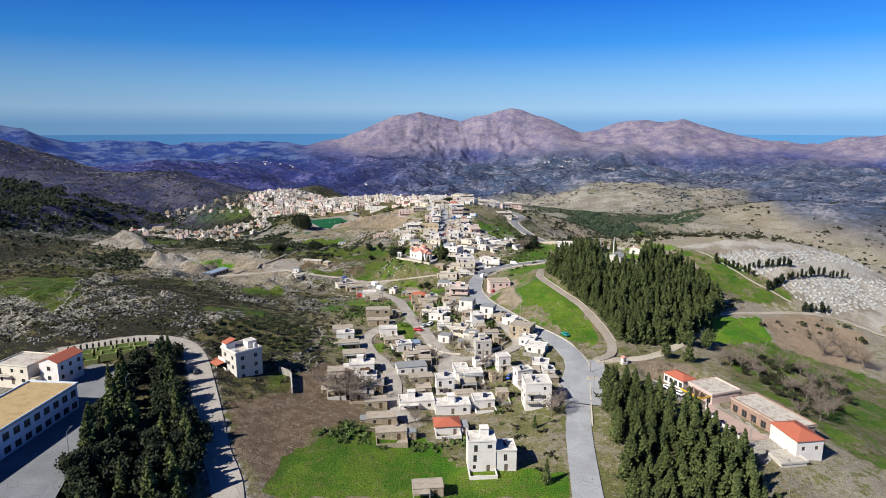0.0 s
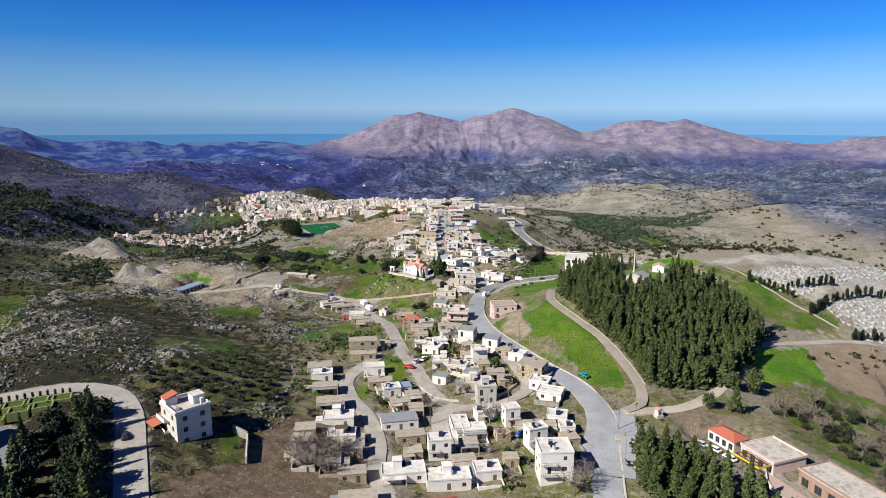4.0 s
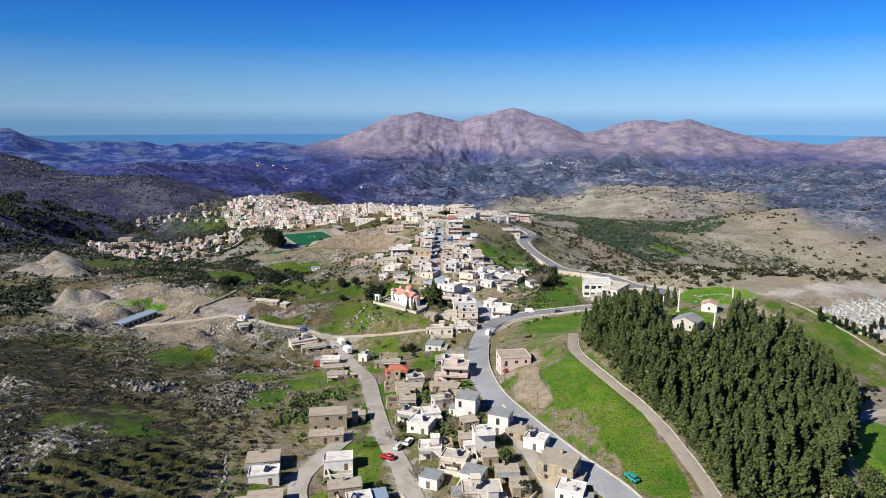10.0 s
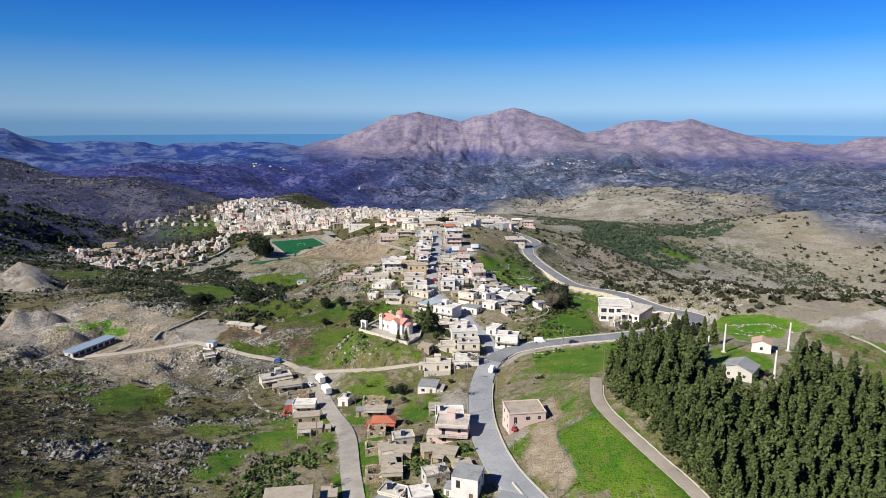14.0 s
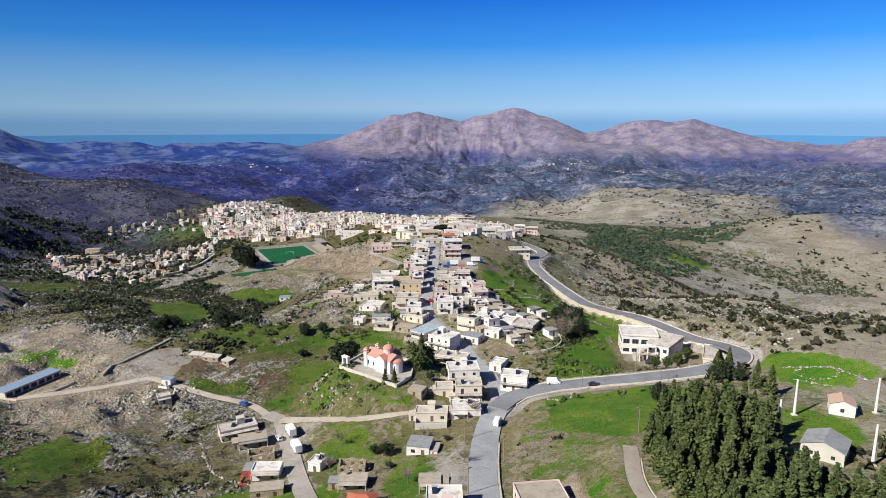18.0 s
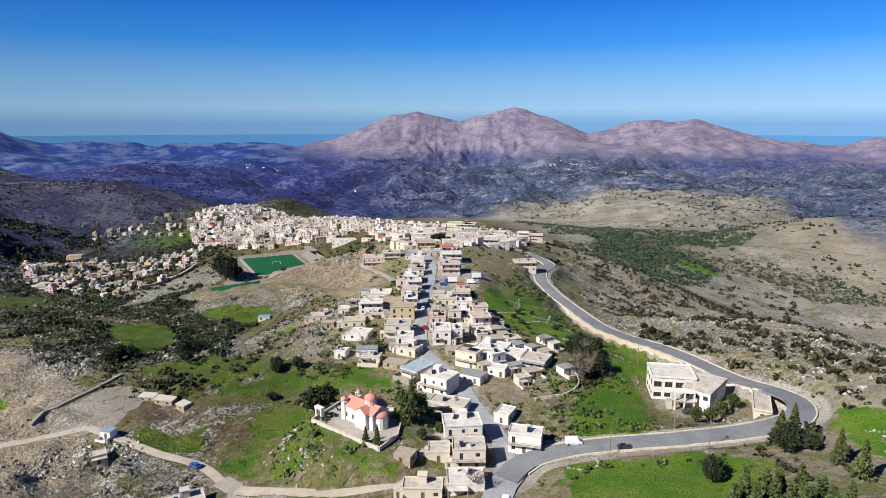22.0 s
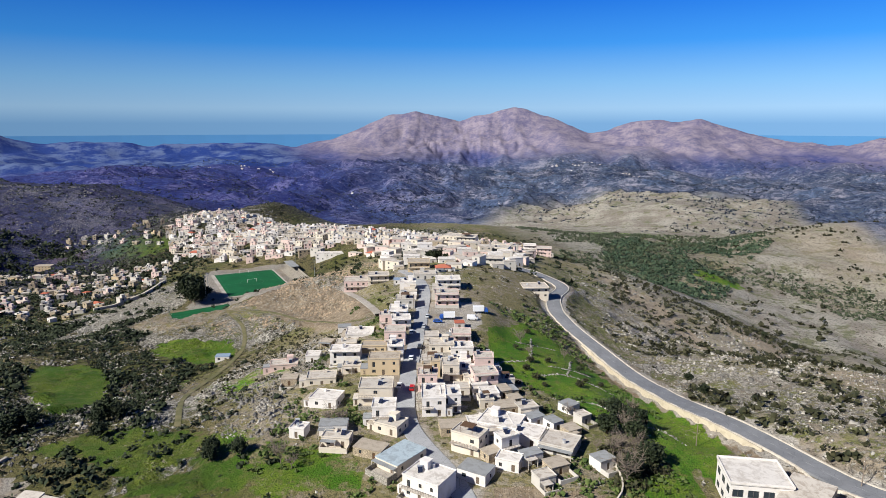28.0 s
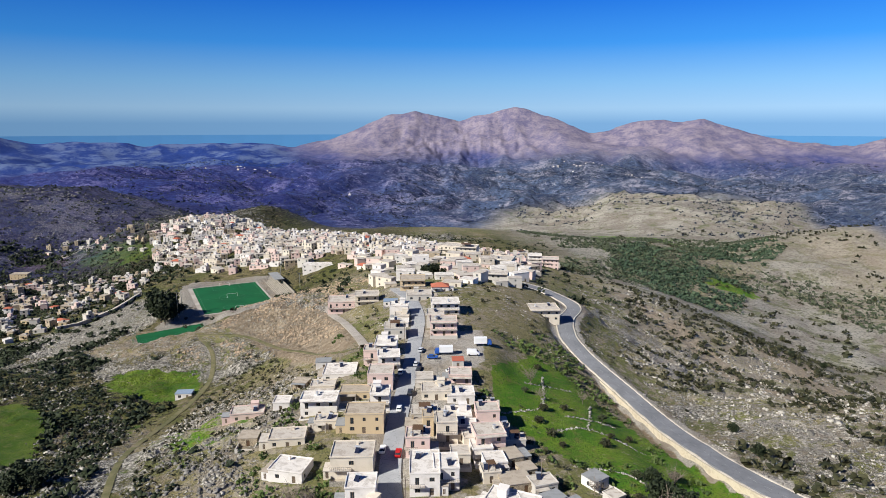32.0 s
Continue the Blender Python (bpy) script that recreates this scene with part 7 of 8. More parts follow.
for row in range(2):
    for k in range(4):
        gx, gy = -133 + 5.2 * k + 2.0 * row, 196.8 + 2.6 * k + 5.2 * row
        z = max(ground(gx + a, gy + b) for a in (-2, 2) for b in (-2, 2)) + 0.05
        bed = empty("garden_bed", gx, gy, z, 26, "lawn bed framed by a clipped yellow green hedge", "garden bed", "garden beds")
        for b in (box(-2.5, -2.3, -2, 2.5, -1.9, 0.6), box(-2.5, 1.9, -2, 2.5, 2.3, 0.6), box(-2.5, -1.9, -2, -2.1, 1.9, 0.6), box(2.1, -1.9, -2, 2.5, 1.9, 0.6)):
            part("hedge", b, HEDGE_GRASS, bed)
        part("lawn", box(-2.1, -1.9, -2, 2.1, 1.9, 0.12), LAWN, bed)

# ---- sheds in the pasture ----
block(-184.5, 445.5, 25.0, 5.4, 2.6, 73, -9.4, GREY, SHED_BLUE, "long_shed", "long low livestock shed with a blue grey sheet roof", "shed", [(0.3, 2.1)], (0,), tilt=0.08, wide=2.6, pitch=3.4)
tagged(low_wall([(-194, 434), (-168, 430), (-160, 438)], 0.4, 0.8, KERB, "low pale wall in front of the shed"), kind="structure")
house(-123, 612, 7, 4.5, 1, 8, "blue", "small white field hut with a dark sheet roof")
house(-122, 441, 4.0, 3.4, 1, -10, "blue", "small hut with a blue roof on the gravel lot")
house(-118, 428, 4.5, 4.0, 1, 35, "grey", "low grey shed with a flat roof")
for x, y, w, turn in ((-121, 467, 6.0, -8), (-113, 464, 8.0, -14), (-104.5, 460.5, 4.5, -30)):
    block(x, y, w, 3.2, 1.5, turn, ground(x, y) - 0.2, STONE, ROOF_PALE, "sheep_pen", "low broken stone pen under pale rusty sheets", "pen", [(0.3, 1.1)], (0,), tilt=0.12, wide=0.9, pitch=2.6)

# ---- the football ground ----
TURF = plain("artificial green turf", (0.004, 0.095, 0.030), 0.8, 0, 0.3, 0.08)
pu, pv, pc = Vector((0.49, -0.872, 0)), Vector((0.872, 0.49, 0)), Vector((-174.3, 806.5, -27.0))


def on_pitch(a, b, z=0.0):
    return tuple(pc + pu * a + pv * b + Vector((0, 0, z)))


field = empty("football_pitch", 0, 0, 0, 0, "green artificial turf football pitch with white lines", "pitch")
part("turf", ([on_pitch(-38, -24, 0.1), on_pitch(38, -24, 0.1), on_pitch(38, 24, 0.1), on_pitch(-38, 24, 0.1)], [(0, 1, 2, 3)]), TURF, field)


def stripe(a0, b0, a1, b1, w=0.22):
    d = Vector((a1 - a0, b1 - b0)).normalized() * w / 2
    n = Vector((-d.y, d.x))
    return [on_pitch(a0 + s * n.x, b0 + s * n.y, 0.12) for s in (-1, 1)] + [on_pitch(a1 + s * n.x, b1 + s * n.y, 0.12) for s in (1, -1)], [(0, 1, 2, 3)]


marks = [stripe(-36, -22, 36, -22), stripe(-36, 22, 36, 22), stripe(-36, -22, -36, 22), stripe(36, -22, 36, 22), stripe(0, -22, 0, 22), stripe(-36, -10, -24, -10), stripe(-36, 10, -24, 10), stripe(-24, -10, -24, 10), stripe(36, -10, 24, -10), stripe(36, 10, 24, 10), stripe(24, -10, 24, 10)]
marks += [stripe(9.15 * math.cos(k * math.pi / 16), 9.15 * math.sin(k * math.pi / 16), 9.15 * math.cos((k + 1) * math.pi / 16), 9.15 * math.sin((k + 1) * math.pi / 16)) for k in range(32)]
part("line_marking", join(*marks), plain("faded turf line", (0.06, 0.16, 0.09), 0.8), field)
for a in (0, -36, 36):
    goal = empty("goal", *on_pitch(a, 0, 0.1), -61, "white football goal frame on the turf", "goal", "football goals")
    part("goal_frame", unit("goal frame", join(rod((0, -3.66, 0), (0, -3.66, 2.44), 0.09), rod((0, 3.66, 0), (0, 3.66, 2.44), 0.09), rod((0, -3.66, 2.44), (0, 3.66, 2.44), 0.09), rod((0, -3.66, 2.44), (1.5, -3.66, 0), 0.05), rod((0, 3.66, 2.44), (1.5, 3.66, 0), 0.05)), WHITE), WHITE, goal)
small_field = [(-197.3, 710.1), (-166.6, 734.8), (-158.5, 719.5), (-187.2, 694.5)]
tagged(mesh_from("training_pitch", [(x, y, -24.45) for x, y in small_field], [(3, 2, 1, 0)], TURF), "small green training pitch behind the football ground", "pitch")
fence = wire_fence([(-197.3, 710.1), (-187.2, 694.5), (-158.5, 719.5)], 3.0, FENCE_GREEN, "green mesh fence round the training pitch")
verge = [on_pitch(-39.5, -27, 0.04), on_pitch(40.5, -27, 0.04), on_pitch(40.5, 25.5, 0.04), on_pitch(-39.5, 25.5, 0.04)]
tagged(mesh_from("pavement", verge, [(0, 1, 2, 3)], CONCRETE), "pale concrete strip round the pitch", "pavement", kind="structure")
STAND_STONE = flat_roof("weathered stand concrete", (0.30, 0.27, 0.23), (0.18, 0.16, 0.13))
stand = empty("grandstand", *on_pitch(-2, 31, 0), -61, "concrete grandstand with a grey roof beside the pitch", "grandstand")
for k in range(8):
    part("tier", box(-30, k * 1.1, -1, 30, k * 1.1 + 1.1, 0.6 + 0.5 * k), STAND_STONE, stand)
part("back_wall", box(-30, 8.8, -1, 30, 9.2, 6.0), STAND_STONE, stand)
part("roof", box(-30, 2.5, 7.6, -4, 9.8, 7.9), ROOF_GREY, stand)
for px in (-29, -21, -13, -5):
    part("column", unit("stand column", tube(0, 0, 0, 7.6, 0.16, 0.16, 6), DARK_METAL), DARK_METAL, stand, at=(px, 8.4, 0))
for a in (-44, -22, 0, 22, 44):
    for b in (-16, 0, 16, 34):
        TAKEN.append((*on_pitch(a, b)[:2], 17))
for x, y in ((-187, 745.1), (-192, 762), (-150, 850), (-120, 796)):
    mast = empty("floodlight", x, y, ground(x, y), 0, "tall metal floodlight mast beside the pitch", "floodlight", "pitch floodlights")
    part("pole", unit("flood pole", tube(0, 0, -1, 17, 0.22, 0.12, 8), METAL), METAL, mast)
    part("lamp_bar", unit("flood bar", join(box(-1.4, -0.1, 16.4, 1.4, 0.1, 16.6), *[box(a - 0.3, -0.3, 16.6, a + 0.3, 0.1, 17.1) for a in (-1.1, 0, 1.1)]), DARK_METAL), DARK_METAL, mast)

# ---- the cemetery ----
MARBLE = plain("white marble", (0.47, 0.46, 0.44), 0.5)
SLAB = box(-0.55, -1.1, -0.6, 0.55, 1.1, 0.45)
STONE_HEAD = join(box(-0.5, 1.0, 0.45, 0.5, 1.15, 1.3), box(-0.05, 1.03, 1.3, 0.05, 1.12, 1.9), box(-0.25, 1.03, 1.55, 0.25, 1.12, 1.65))
grng = random.Random(31)
for plot, rows in (([(152, 378), (206, 397), (214, 392), (172, 362), (160, 360)], 80), ([(178, 352), (236, 382), (228, 350), (188, 330)], 75)):
    for x, y in scatter(plot, rows, 2.9, 40 + rows):
        g = empty("grave", x, y, ground(x, y), 20 + grng.uniform(-4, 4), "white marble grave with upright headstone and cross", "grave", "graves in the cemetery")
        part("slab", unit("grave slab", SLAB, MARBLE), MARBLE, g)
        part("headstone", unit("headstone", STONE_HEAD, MARBLE), MARBLE, g)
more, stone_rng = [], random.Random(33)
for plot, count in (([(152, 380), (206, 399), (262, 428), (268, 415), (214, 390), (172, 362), (158, 364)], 150), ([(178, 352), (236, 382), (262, 395), (250, 362), (228, 348), (188, 330)], 120)):
    for x, y in scatter(plot, count, 1.9, 60 + count):
        more.append(placed(join(SLAB, STONE_HEAD), pose(x, y, ground(x, y), 0, 0, 20 + stone_rng.uniform(-6, 6))))
stones = join(*more)
tagged(mesh_from("graves", stones[0], stones[1], MARBLE), "dense rows of white marble graves in the cemetery", "graves", kind="stuff")
for a, b, n in (((146, 369), (166, 357), 9), ((167, 366), (195, 374), 11), ((166, 345), (182, 356), 9), ((183, 357), (202, 368), 8), ((178, 331), (198, 336), 8), ((202, 368), (232, 381), 9)):
    for k in range(n):
        x, y = a[0] + (b[0] - a[0]) * k / n + trng.uniform(-1, 1), a[1] + (b[1] - a[1]) * k / n + trng.uniform(-1, 1)
        tree("cypress_tree", x, y, trng.uniform(0.7, 1.2), trng.uniform(0.8, 1.1), group="cypresses in the cemetery")
low_wall([(142, 384), (160, 354), (176, 337)], 0.3, 0.7, FIELDSTONE, "low grey cemetery boundary wall")

# ---- trees that stand alone ----
for kind, spots in (
    ("bare_tree", [(-13, 262, 0.8), (-5, 250, 0.9), (0, 250, 0.8), (7, 231, 1.2), (19, 280, 0.8), (-22, 283, 0.7), (-6, 302, 0.8), (-40, 201, 1), (-44, 203, 1.1), (-38, 208, 1), (-47, 207, 0.9), (-42, 197, 1.2), (-37, 196, 1.1), (-46, 199, 1.2), (-40, 206, 1.3), (-50, 203, 1.1), (-36, 202, 1.2), (-34, 208, 1.0), (28, 192, 1.3), (31, 196, 1.1), (-16, 188, 0.8), (3, 399, 1)]),
    ("bare_tree", [(166, 286, 1.5), (175, 283, 1.6), (182, 281, 1.6), (177, 298, 1.3), (-43, 496, 1), (-39, 496, 1), (43, 466, 1.5), (57, 515, 0.9), (29, 444, 0.9), (-53, 477, 1.2), (-49, 474, 0.8), (110, 243, 1), (101, 243, 1), (126, 216, 1.1), (112, 202, 0.9)]),
    ("evergreen_tree", [(-51, 443, 1.5), (-47, 444, 1.3), (52, 502, 0.8), (86, 403, 1.0), (83, 402, 0.8), (60, 387, 0.8), (83, 398, 0.8), (89, 398, 0.7), (-121, 501, 0.9), (-129, 520, 1.4), (-130, 516, 1), (-124, 519, 1), (-157, 512, 1.3), (-153, 514, 1.1), (-158, 507, 1.2)]),
    ("evergreen_tree", [(-24, 378, 0.7), (-28, 380, 0.5), (-67, 482, 0.8), (-75, 480, 0.8), (-71, 460, 0.6), (-76, 484, 0.8), (51, 507, 0.7), (282, 838, 0.9), (246, 819, 0.8), (88, 534, 0.7), (92, 561, 0.6), (61, 389, 0.9), (15, 255, 0.6), (50, 512, 0.8), (45, 469, 1.1), (-190, 745, 1.3), (-196, 752, 1.3), (-193, 760, 1.2), (-200, 766, 1.2)]),
    ("green_tree", [(-17, 429, 1.2), (-18, 434, 1.2), (-15, 438, 1.1), (-21, 442, 1.0), (73, 434, 0.8), (78, 435, 0.8), (84, 441, 0.9), (89, 445, 0.8), (11, 268, 0.7), (79, 239, 0.8), (101, 257, 1), (93, 255, 1), (104, 263, 1.1), (-13, 420, 0.6), (-8, 427, 0.6)]),
    ("pine_tree", [(-29, 415, 0.5), (-25.5, 414, 0.55), (22, 156, 0.7), (88, 240, 0.9), (22, 186, 0.4), (91, 411, 0.9), (85, 406, 0.9), (90, 379, 0.9), (90, 388, 0.8), (-20, 431, 1.1), (-17, 432, 1.15)]),
):
    for x, y, size in spots:
        tree(kind, x, y, size, group="single " + kind.replace("_", " ") + "s")
for x, y, size in ((-189, 731, 1.9), (-195, 738, 2.2), (-200, 748, 2.4), (-207, 758, 2.1), (-197, 755, 1.9)):
    tree("evergreen_tree", x, y, size, trng.uniform(1.3, 1.6), "tall dark evergreen beside the football ground", "evergreens beside the pitch")
for k in range(8):
    x, y = -190 - 2.4 * k + trng.uniform(-1.2, 1.2), 746 + 5.0 * k + trng.uniform(-2, 2)
    tree("cypress_tree" if k % 3 else "evergreen_tree", x, y, trng.uniform(1.3, 1.8) if k % 3 else trng.uniform(1.0, 1.4), trng.uniform(0.9, 1.2), "tall dark evergreen beside the football ground", "evergreens beside the pitch")
BELT = [(-105, 176), (-92, 128), (-80, 118), (-62, 126), (-72, 160), (-80, 164), (-90, 182), (-100, 205), (-108, 212), (-112, 205)]
for x, y in scatter(BELT, 140, 2.4, 21):
    gap = x + 85 - 0.42 * (150 - y)
    if -2.2 < gap < 2.2:
        continue
    tree(trng.choice(("evergreen_tree", "evergreen_tree", "pine_tree", "cypress_tree")), x, y, trng.uniform(0.7, 1.05), trng.uniform(0.9, 1.3), group="dark trees beside the western yard")
for k in range(14):
    tree("cypress_tree", -137 + 1.6 * k, 202.5 + 0.95 * k, 0.45, 0.9, "small clipped cypress in a hedge row", "hedge along the western road")
for i in range(11):
    for j in range(11):
        x, y = -112 + 5.4 * i + 1.2 * j + trng.uniform(-0.4, 0.4), 218 + 5.4 * j - 0.9 * i + trng.uniform(-0.4, 0.4)
        if inside(ORCHARD, np.array(x), np.array(y)):
            tree("olive_tree", x, y, trng.uniform(0.85, 1.1), 0.85, group="olive orchard rows")
            TAKEN.append((x, y, 4.6))
for x, y in scatter([(104, 250), (112, 225), (118, 200), (150, 235), (160, 262), (135, 262)], 80, 3.4, 25):
    tree(trng.choice(("shrub", "olive_tree", "shrub", "bare_tree")), x, y, trng.uniform(0.7, 1.3), group="shrubs on the slope below the fields")

# ---- the junction island and the wayside shrine ----
island = empty("traffic_island", 46, 221, ground(46, 221) + 0.3, 10, "small kerbed triangular traffic island", "traffic island")
tri = [(-2.6, -3.4), (2.8, -2.4), (0.2, 4.2)]
part("kerb", ([(x, y, z) for z in (-0.6, 0.2) for x, y in tri], [(2, 1, 0), (3, 4, 5), (0, 1, 4, 3), (1, 2, 5, 4), (2, 0, 3, 5)]), KERB, island)
part("bed", ([(x * 0.85, y * 0.85, 0.23) for x, y in tri], [(0, 1, 2)]), DIRT, island)
shrine = empty("wayside_shrine", 60.5, 231, ground(60.5, 231), 20, "small white wayside shrine on a plinth", "shrine")
part("plinth", box(-1.2, -1.0, -0.5, 1.2, 1.0, 0.9), KERB, shrine)
part("body", box(-0.9, -0.8, 0.9, 0.9, 0.8, 2.6), WHITE, shrine)
part("roof", gable(-0.95, -0.85, 0.95, 0.85, 2.6, 0.6, "y", 0.1), CHURCH_TILE, shrine)
part("door", ([(-0.4, -0.815, 1.0), (0.4, -0.815, 1.0), (0.4, -0.815, 2.2), (-0.4, -0.815, 2.2)], [(0, 1, 2, 3)]), DOOR_WOOD, shrine)

# ---- landmarks at the edge of the town ----
house(-116.9, 850.0, 28, 10, 2, 4, "white", "long two-storey white hall behind the grandstand", far=True)
house(-30.7, 771.0, 11, 9, 3, 5, "white", "three-storey white house among dark trees", far=True)
house(-549.0, 1096.0, 20, 12, 2, 10, "ochre", "ochre two-storey building at the foot of the western slope", far=True)
house(-13.8, 681.0, 9, 7, 1, 5, "tiled", "small white house with red tiles above the street")
for pts in ([(-577, 1165), (-538, 1171), (-505, 1195)], [(-280, 760), (-262, 800), (-268, 850)]):
    low_wall(pts, 1.6, 2.4, KERB, "pale concrete retaining wall of the valley road", sink=4, gap=12)
for x, y, size in ((-21, 738, 1.2), (-25, 741, 1.1), (-17, 743, 1.0), (-40, 750, 1.0), (-44, 753, 0.9), (-14, 736, 0.8)):
    tree("evergreen_tree", x, y, size, group="dark trees at the town edge")
for x, y in scatter([(42, 468), (44, 506), (55, 502), (52, 468)], 15, 3.4, 41):
    tree(trng.choice(("bare_tree", "bare_tree", "evergreen_tree", "shrub")), x, y, trng.uniform(0.8, 1.3), group="thicket below the last houses")
low_wall([(24, 452), (36, 455), (41.5, 464), (42, 478)], 0.4, 1.1, KERB, "curved pale retaining wall round the last yards", sink=3)
for x, y in scatter([(16, 556), (30, 602), (50, 566), (64, 512), (46, 514), (30, 530)], 16, 6.0, 42):
    tree(trng.choice(("bare_tree", "olive_tree", "shrub")), x, y, trng.uniform(0.7, 1.1), group="scattered trees on the green terraces")


# ---- vehicles ----
CAR_PAINT = {c: plain(c + " car paint", v, 0.3, 0.1, 0.05) for c, v in {"white": (0.8, 0.8, 0.8), "silver": (0.5, 0.51, 0.53), "red": (0.45, 0.02, 0.02), "blue": (0.03, 0.10, 0.38), "dark": (0.04, 0.04, 0.05), "teal": (0.02, 0.30, 0.30)}.items()}
RUBBER = plain("black rubber", (0.02, 0.02, 0.02))
LAMP = plain("lamp glass", (0.8, 0.8, 0.75), 0.2)


def loft(rings):
    """A closed body through rings of equal count."""
    n = len(rings[0])
    v = [p for r in rings for p in r]
    f = [(k * n + s, k * n + (s + 1) % n, (k + 1) * n + (s + 1) % n, (k + 1) * n + s) for k in range(len(rings) - 1) for s in range(n)]
    return v, f + [tuple(range(n))[::-1], tuple(range(len(v) - n, len(v)))]


def slice_(z, x0, x1, hw, c=0.18):
    return [(x0 + c, -hw, z), (x1 - c, -hw, z), (x1, -hw + c, z), (x1, hw - c, z), (x1 - c, hw, z), (x0 + c, hw, z), (x0, hw - c, z), (x0, -hw + c, z)]


BODY = loft([slice_(0.25, -2.0, 2.0, 0.78), slice_(0.5, -2.1, 2.1, 0.86), slice_(0.8, -2.1, 2.05, 0.86), slice_(0.92, -2.0, 1.95, 0.80)])
CABIN = loft([slice_(0.90, -1.75, 1.0, 0.76), slice_(1.38, -1.35, 0.35, 0.64)])
ROOFTOP = loft([slice_(1.37, -1.4, 0.4, 0.66), slice_(1.46, -1.25, 0.25, 0.58)])
WHEEL = rod((0, -0.1, 0), (0, 0.1, 0), 0.31, 12)
VAN_BODY = loft([slice_(0.3, -2.5, 2.4, 0.9), slice_(1.0, -2.55, 2.5, 0.98), slice_(1.25, -2.55, 1.9, 0.98), slice_(2.1, -2.5, 1.3, 0.92), slice_(2.2, -2.4, 1.2, 0.85)])
BOX_BODY = loft([slice_(0.9, -3.6, 1.6, 1.15, 0.05), slice_(3.2, -3.6, 1.6, 1.15, 0.05)])
CAB = loft([slice_(0.4, 1.75, 3.5, 1.05), slice_(1.4, 1.75, 3.55, 1.05), slice_(2.2, 1.75, 3.1, 0.98)])


def vehicle(kind, x, y, turn, paint, z=None):
    words = {"car": f"parked {paint} hatchback car", "van": f"parked {paint} delivery van", "truck": f"{paint} box truck standing at the roadside"}[kind]
    z = ground(x, y) + 0.3 if z is None else z
    root = empty(kind, x, y, z, turn, words, kind, "parked vehicles")
    mat = CAR_PAINT[paint]
    wheels = [(-1.3, 0.78), (1.3, 0.78)]
    if kind == "car":
        part("body", unit("car body " + paint, BODY, mat), mat, root)
        part("cabin_glass", unit("car cabin", CABIN, GLASS), GLASS, root)
        part("roof", unit("car roof " + paint, ROOFTOP, mat), mat, root)
        lamps = ((2.06, 0.6, 0.68), (2.06, -0.6, 0.68))
    elif kind == "van":
        part("body", unit("van body " + paint, VAN_BODY, mat), mat, root)
        part("windscreen", unit("van screen", loft([slice_(1.28, 1.0, 1.93, 0.90), slice_(1.95, 1.0, 1.50, 0.86)]), GLASS), GLASS, root)
        lamps, wheels = ((2.46, 0.7, 0.8), (2.46, -0.7, 0.8)), [(-1.6, 0.9), (1.6, 0.9)]
    else:
        part("box", unit("truck box", BOX_BODY, CAR_PAINT["white"]), CAR_PAINT["white"], root)
        part("cab", unit("truck cab " + paint, CAB, mat), mat, root)
        part("windscreen", unit("truck screen", loft([slice_(1.45, 3.0, 3.58, 0.95), slice_(2.1, 2.7, 3.2, 0.9)]), GLASS), GLASS, root)
        lamps, wheels = ((3.5, 0.8, 0.8), (3.5, -0.8, 0.8)), [(-2.4, 1.0), (2.5, 1.0)]
    for wx, wy in wheels:
        for s in (-1, 1):
            part("wheel", unit("wheel", WHEEL, RUBBER), RUBBER, root, at=(wx, s * wy, 0.31))
    for lx, ly, lz in lamps:
        part("headlight", unit("headlight", box(-0.06, -0.16, -0.08, 0.06, 0.16, 0.08), LAMP), LAMP, root, at=(lx, ly, lz))
    return root


for kind, x, y, turn, paint in (
    ("truck", -59.8, 399.2, 120, "white"), ("truck", -54.6, 387, 120, "white"), ("car", -62.6, 395, 120, "silver"), ("car", -84.3, 423, 150, "blue"), ("car", 46, 414.5, 0, "dark"), ("van", 32.4, 420, 0, "white"), ("car", 21.2, 421.5, 5, "blue"), ("van", 10.5, 392, 75, "white"),
    ("car", 14.7, 329.5, 80, "red"), ("truck", 7.0, 599.6, 5, "blue"), ("van", 3.0, 588.3, 0, "white"), ("truck", -8.5, 589, 185, "blue"), ("car", -12.5, 584, 0, "blue"), ("car", -17.6, 592, 85, "silver"), ("car", -21.0, 543.6, 92, "white"), ("car", -18.6, 518.5, 90, "red")):
    vehicle(kind, x, y, turn, paint)
for kind, x, y, turn, paint in (
    ("car", -23.2, 520, 90, "white"), ("car", -16.9, 573.8, 80, "dark"), ("car", -18.4, 578.5, 88, "silver"), ("car", -18.5, 555, 90, "dark"), ("car", -23.4, 571, 92, "white"), ("car", -19.2, 279, 70, "silver"), ("car", -16.5, 281.5, 70, "white"), ("car", -21.5, 273, 160, "red"), ("car", 20.2, 220.1, 20, "white"), ("car", 16.5, 223.5, 60, "blue"),
    ("car", 76, 214, 120, "white"), ("car", 73.5, 219, 120, "white"), ("car", 70.5, 222, 120, "silver"), ("car", 42.5, 259.5, 118, "teal"), ("car", 74.0, 445.5, 60, "dark"), ("car", -34, 205, 75, "dark"), ("car", -90, 196, 120, "dark"), ("car", -5, 571.6, 10, "white")):
    vehicle(kind, x, y, turn, paint)

# ---- poles and lamps ----
POLE_WOOD = plain("grey weathered pole", (0.24, 0.19, 0.15))


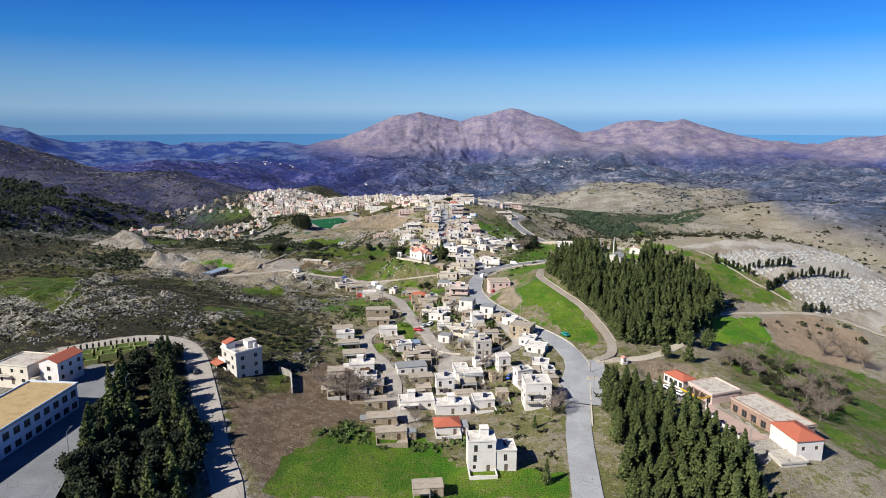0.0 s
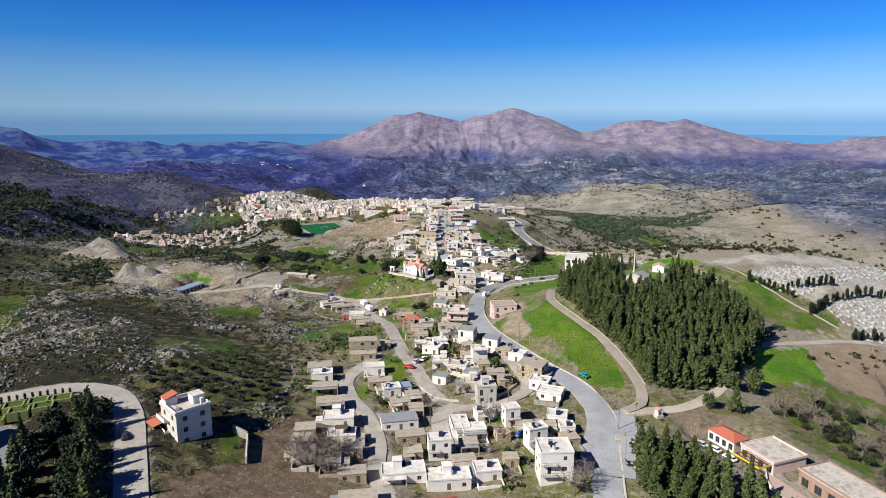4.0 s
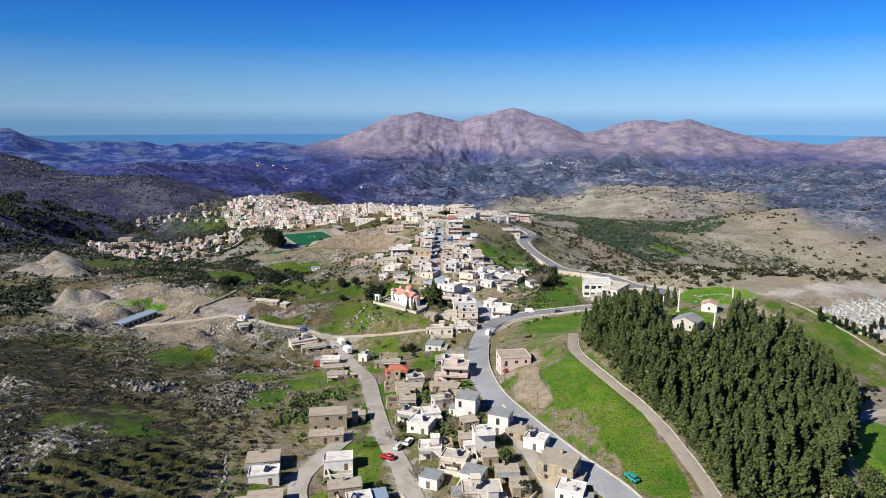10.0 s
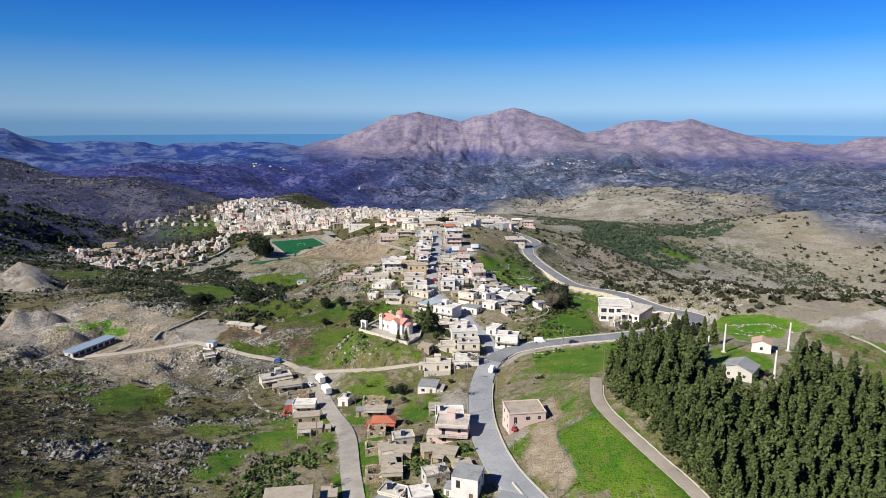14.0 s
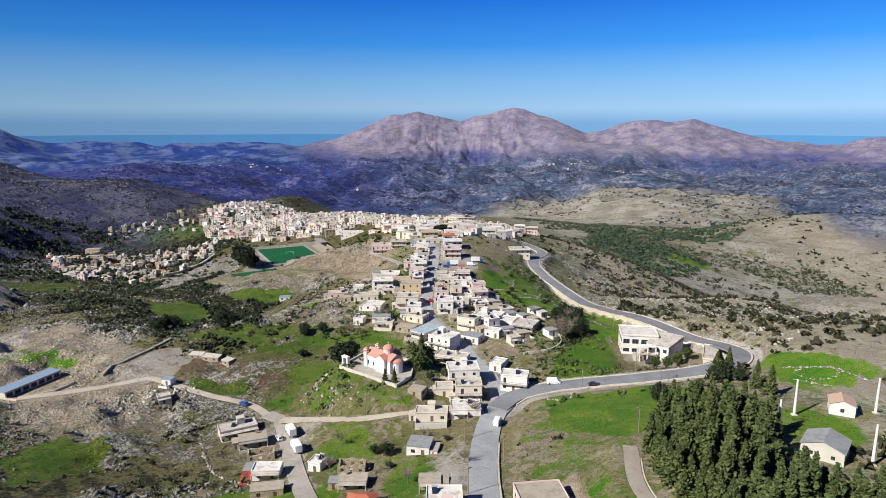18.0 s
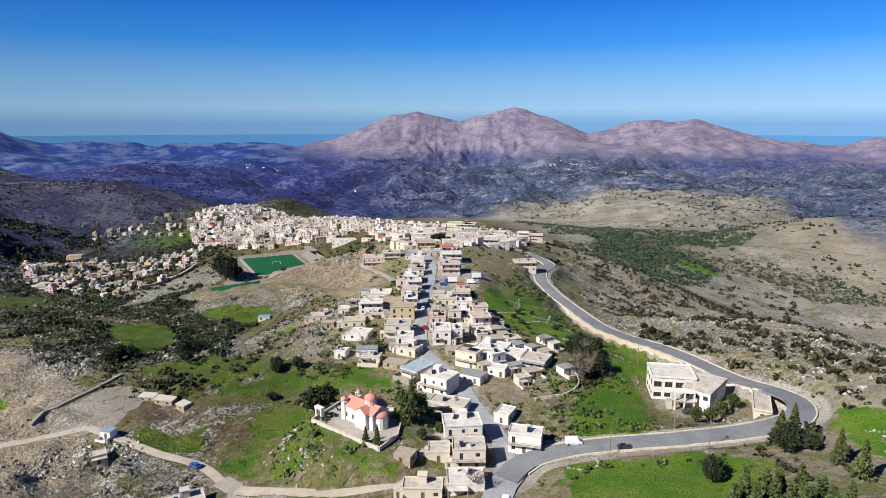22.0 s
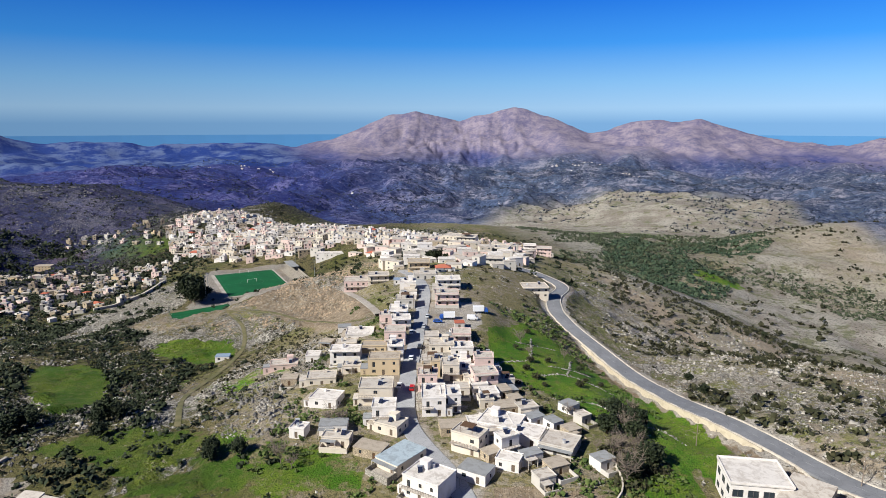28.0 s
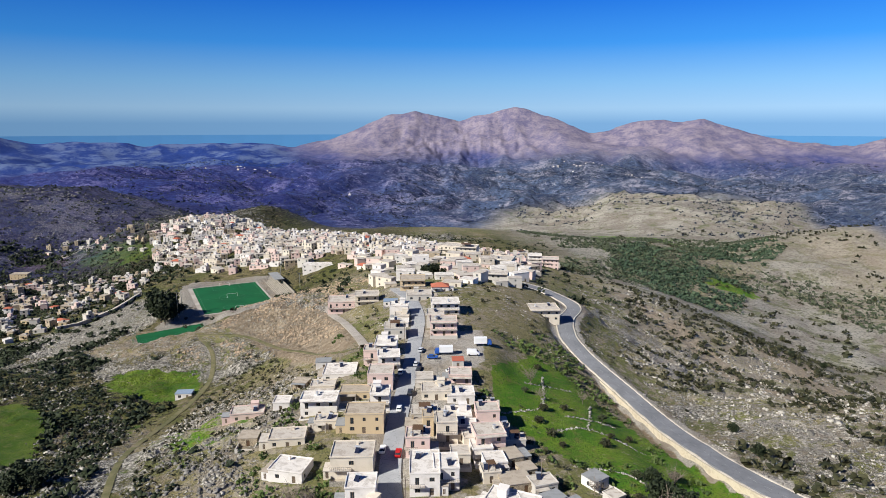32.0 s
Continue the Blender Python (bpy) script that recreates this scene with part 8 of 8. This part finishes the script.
def utility_pole(x, y, turn):
    root = empty("utility_pole", x, y, ground(x, y), turn, "weathered wooden power pole with a cross arm", "pole", "power poles")
    part("pole", unit("power pole", tube(0, 0, -1, 8.2, 0.14, 0.09, 8), POLE_WOOD), POLE_WOOD, root)
    part("cross_arm", unit("cross arm", box(-0.9, -0.06, 7.4, 0.9, 0.06, 7.55), POLE_WOOD), POLE_WOOD, root)
    for k in (-0.8, 0, 0.8):
        part("insulator", unit("insulator", tube(0, 0, 7.55, 7.75, 0.06, 0.04, 6), WHITE), WHITE, root, at=(k, 0, 0))


for x, y in ((-11, 230), (14.5, 242), (22, 293), (-46, 336), (3, 276), (13.5, 318), (-52, 409), (0, 380), (-34, 403), (47, 361), (41, 411), (101, 462), (68, 410), (70, 491), (63, 424), (111, 428), (20, 508), (-14.5, 497), (-25, 603), (46.5, 224), (70, 224), (52, 226), (1, 345), (11, 365)):
    utility_pole(x, y, (x * 37) % 90)
for x, y in ((86, 179), (86, 155), (-95, 136), (33, 268), (25, 281), (44, 205), (-99, 170)):
    lamp = empty("street_lamp", x, y, ground(x, y), 90, "tall grey metal street lamp with an arm", "street lamp", "street lamps")
    part("pole", unit("lamp pole", tube(0, 0, -1, 8, 0.1, 0.06, 8), METAL), METAL, lamp)
    part("arm", unit("lamp arm", rod((0, 0, 7.9), (1.6, 0, 8.4), 0.045), METAL), METAL, lamp)
    part("head", unit("lamp head", box(1.5, -0.15, 8.33, 2.3, 0.15, 8.48), METAL), METAL, lamp)

# ---- kerbs, verges and field walls ----
for (_, line, nrm, zs), width, first, last, sides in ((tracks[0], 8.0, 0.30, 0.92, (-1,)), (tracks[1], 7.6, 0.02, 0.99, (-1, 1))):
    a, b = int(len(line) * first), int(len(line) * last)
    for s in sides:
        edge = line[a:b:2] + nrm[a:b:2] * s * (width / 2 + 0.35)
        low_wall([tuple(e) for e in edge], 0.5, 0.55, KERB, "pale concrete kerb wall along the road", name="kerb", category="kerb")
line, nrm, zs = tracks[1][1], tracks[1][2], tracks[1][3]
dashes = empty("lane_marking", 0, 0, 0, 0, "worn white centre line on the dark road", "road marking")
tagged(dashes, kind="structure")
for k in range(6, len(line) - 8, 2):
    p, q, n = line[k], line[k + 1], nrm[k] * 0.05
    z = zs[k] + 0.125
    part("dash", ([(*(p - n), z), (*(p + n), z), (*(q + n), zs[k + 1] + 0.125), (*(q - n), zs[k + 1] + 0.125)], [(3, 2, 1, 0)]), WORN_PAINT, dashes)
_, line, nrm, _ = tracks[7]
low_wall([tuple(p) for p in (line - nrm * 2.2)[6:-2:3]], 0.3, 0.22, KERB, "thin pale kerb along the forest path", name="kerb", category="kerb", sink=0.6)
row_rng = np.random.default_rng(8)
rows = [spline(pts, 0.4) for pts in ([(26, 540), (40, 548), (56, 540)], [(40, 548), (46, 575)], [(48, 500), (60, 498), (66, 488)], [(30, 520), (44, 518), (52, 505)], [(-62, 365), (-75, 372), (-90, 395)], [(-128, 512), (-110, 510), (-85, 500)], [(-165, 540), (-178, 548), (-200, 560)], [(-244, 384), (-215, 330), (-190, 280)], [(-66, 270), (-60, 250), (-62, 232)], [(12, 548), (26, 560), (30, 590)], [(106, 404), (118, 398), (124, 386)], [(104, 392), (112, 386)], [(34, 556), (52, 560)], [(22, 578), (40, 584)])]
for cx, cy, reach in ((112.5, 396, 6.0), (33, 409, 4.5)):
    rows.append(np.array([(cx + reach * math.cos(k / 40 * 2 * math.pi), cy + reach * 0.9 * math.sin(k / 40 * 2 * math.pi)) for k in range(40)]))
line_x, line_y = (np.concatenate([r[:, c] for r in rows]) + row_rng.normal(size=sum(len(r) for r in rows)) * 0.25 for c in (0, 1))
boulders("field_walls", (line_x, line_y, row_rng), 0.25, 0.6, ROCK, "tumbled dry stone field walls of grey rubble", 1.5)
wall_v, wall_f = [], []
for k, (p, n, top) in enumerate(zip(wall_line, tracks[1][2][wall_pick], wall_top)):
    for q, z in ((p - n * 0.25, top - 5), (p - n * 0.25, top + 0.25), (p + n * 0.25, top + 0.25), (p + n * 0.45, top - 5)):
        wall_v.append((q[0], q[1], z))
    if k:
        wall_f += [(4 * k - 4 + c, 4 * k + c, 4 * k + (c + 1) % 4, 4 * k - 4 + (c + 1) % 4) for c in range(4)]
wall_f += [(0, 1, 2, 3), tuple(len(wall_v) - 4 + c for c in (3, 2, 1, 0))]
tagged(mesh_from("wall", wall_v, wall_f, flat_roof("earthy retaining wall", (0.52, 0.45, 0.34), (0.38, 0.32, 0.24))), "pale earth-coloured retaining wall below the road", "wall", kind="structure")
low_wall([(12, 300), (18, 285), (27, 262)], 0.4, 1.2, KERB, "pale retaining wall between lane and road", sink=2)
low_wall([(2, 246), (12, 248), (18, 255)], 0.35, 1.0, KERB, "concrete garden wall along the loop lane")
low_wall([(-16, 256), (-10, 248), (-2, 245.5)], 0.35, 0.7, KERB, "pale kerb wall round the garden island")
low_wall([(-153, 446), (-152, 463), (-145, 481), (-143, 488)], 1.2, 0.9, FIELDSTONE, "thick dry stone wall beside the gravel lot")
low_wall([(-37, 266), (-30, 250), (-22, 237)], 0.35, 0.9, KERB, "grey garden wall along the lane")


# ---- houses that close the rows along the village street ----
srng = random.Random(19)
TAKEN += [(-4, 584, 16), (-3, 596, 16), (-2, 610, 16), (24, 590, 18), (30, 570, 18), (40, 545, 18)]
street_line = tracks[2][1]
street_normal = tracks[2][2]
for reach, low, high in ((4.1, 500, 650), (-4.1, 500, 650), (-14.5, 505, 600), (-24.0, 505, 545)):
    for k in range(0, len(street_line), 3):
        w, d = srng.uniform(6.0, 9.0), srng.uniform(6.0, 8.5)
        p = street_line[k] + street_normal[k] * (reach + math.copysign(w / 2, reach)) + np.array([0.0, srng.uniform(-0.6, 0.6)])
        if not low < p[1] < high or any(math.hypot(p[0] - a, p[1] - b) < r * 0.72 + 3.4 for a, b, r in TAKEN):
            continue
        if not clear_of_roads(p[:1], p[1:2], 3.4 + w / 2)[0]:
            continue
        house(float(p[0]), float(p[1]), w, d, srng.choice((1, 2, 2) if reach == 4.1 else (1, 1, 2, 2)), srng.choice((2, 4, 6, 8)) - (25 if p[1] < 500 else 0), srng.choice(("white", "cream", "white", "grey", "grey", "stone", "white", "cream", "pink")))


# ---- small houses, sheds and ruins that fill the plots between ----
FILL = [([(-55, 205), (-50, 262), (-40, 300), (-20, 330), (0, 335), (2, 300), (18, 278), (30, 250), (32, 215), (10, 195), (-30, 195)], 34, ("stone", "stone", "stone", "white", "stone", "grey", "greyroof", "ruin"), 300),
        ([(-67, 496), (-33, 476), (-20, 486), (-26, 525), (-30, 581), (-60, 600), (-70, 538)], 3, ("white", "cream", "stone", "grey", "greyroof", "stone"), 301),
        ([(-15, 492), (-15, 560), (4, 562), (14, 543), (19, 520), (38, 512), (40, 468), (26, 466), (9, 468), (1, 464)], 16, ("white", "cream", "grey", "stone", "greyroof", "stone", "white"), 302)]
for outline, most, styles, seed in FILL:
    done = 0
    for x, y in scatter(outline, 400, 2.0, seed):
        w, d = srng.uniform(4.0, 6.5), srng.uniform(3.8, 5.2)
        if done >= most or any(math.hypot(x - a, y - b) < r * 0.72 + max(w, d) * 0.45 for a, b, r in TAKEN) or not clear_of_roads(np.array([x]), np.array([y]), 3.8 + max(w, d) * 0.5)[0]:
            continue
        near = np.argmin(np.hypot(*(street_line - (x, y)).T)) if y > 400 else 0
        turn = math.degrees(math.atan2(*(-street_normal[near])[::-1])) if y > 400 else 11
        style = srng.choice(styles)
        house(x, y, w, d, 1 if style in ("stone", "greyroof") or srng.random() < 0.6 else 2, (turn + 90) % 180 - 90 + srng.uniform(-12, 12), style)
        done += 1


for x, y in scatter(FILL[0][0], 120, 4.0, 310) + scatter([(-58, 300), (-48, 390), (0, 395), (0, 335), (-30, 330)], 20, 6.0, 311) + scatter(FILL[2][0], 26, 5.0, 312):
    if all(math.hypot(x - a, y - b) > r + 0.6 for a, b, r in TAKEN) and clear_of_roads(np.array([x]), np.array([y]), 5.0)[0]:
        tree(trng.choice(("bare_tree", "bare_tree", "olive_tree", "shrub")), x, y, trng.uniform(0.55, 0.95), group="garden trees and shrubs")


# ---- the old town on the far hill ----
TOWN = [(-420, 1170), (-410, 1250), (-330, 1265), (-250, 1200), (-160, 1115), (-93, 1125), (31, 1055), (95, 965), (62, 890), (15, 810), (-35, 800), (-70, 800), (-100, 850), (-131, 868), (-174, 878), (-225, 892), (-300, 985), (-358, 1060)]
NEAR_TOWN = [(-52, 705), (-10, 690), (25, 700), (45, 760), (60, 880), (15, 812), (-35, 802), (-70, 802), (-110, 888), (-100, 830), (-62, 780)]
QUARTER = [(-526, 955), (-548, 1041), (-506, 1069), (-396, 1026), (-343, 1036), (-270, 883), (-262, 800), (-278, 751), (-298, 717), (-340, 734), (-406, 797)]
SLOPE = [(-600, 1190), (-577, 1237), (-426, 1216), (-379, 1109), (-463, 1149)]
crng = random.Random(77)
town, far_count = Heap(), 0
town_sites = [(*p, 0) for p in scatter(TOWN, 900, 7.8, 8)] + [(*p, 0) for p in scatter(NEAR_TOWN, 75, 10.0, 18)] + [(*p, 1) for p in scatter(QUARTER, 165, 9.5, 9)] + [(*p, 1) for p in scatter(SLOPE, 30, 14.0, 28)]
town_sites = [p for p in town_sites if clear_of_roads(np.array(p[:1]), np.array(p[1:2]), 7.0)[0] and all(math.hypot(p[0] - a, p[1] - b) > r + 3 for a, b, r in TAKEN)]
town_sites.sort(key=lambda p: p[0] ** 2 + (p[1] - 356) ** 2)
for x, y, low in town_sites:
    w, d, n = crng.uniform(5.0, 11.5), crng.uniform(4.8, 8.2), crng.choice((1, 1, 1, 2) if low else (1, 1, 1, 2, 2, 2))
    if low:
        w, d = w * 0.85, d * 0.85
    style = crng.choice(("grey", "stone", "pink", "stone", "ochre", "grey", "white", "tiled" if crng.random() < 0.3 else "stone", "pink") if low else ("white", "cream", "pink", "stone", "grey", "grey", "pink", "cream", "tiled" if crng.random() < 0.2 else "white"))
    turn = crng.choice((-30, -20, -8, 5, 15, 25)) + crng.uniform(-4, 4)
    if far_count < 80:
        far_count += 1
        house(x, y, w, d, n, turn, style, far=True)
    else:
        town.house(x, y, w, d, n, turn, STYLES[style][0], STYLES[style][1], crng)
town.done("town_houses", "dense far town of pale flat-roofed houses on the hill", "houses")


# ---- small villages far off in the valley ----
hamlets = Heap()
for cx, cy, count, reach in ((-460, 2474, 7, 40), (783, 3230, 14, 70), (1321, 2600, 18, 70), (557, 3580, 12, 80), (980, 2250, 6, 70), (-900, 3000, 8, 80)):
    for _ in range(count):
        x, y = cx + crng.gauss(0, reach), cy + crng.gauss(0, reach * 0.6)
        hamlets.house(x, y, crng.uniform(6, 10), crng.uniform(6, 8), crng.choice((1, 1, 2)), crng.uniform(-25, 25), crng.choice((GREY, CREAM, WHITE)), crng.choice((ROOF_EARTH, ROOF_PALE)), crng)
hamlets.done("hamlets", "scattered white hamlets far off in the hazy valley", "houses")


# Leaf colour of the far valley, made bluer to stand in for haze.
HAZED_FAR_LEAF = leaves("far woods tinted with blue haze", (0.012, 0.020, 0.040), (0.030, 0.040, 0.055))
GARDEN_LEAF = leaves("garden greenery", (0.035, 0.065, 0.014), (0.10, 0.13, 0.035))
DARK_ROCK = plain("dark weathered limestone", (0.27, 0.255, 0.24), 0.95, 0, 0.8, 0.5)
HILL_ROCK = plain("lichened grey rock", (0.27, 0.26, 0.25), 0.95, 0, 0.6, 0.3)
SOILROCK = plain("brown broken rock", (0.44, 0.335, 0.235), 0.95, 0, 0.4, 0.4)
# ---- scrub, boulders and trees on the open hill ----
boulders("boulders", clustered(wild_places(101, 640, -330, -55, 215, 640, 36, 0.15), 22, 2.9), 0.15, 1.0, DARK_ROCK, "dark grey limestone boulders strewn over the pasture")
boulders("boulders", clustered((np.array([-118.0, -112, -106, -112, -88, -80, -100]), np.array([320.0, 326, 318, 314, 326, 330, 354]), np.random.default_rng(128)), 70, 3.4), 0.2, 1.3, DARK_ROCK, "grey broken outcrop in the pasture")
boulders("boulders", clustered(wild_places(102, 950, 78, 330, 430, 820, 45, -0.05, ("grass",)), 10, 2.6), 0.2, 1.3, ROCK, "grey limestone boulders on the eastern slope")
boulders("boulders", clustered(wild_places(113, 150, -112, -58, 480, 600, 26, -0.2), 12, 1.8), 0.2, 0.9, ROCK, "rock outcrops beside the village")
boulders("boulders", clustered(wild_places(114, 420, -240, -165, 440, 532, 30, -0.2), 12, 2.0), 0.15, 0.8, ROCK, "broken rock on the western knoll")
boulders("boulders", clustered(wild_places(115, 360, -146, -58, 640, 762, 30, -0.3, ()), 12, 2.2), 0.2, 1.0, SOILROCK, "brown broken rock on the knoll by the pitch")
boulders("boulders", clustered(wild_places(103, 330, -110, 70, 400, 700, 30, 0.1), 8, 1.3), 0.15, 0.6, ROCK, "loose stones among the village plots")
qx, qy, qrng = wild_places(129, 900, -246, -126, 398, 580, 26, -0.1, ("gravel",))
on_quarry = inside(QUARRY, qx, qy)
boulders("boulders", clustered((qx[on_quarry], qy[on_quarry], qrng), 12, 2.6), 0.12, 0.6, ROCK, "pale broken rubble over the old quarry")
bx, by, brng = wild_places(130, 200, -290, -195, 680, 860, 26, -0.1, ())
on_slope = inside(BARE_SLOPE, bx, by)
boulders("boulders", clustered((bx[on_slope], by[on_slope], brng), 12, 2.6), 0.3, 1.2, ROCK, "grey rock ridge beside the football ground")
bushes("scrub", wild_places(104, 9500, -330, -55, 215, 640, 35, -0.2), 0.3, 1.2, 6, SCRUB_LEAF, "low dark scrub between the boulders")
bushes("scrub", wild_places(105, 2700, 75, 420, 300, 900, 40, 0.05, ("grass", "gravel")), 0.7, 2.8, 9, SCRUB_LEAF, "dark green bushes on the eastern slope")
bushes("scrub", wild_places(106, 4600, 90, 540, 1020, 1720, 170, 0.06, ()), 1.6, 3.8, 6, OLIVE_LEAF, "olive groves in the eastern valley", 0.8)
GROVE = [(165, 1070), (205, 1240), (290, 1420), (400, 1500), (500, 1450), (531, 1389), (412, 1235), (379, 1180), (300, 1040), (240, 987)]
# Grove green with a little haze blue mixed into the leaves.
HAZED_GROVE_LEAF = leaves("grove leaves tinted with blue haze", (0.022, 0.044, 0.026), (0.070, 0.105, 0.058))
gx, gy, grng = wild_places(127, 3900, 160, 535, 985, 1505, 60, -0.1, ("grass",))
within = inside(GROVE, gx, gy)
bushes("scrub", (gx[within], gy[within], grng), 2.0, 4.6, 7, HAZED_GROVE_LEAF, "dense green olive grove in the side valley", 0.8)
bushes("scrub", wild_places(122, 520, 300, 900, 900, 1700, 90, -0.05, ()), 1.8, 5.2, 9, SCRUB_LEAF, "scattered dark bushes on the tan slope", 0.8)
bushes("scrub", wild_places(123, 3200, -900, -530, 820, 1190, 70, -0.25, ()), 2.4, 5.5, 6, DARK_LEAF, "dark trees on the lower western slope", 0.9)
bushes("scrub", wild_places(124, 420, -600, -370, 1060, 1240, 40, -0.2, ()), 1.2, 3.0, 8, OLIVE_LEAF, "olive trees on the green slope below the town", 0.9)
bushes("scrub", wild_places(126, 1500, -310, -105, 440, 720, 34, 0.12), 1.0, 2.8, 8, DARK_LEAF, "black green thickets between the meadows", 0.8)
rx, ry, rrng = wild_places(132, 420, -316, -112, 490, 735, 30, -0.1, ("grass",))
in_dark = inside(DARK_PASTURE, rx, ry)
boulders("boulders", clustered((rx[in_dark], ry[in_dark], rrng), 12, 3.0), 0.25, 1.1, ROCK, "pale grey stones among the black scrub")
boulders("boulders", clustered(wild_places(133, 520, 76, 210, 430, 620, 30, -0.25, ("grass",)), 12, 3.2), 0.15, 0.8, ROCK, "small pale stones on the slope above the road")
dx, dy, drng = wild_places(131, 5200, -316, -112, 490, 735, 22, -0.12, ("grass",))
in_dark = inside(DARK_PASTURE, dx, dy)
bushes("scrub", (dx[in_dark], dy[in_dark], drng), 0.5, 1.7, 7, DARK_LEAF, "low black green scrub over the rough pasture", 0.8)
bushes("scrub", wild_places(107, 9000, -1100, -280, 420, 1600, 120, -0.15), 1.0, 3.4, 4, DARK_LEAF, "dark maquis on the western hillside", 0.8)
bushes("scrub", wild_places(108, 900, -110, 70, 130, 720, 25, 0.12), 0.5, 1.6, 8, SCRUB_LEAF, "weeds and garden shrubs among the houses")
bushes("scrub", wild_places(109, 14000, -1700, 2000, 1650, 3700, 300, -0.12, ()), 3.0, 6.5, 3, HAZED_FAR_LEAF, "woods and olive groves in the far valley", 0.6)
bushes("scrub", wild_places(110, 1200, -60, 12, 170, 330, 18, 0.0, ("gravel", "soil")), 0.5, 1.5, 9, GARDEN_LEAF, "green garden bushes and weeds between the houses")
bushes("scrub", wild_places(111, 1300, -60, 60, 400, 640, 18, 0.05, ("gravel",)), 0.5, 1.6, 9, GARDEN_LEAF, "garden greenery along the village street")
bushes("scrub", wild_places(112, 2300, -560, 110, 720, 1260, 40, -0.2, ("soil",)), 1.0, 3.0, 8, DARK_LEAF, "dark trees between the town houses")
bushes("scrub", wild_places(116, 1900, -540, -260, 720, 1080, 40, -0.3, ("soil",)), 1.2, 3.4, 8, DARK_LEAF, "dark trees among the houses of the lower quarter")
bushes("scrub", wild_places(117, 160, 40, 56, 462, 512, 14, -0.1, ()), 0.6, 1.8, 9, SCRUB_LEAF, "brambles below the last houses")
bushes("scrub", wild_places(118, 90, -150, -52, 468, 530, 20, 0.0, ()), 0.6, 2.0, 9, DARK_LEAF, "dark bushes along the meadow edges")
bushes("scrub", wild_places(119, 130, 10, 66, 500, 604, 14, 0.1, ("gravel",)), 0.4, 1.4, 9, GARDEN_LEAF, "shrubs along the terrace edges of the green field")
crag_rng = np.random.default_rng(120)
crag_x, crag_y = (np.concatenate([c + crag_rng.normal(size=n) * reach for c, reach, n in zip(spots, (4.6, 2.6, 3.0, 3.6, 4.2), (150, 60, 70, 110, 110))]) for spots in ((-121, -56, -47, -113, -134), (428, 425, 415, 433, 421)))
boulders("boulders", (crag_x, crag_y, crag_rng), 0.25, 1.0, ROCK, "pale limestone crags beside the dirt track and below the church", 1.8)
boulders("boulders", clustered(wild_places(121, 1500, -1150, -280, 430, 1500, 90, -0.05), 7, 6.0), 0.5, 2.6, HILL_ROCK, "grey rocks on the dark western hillside")
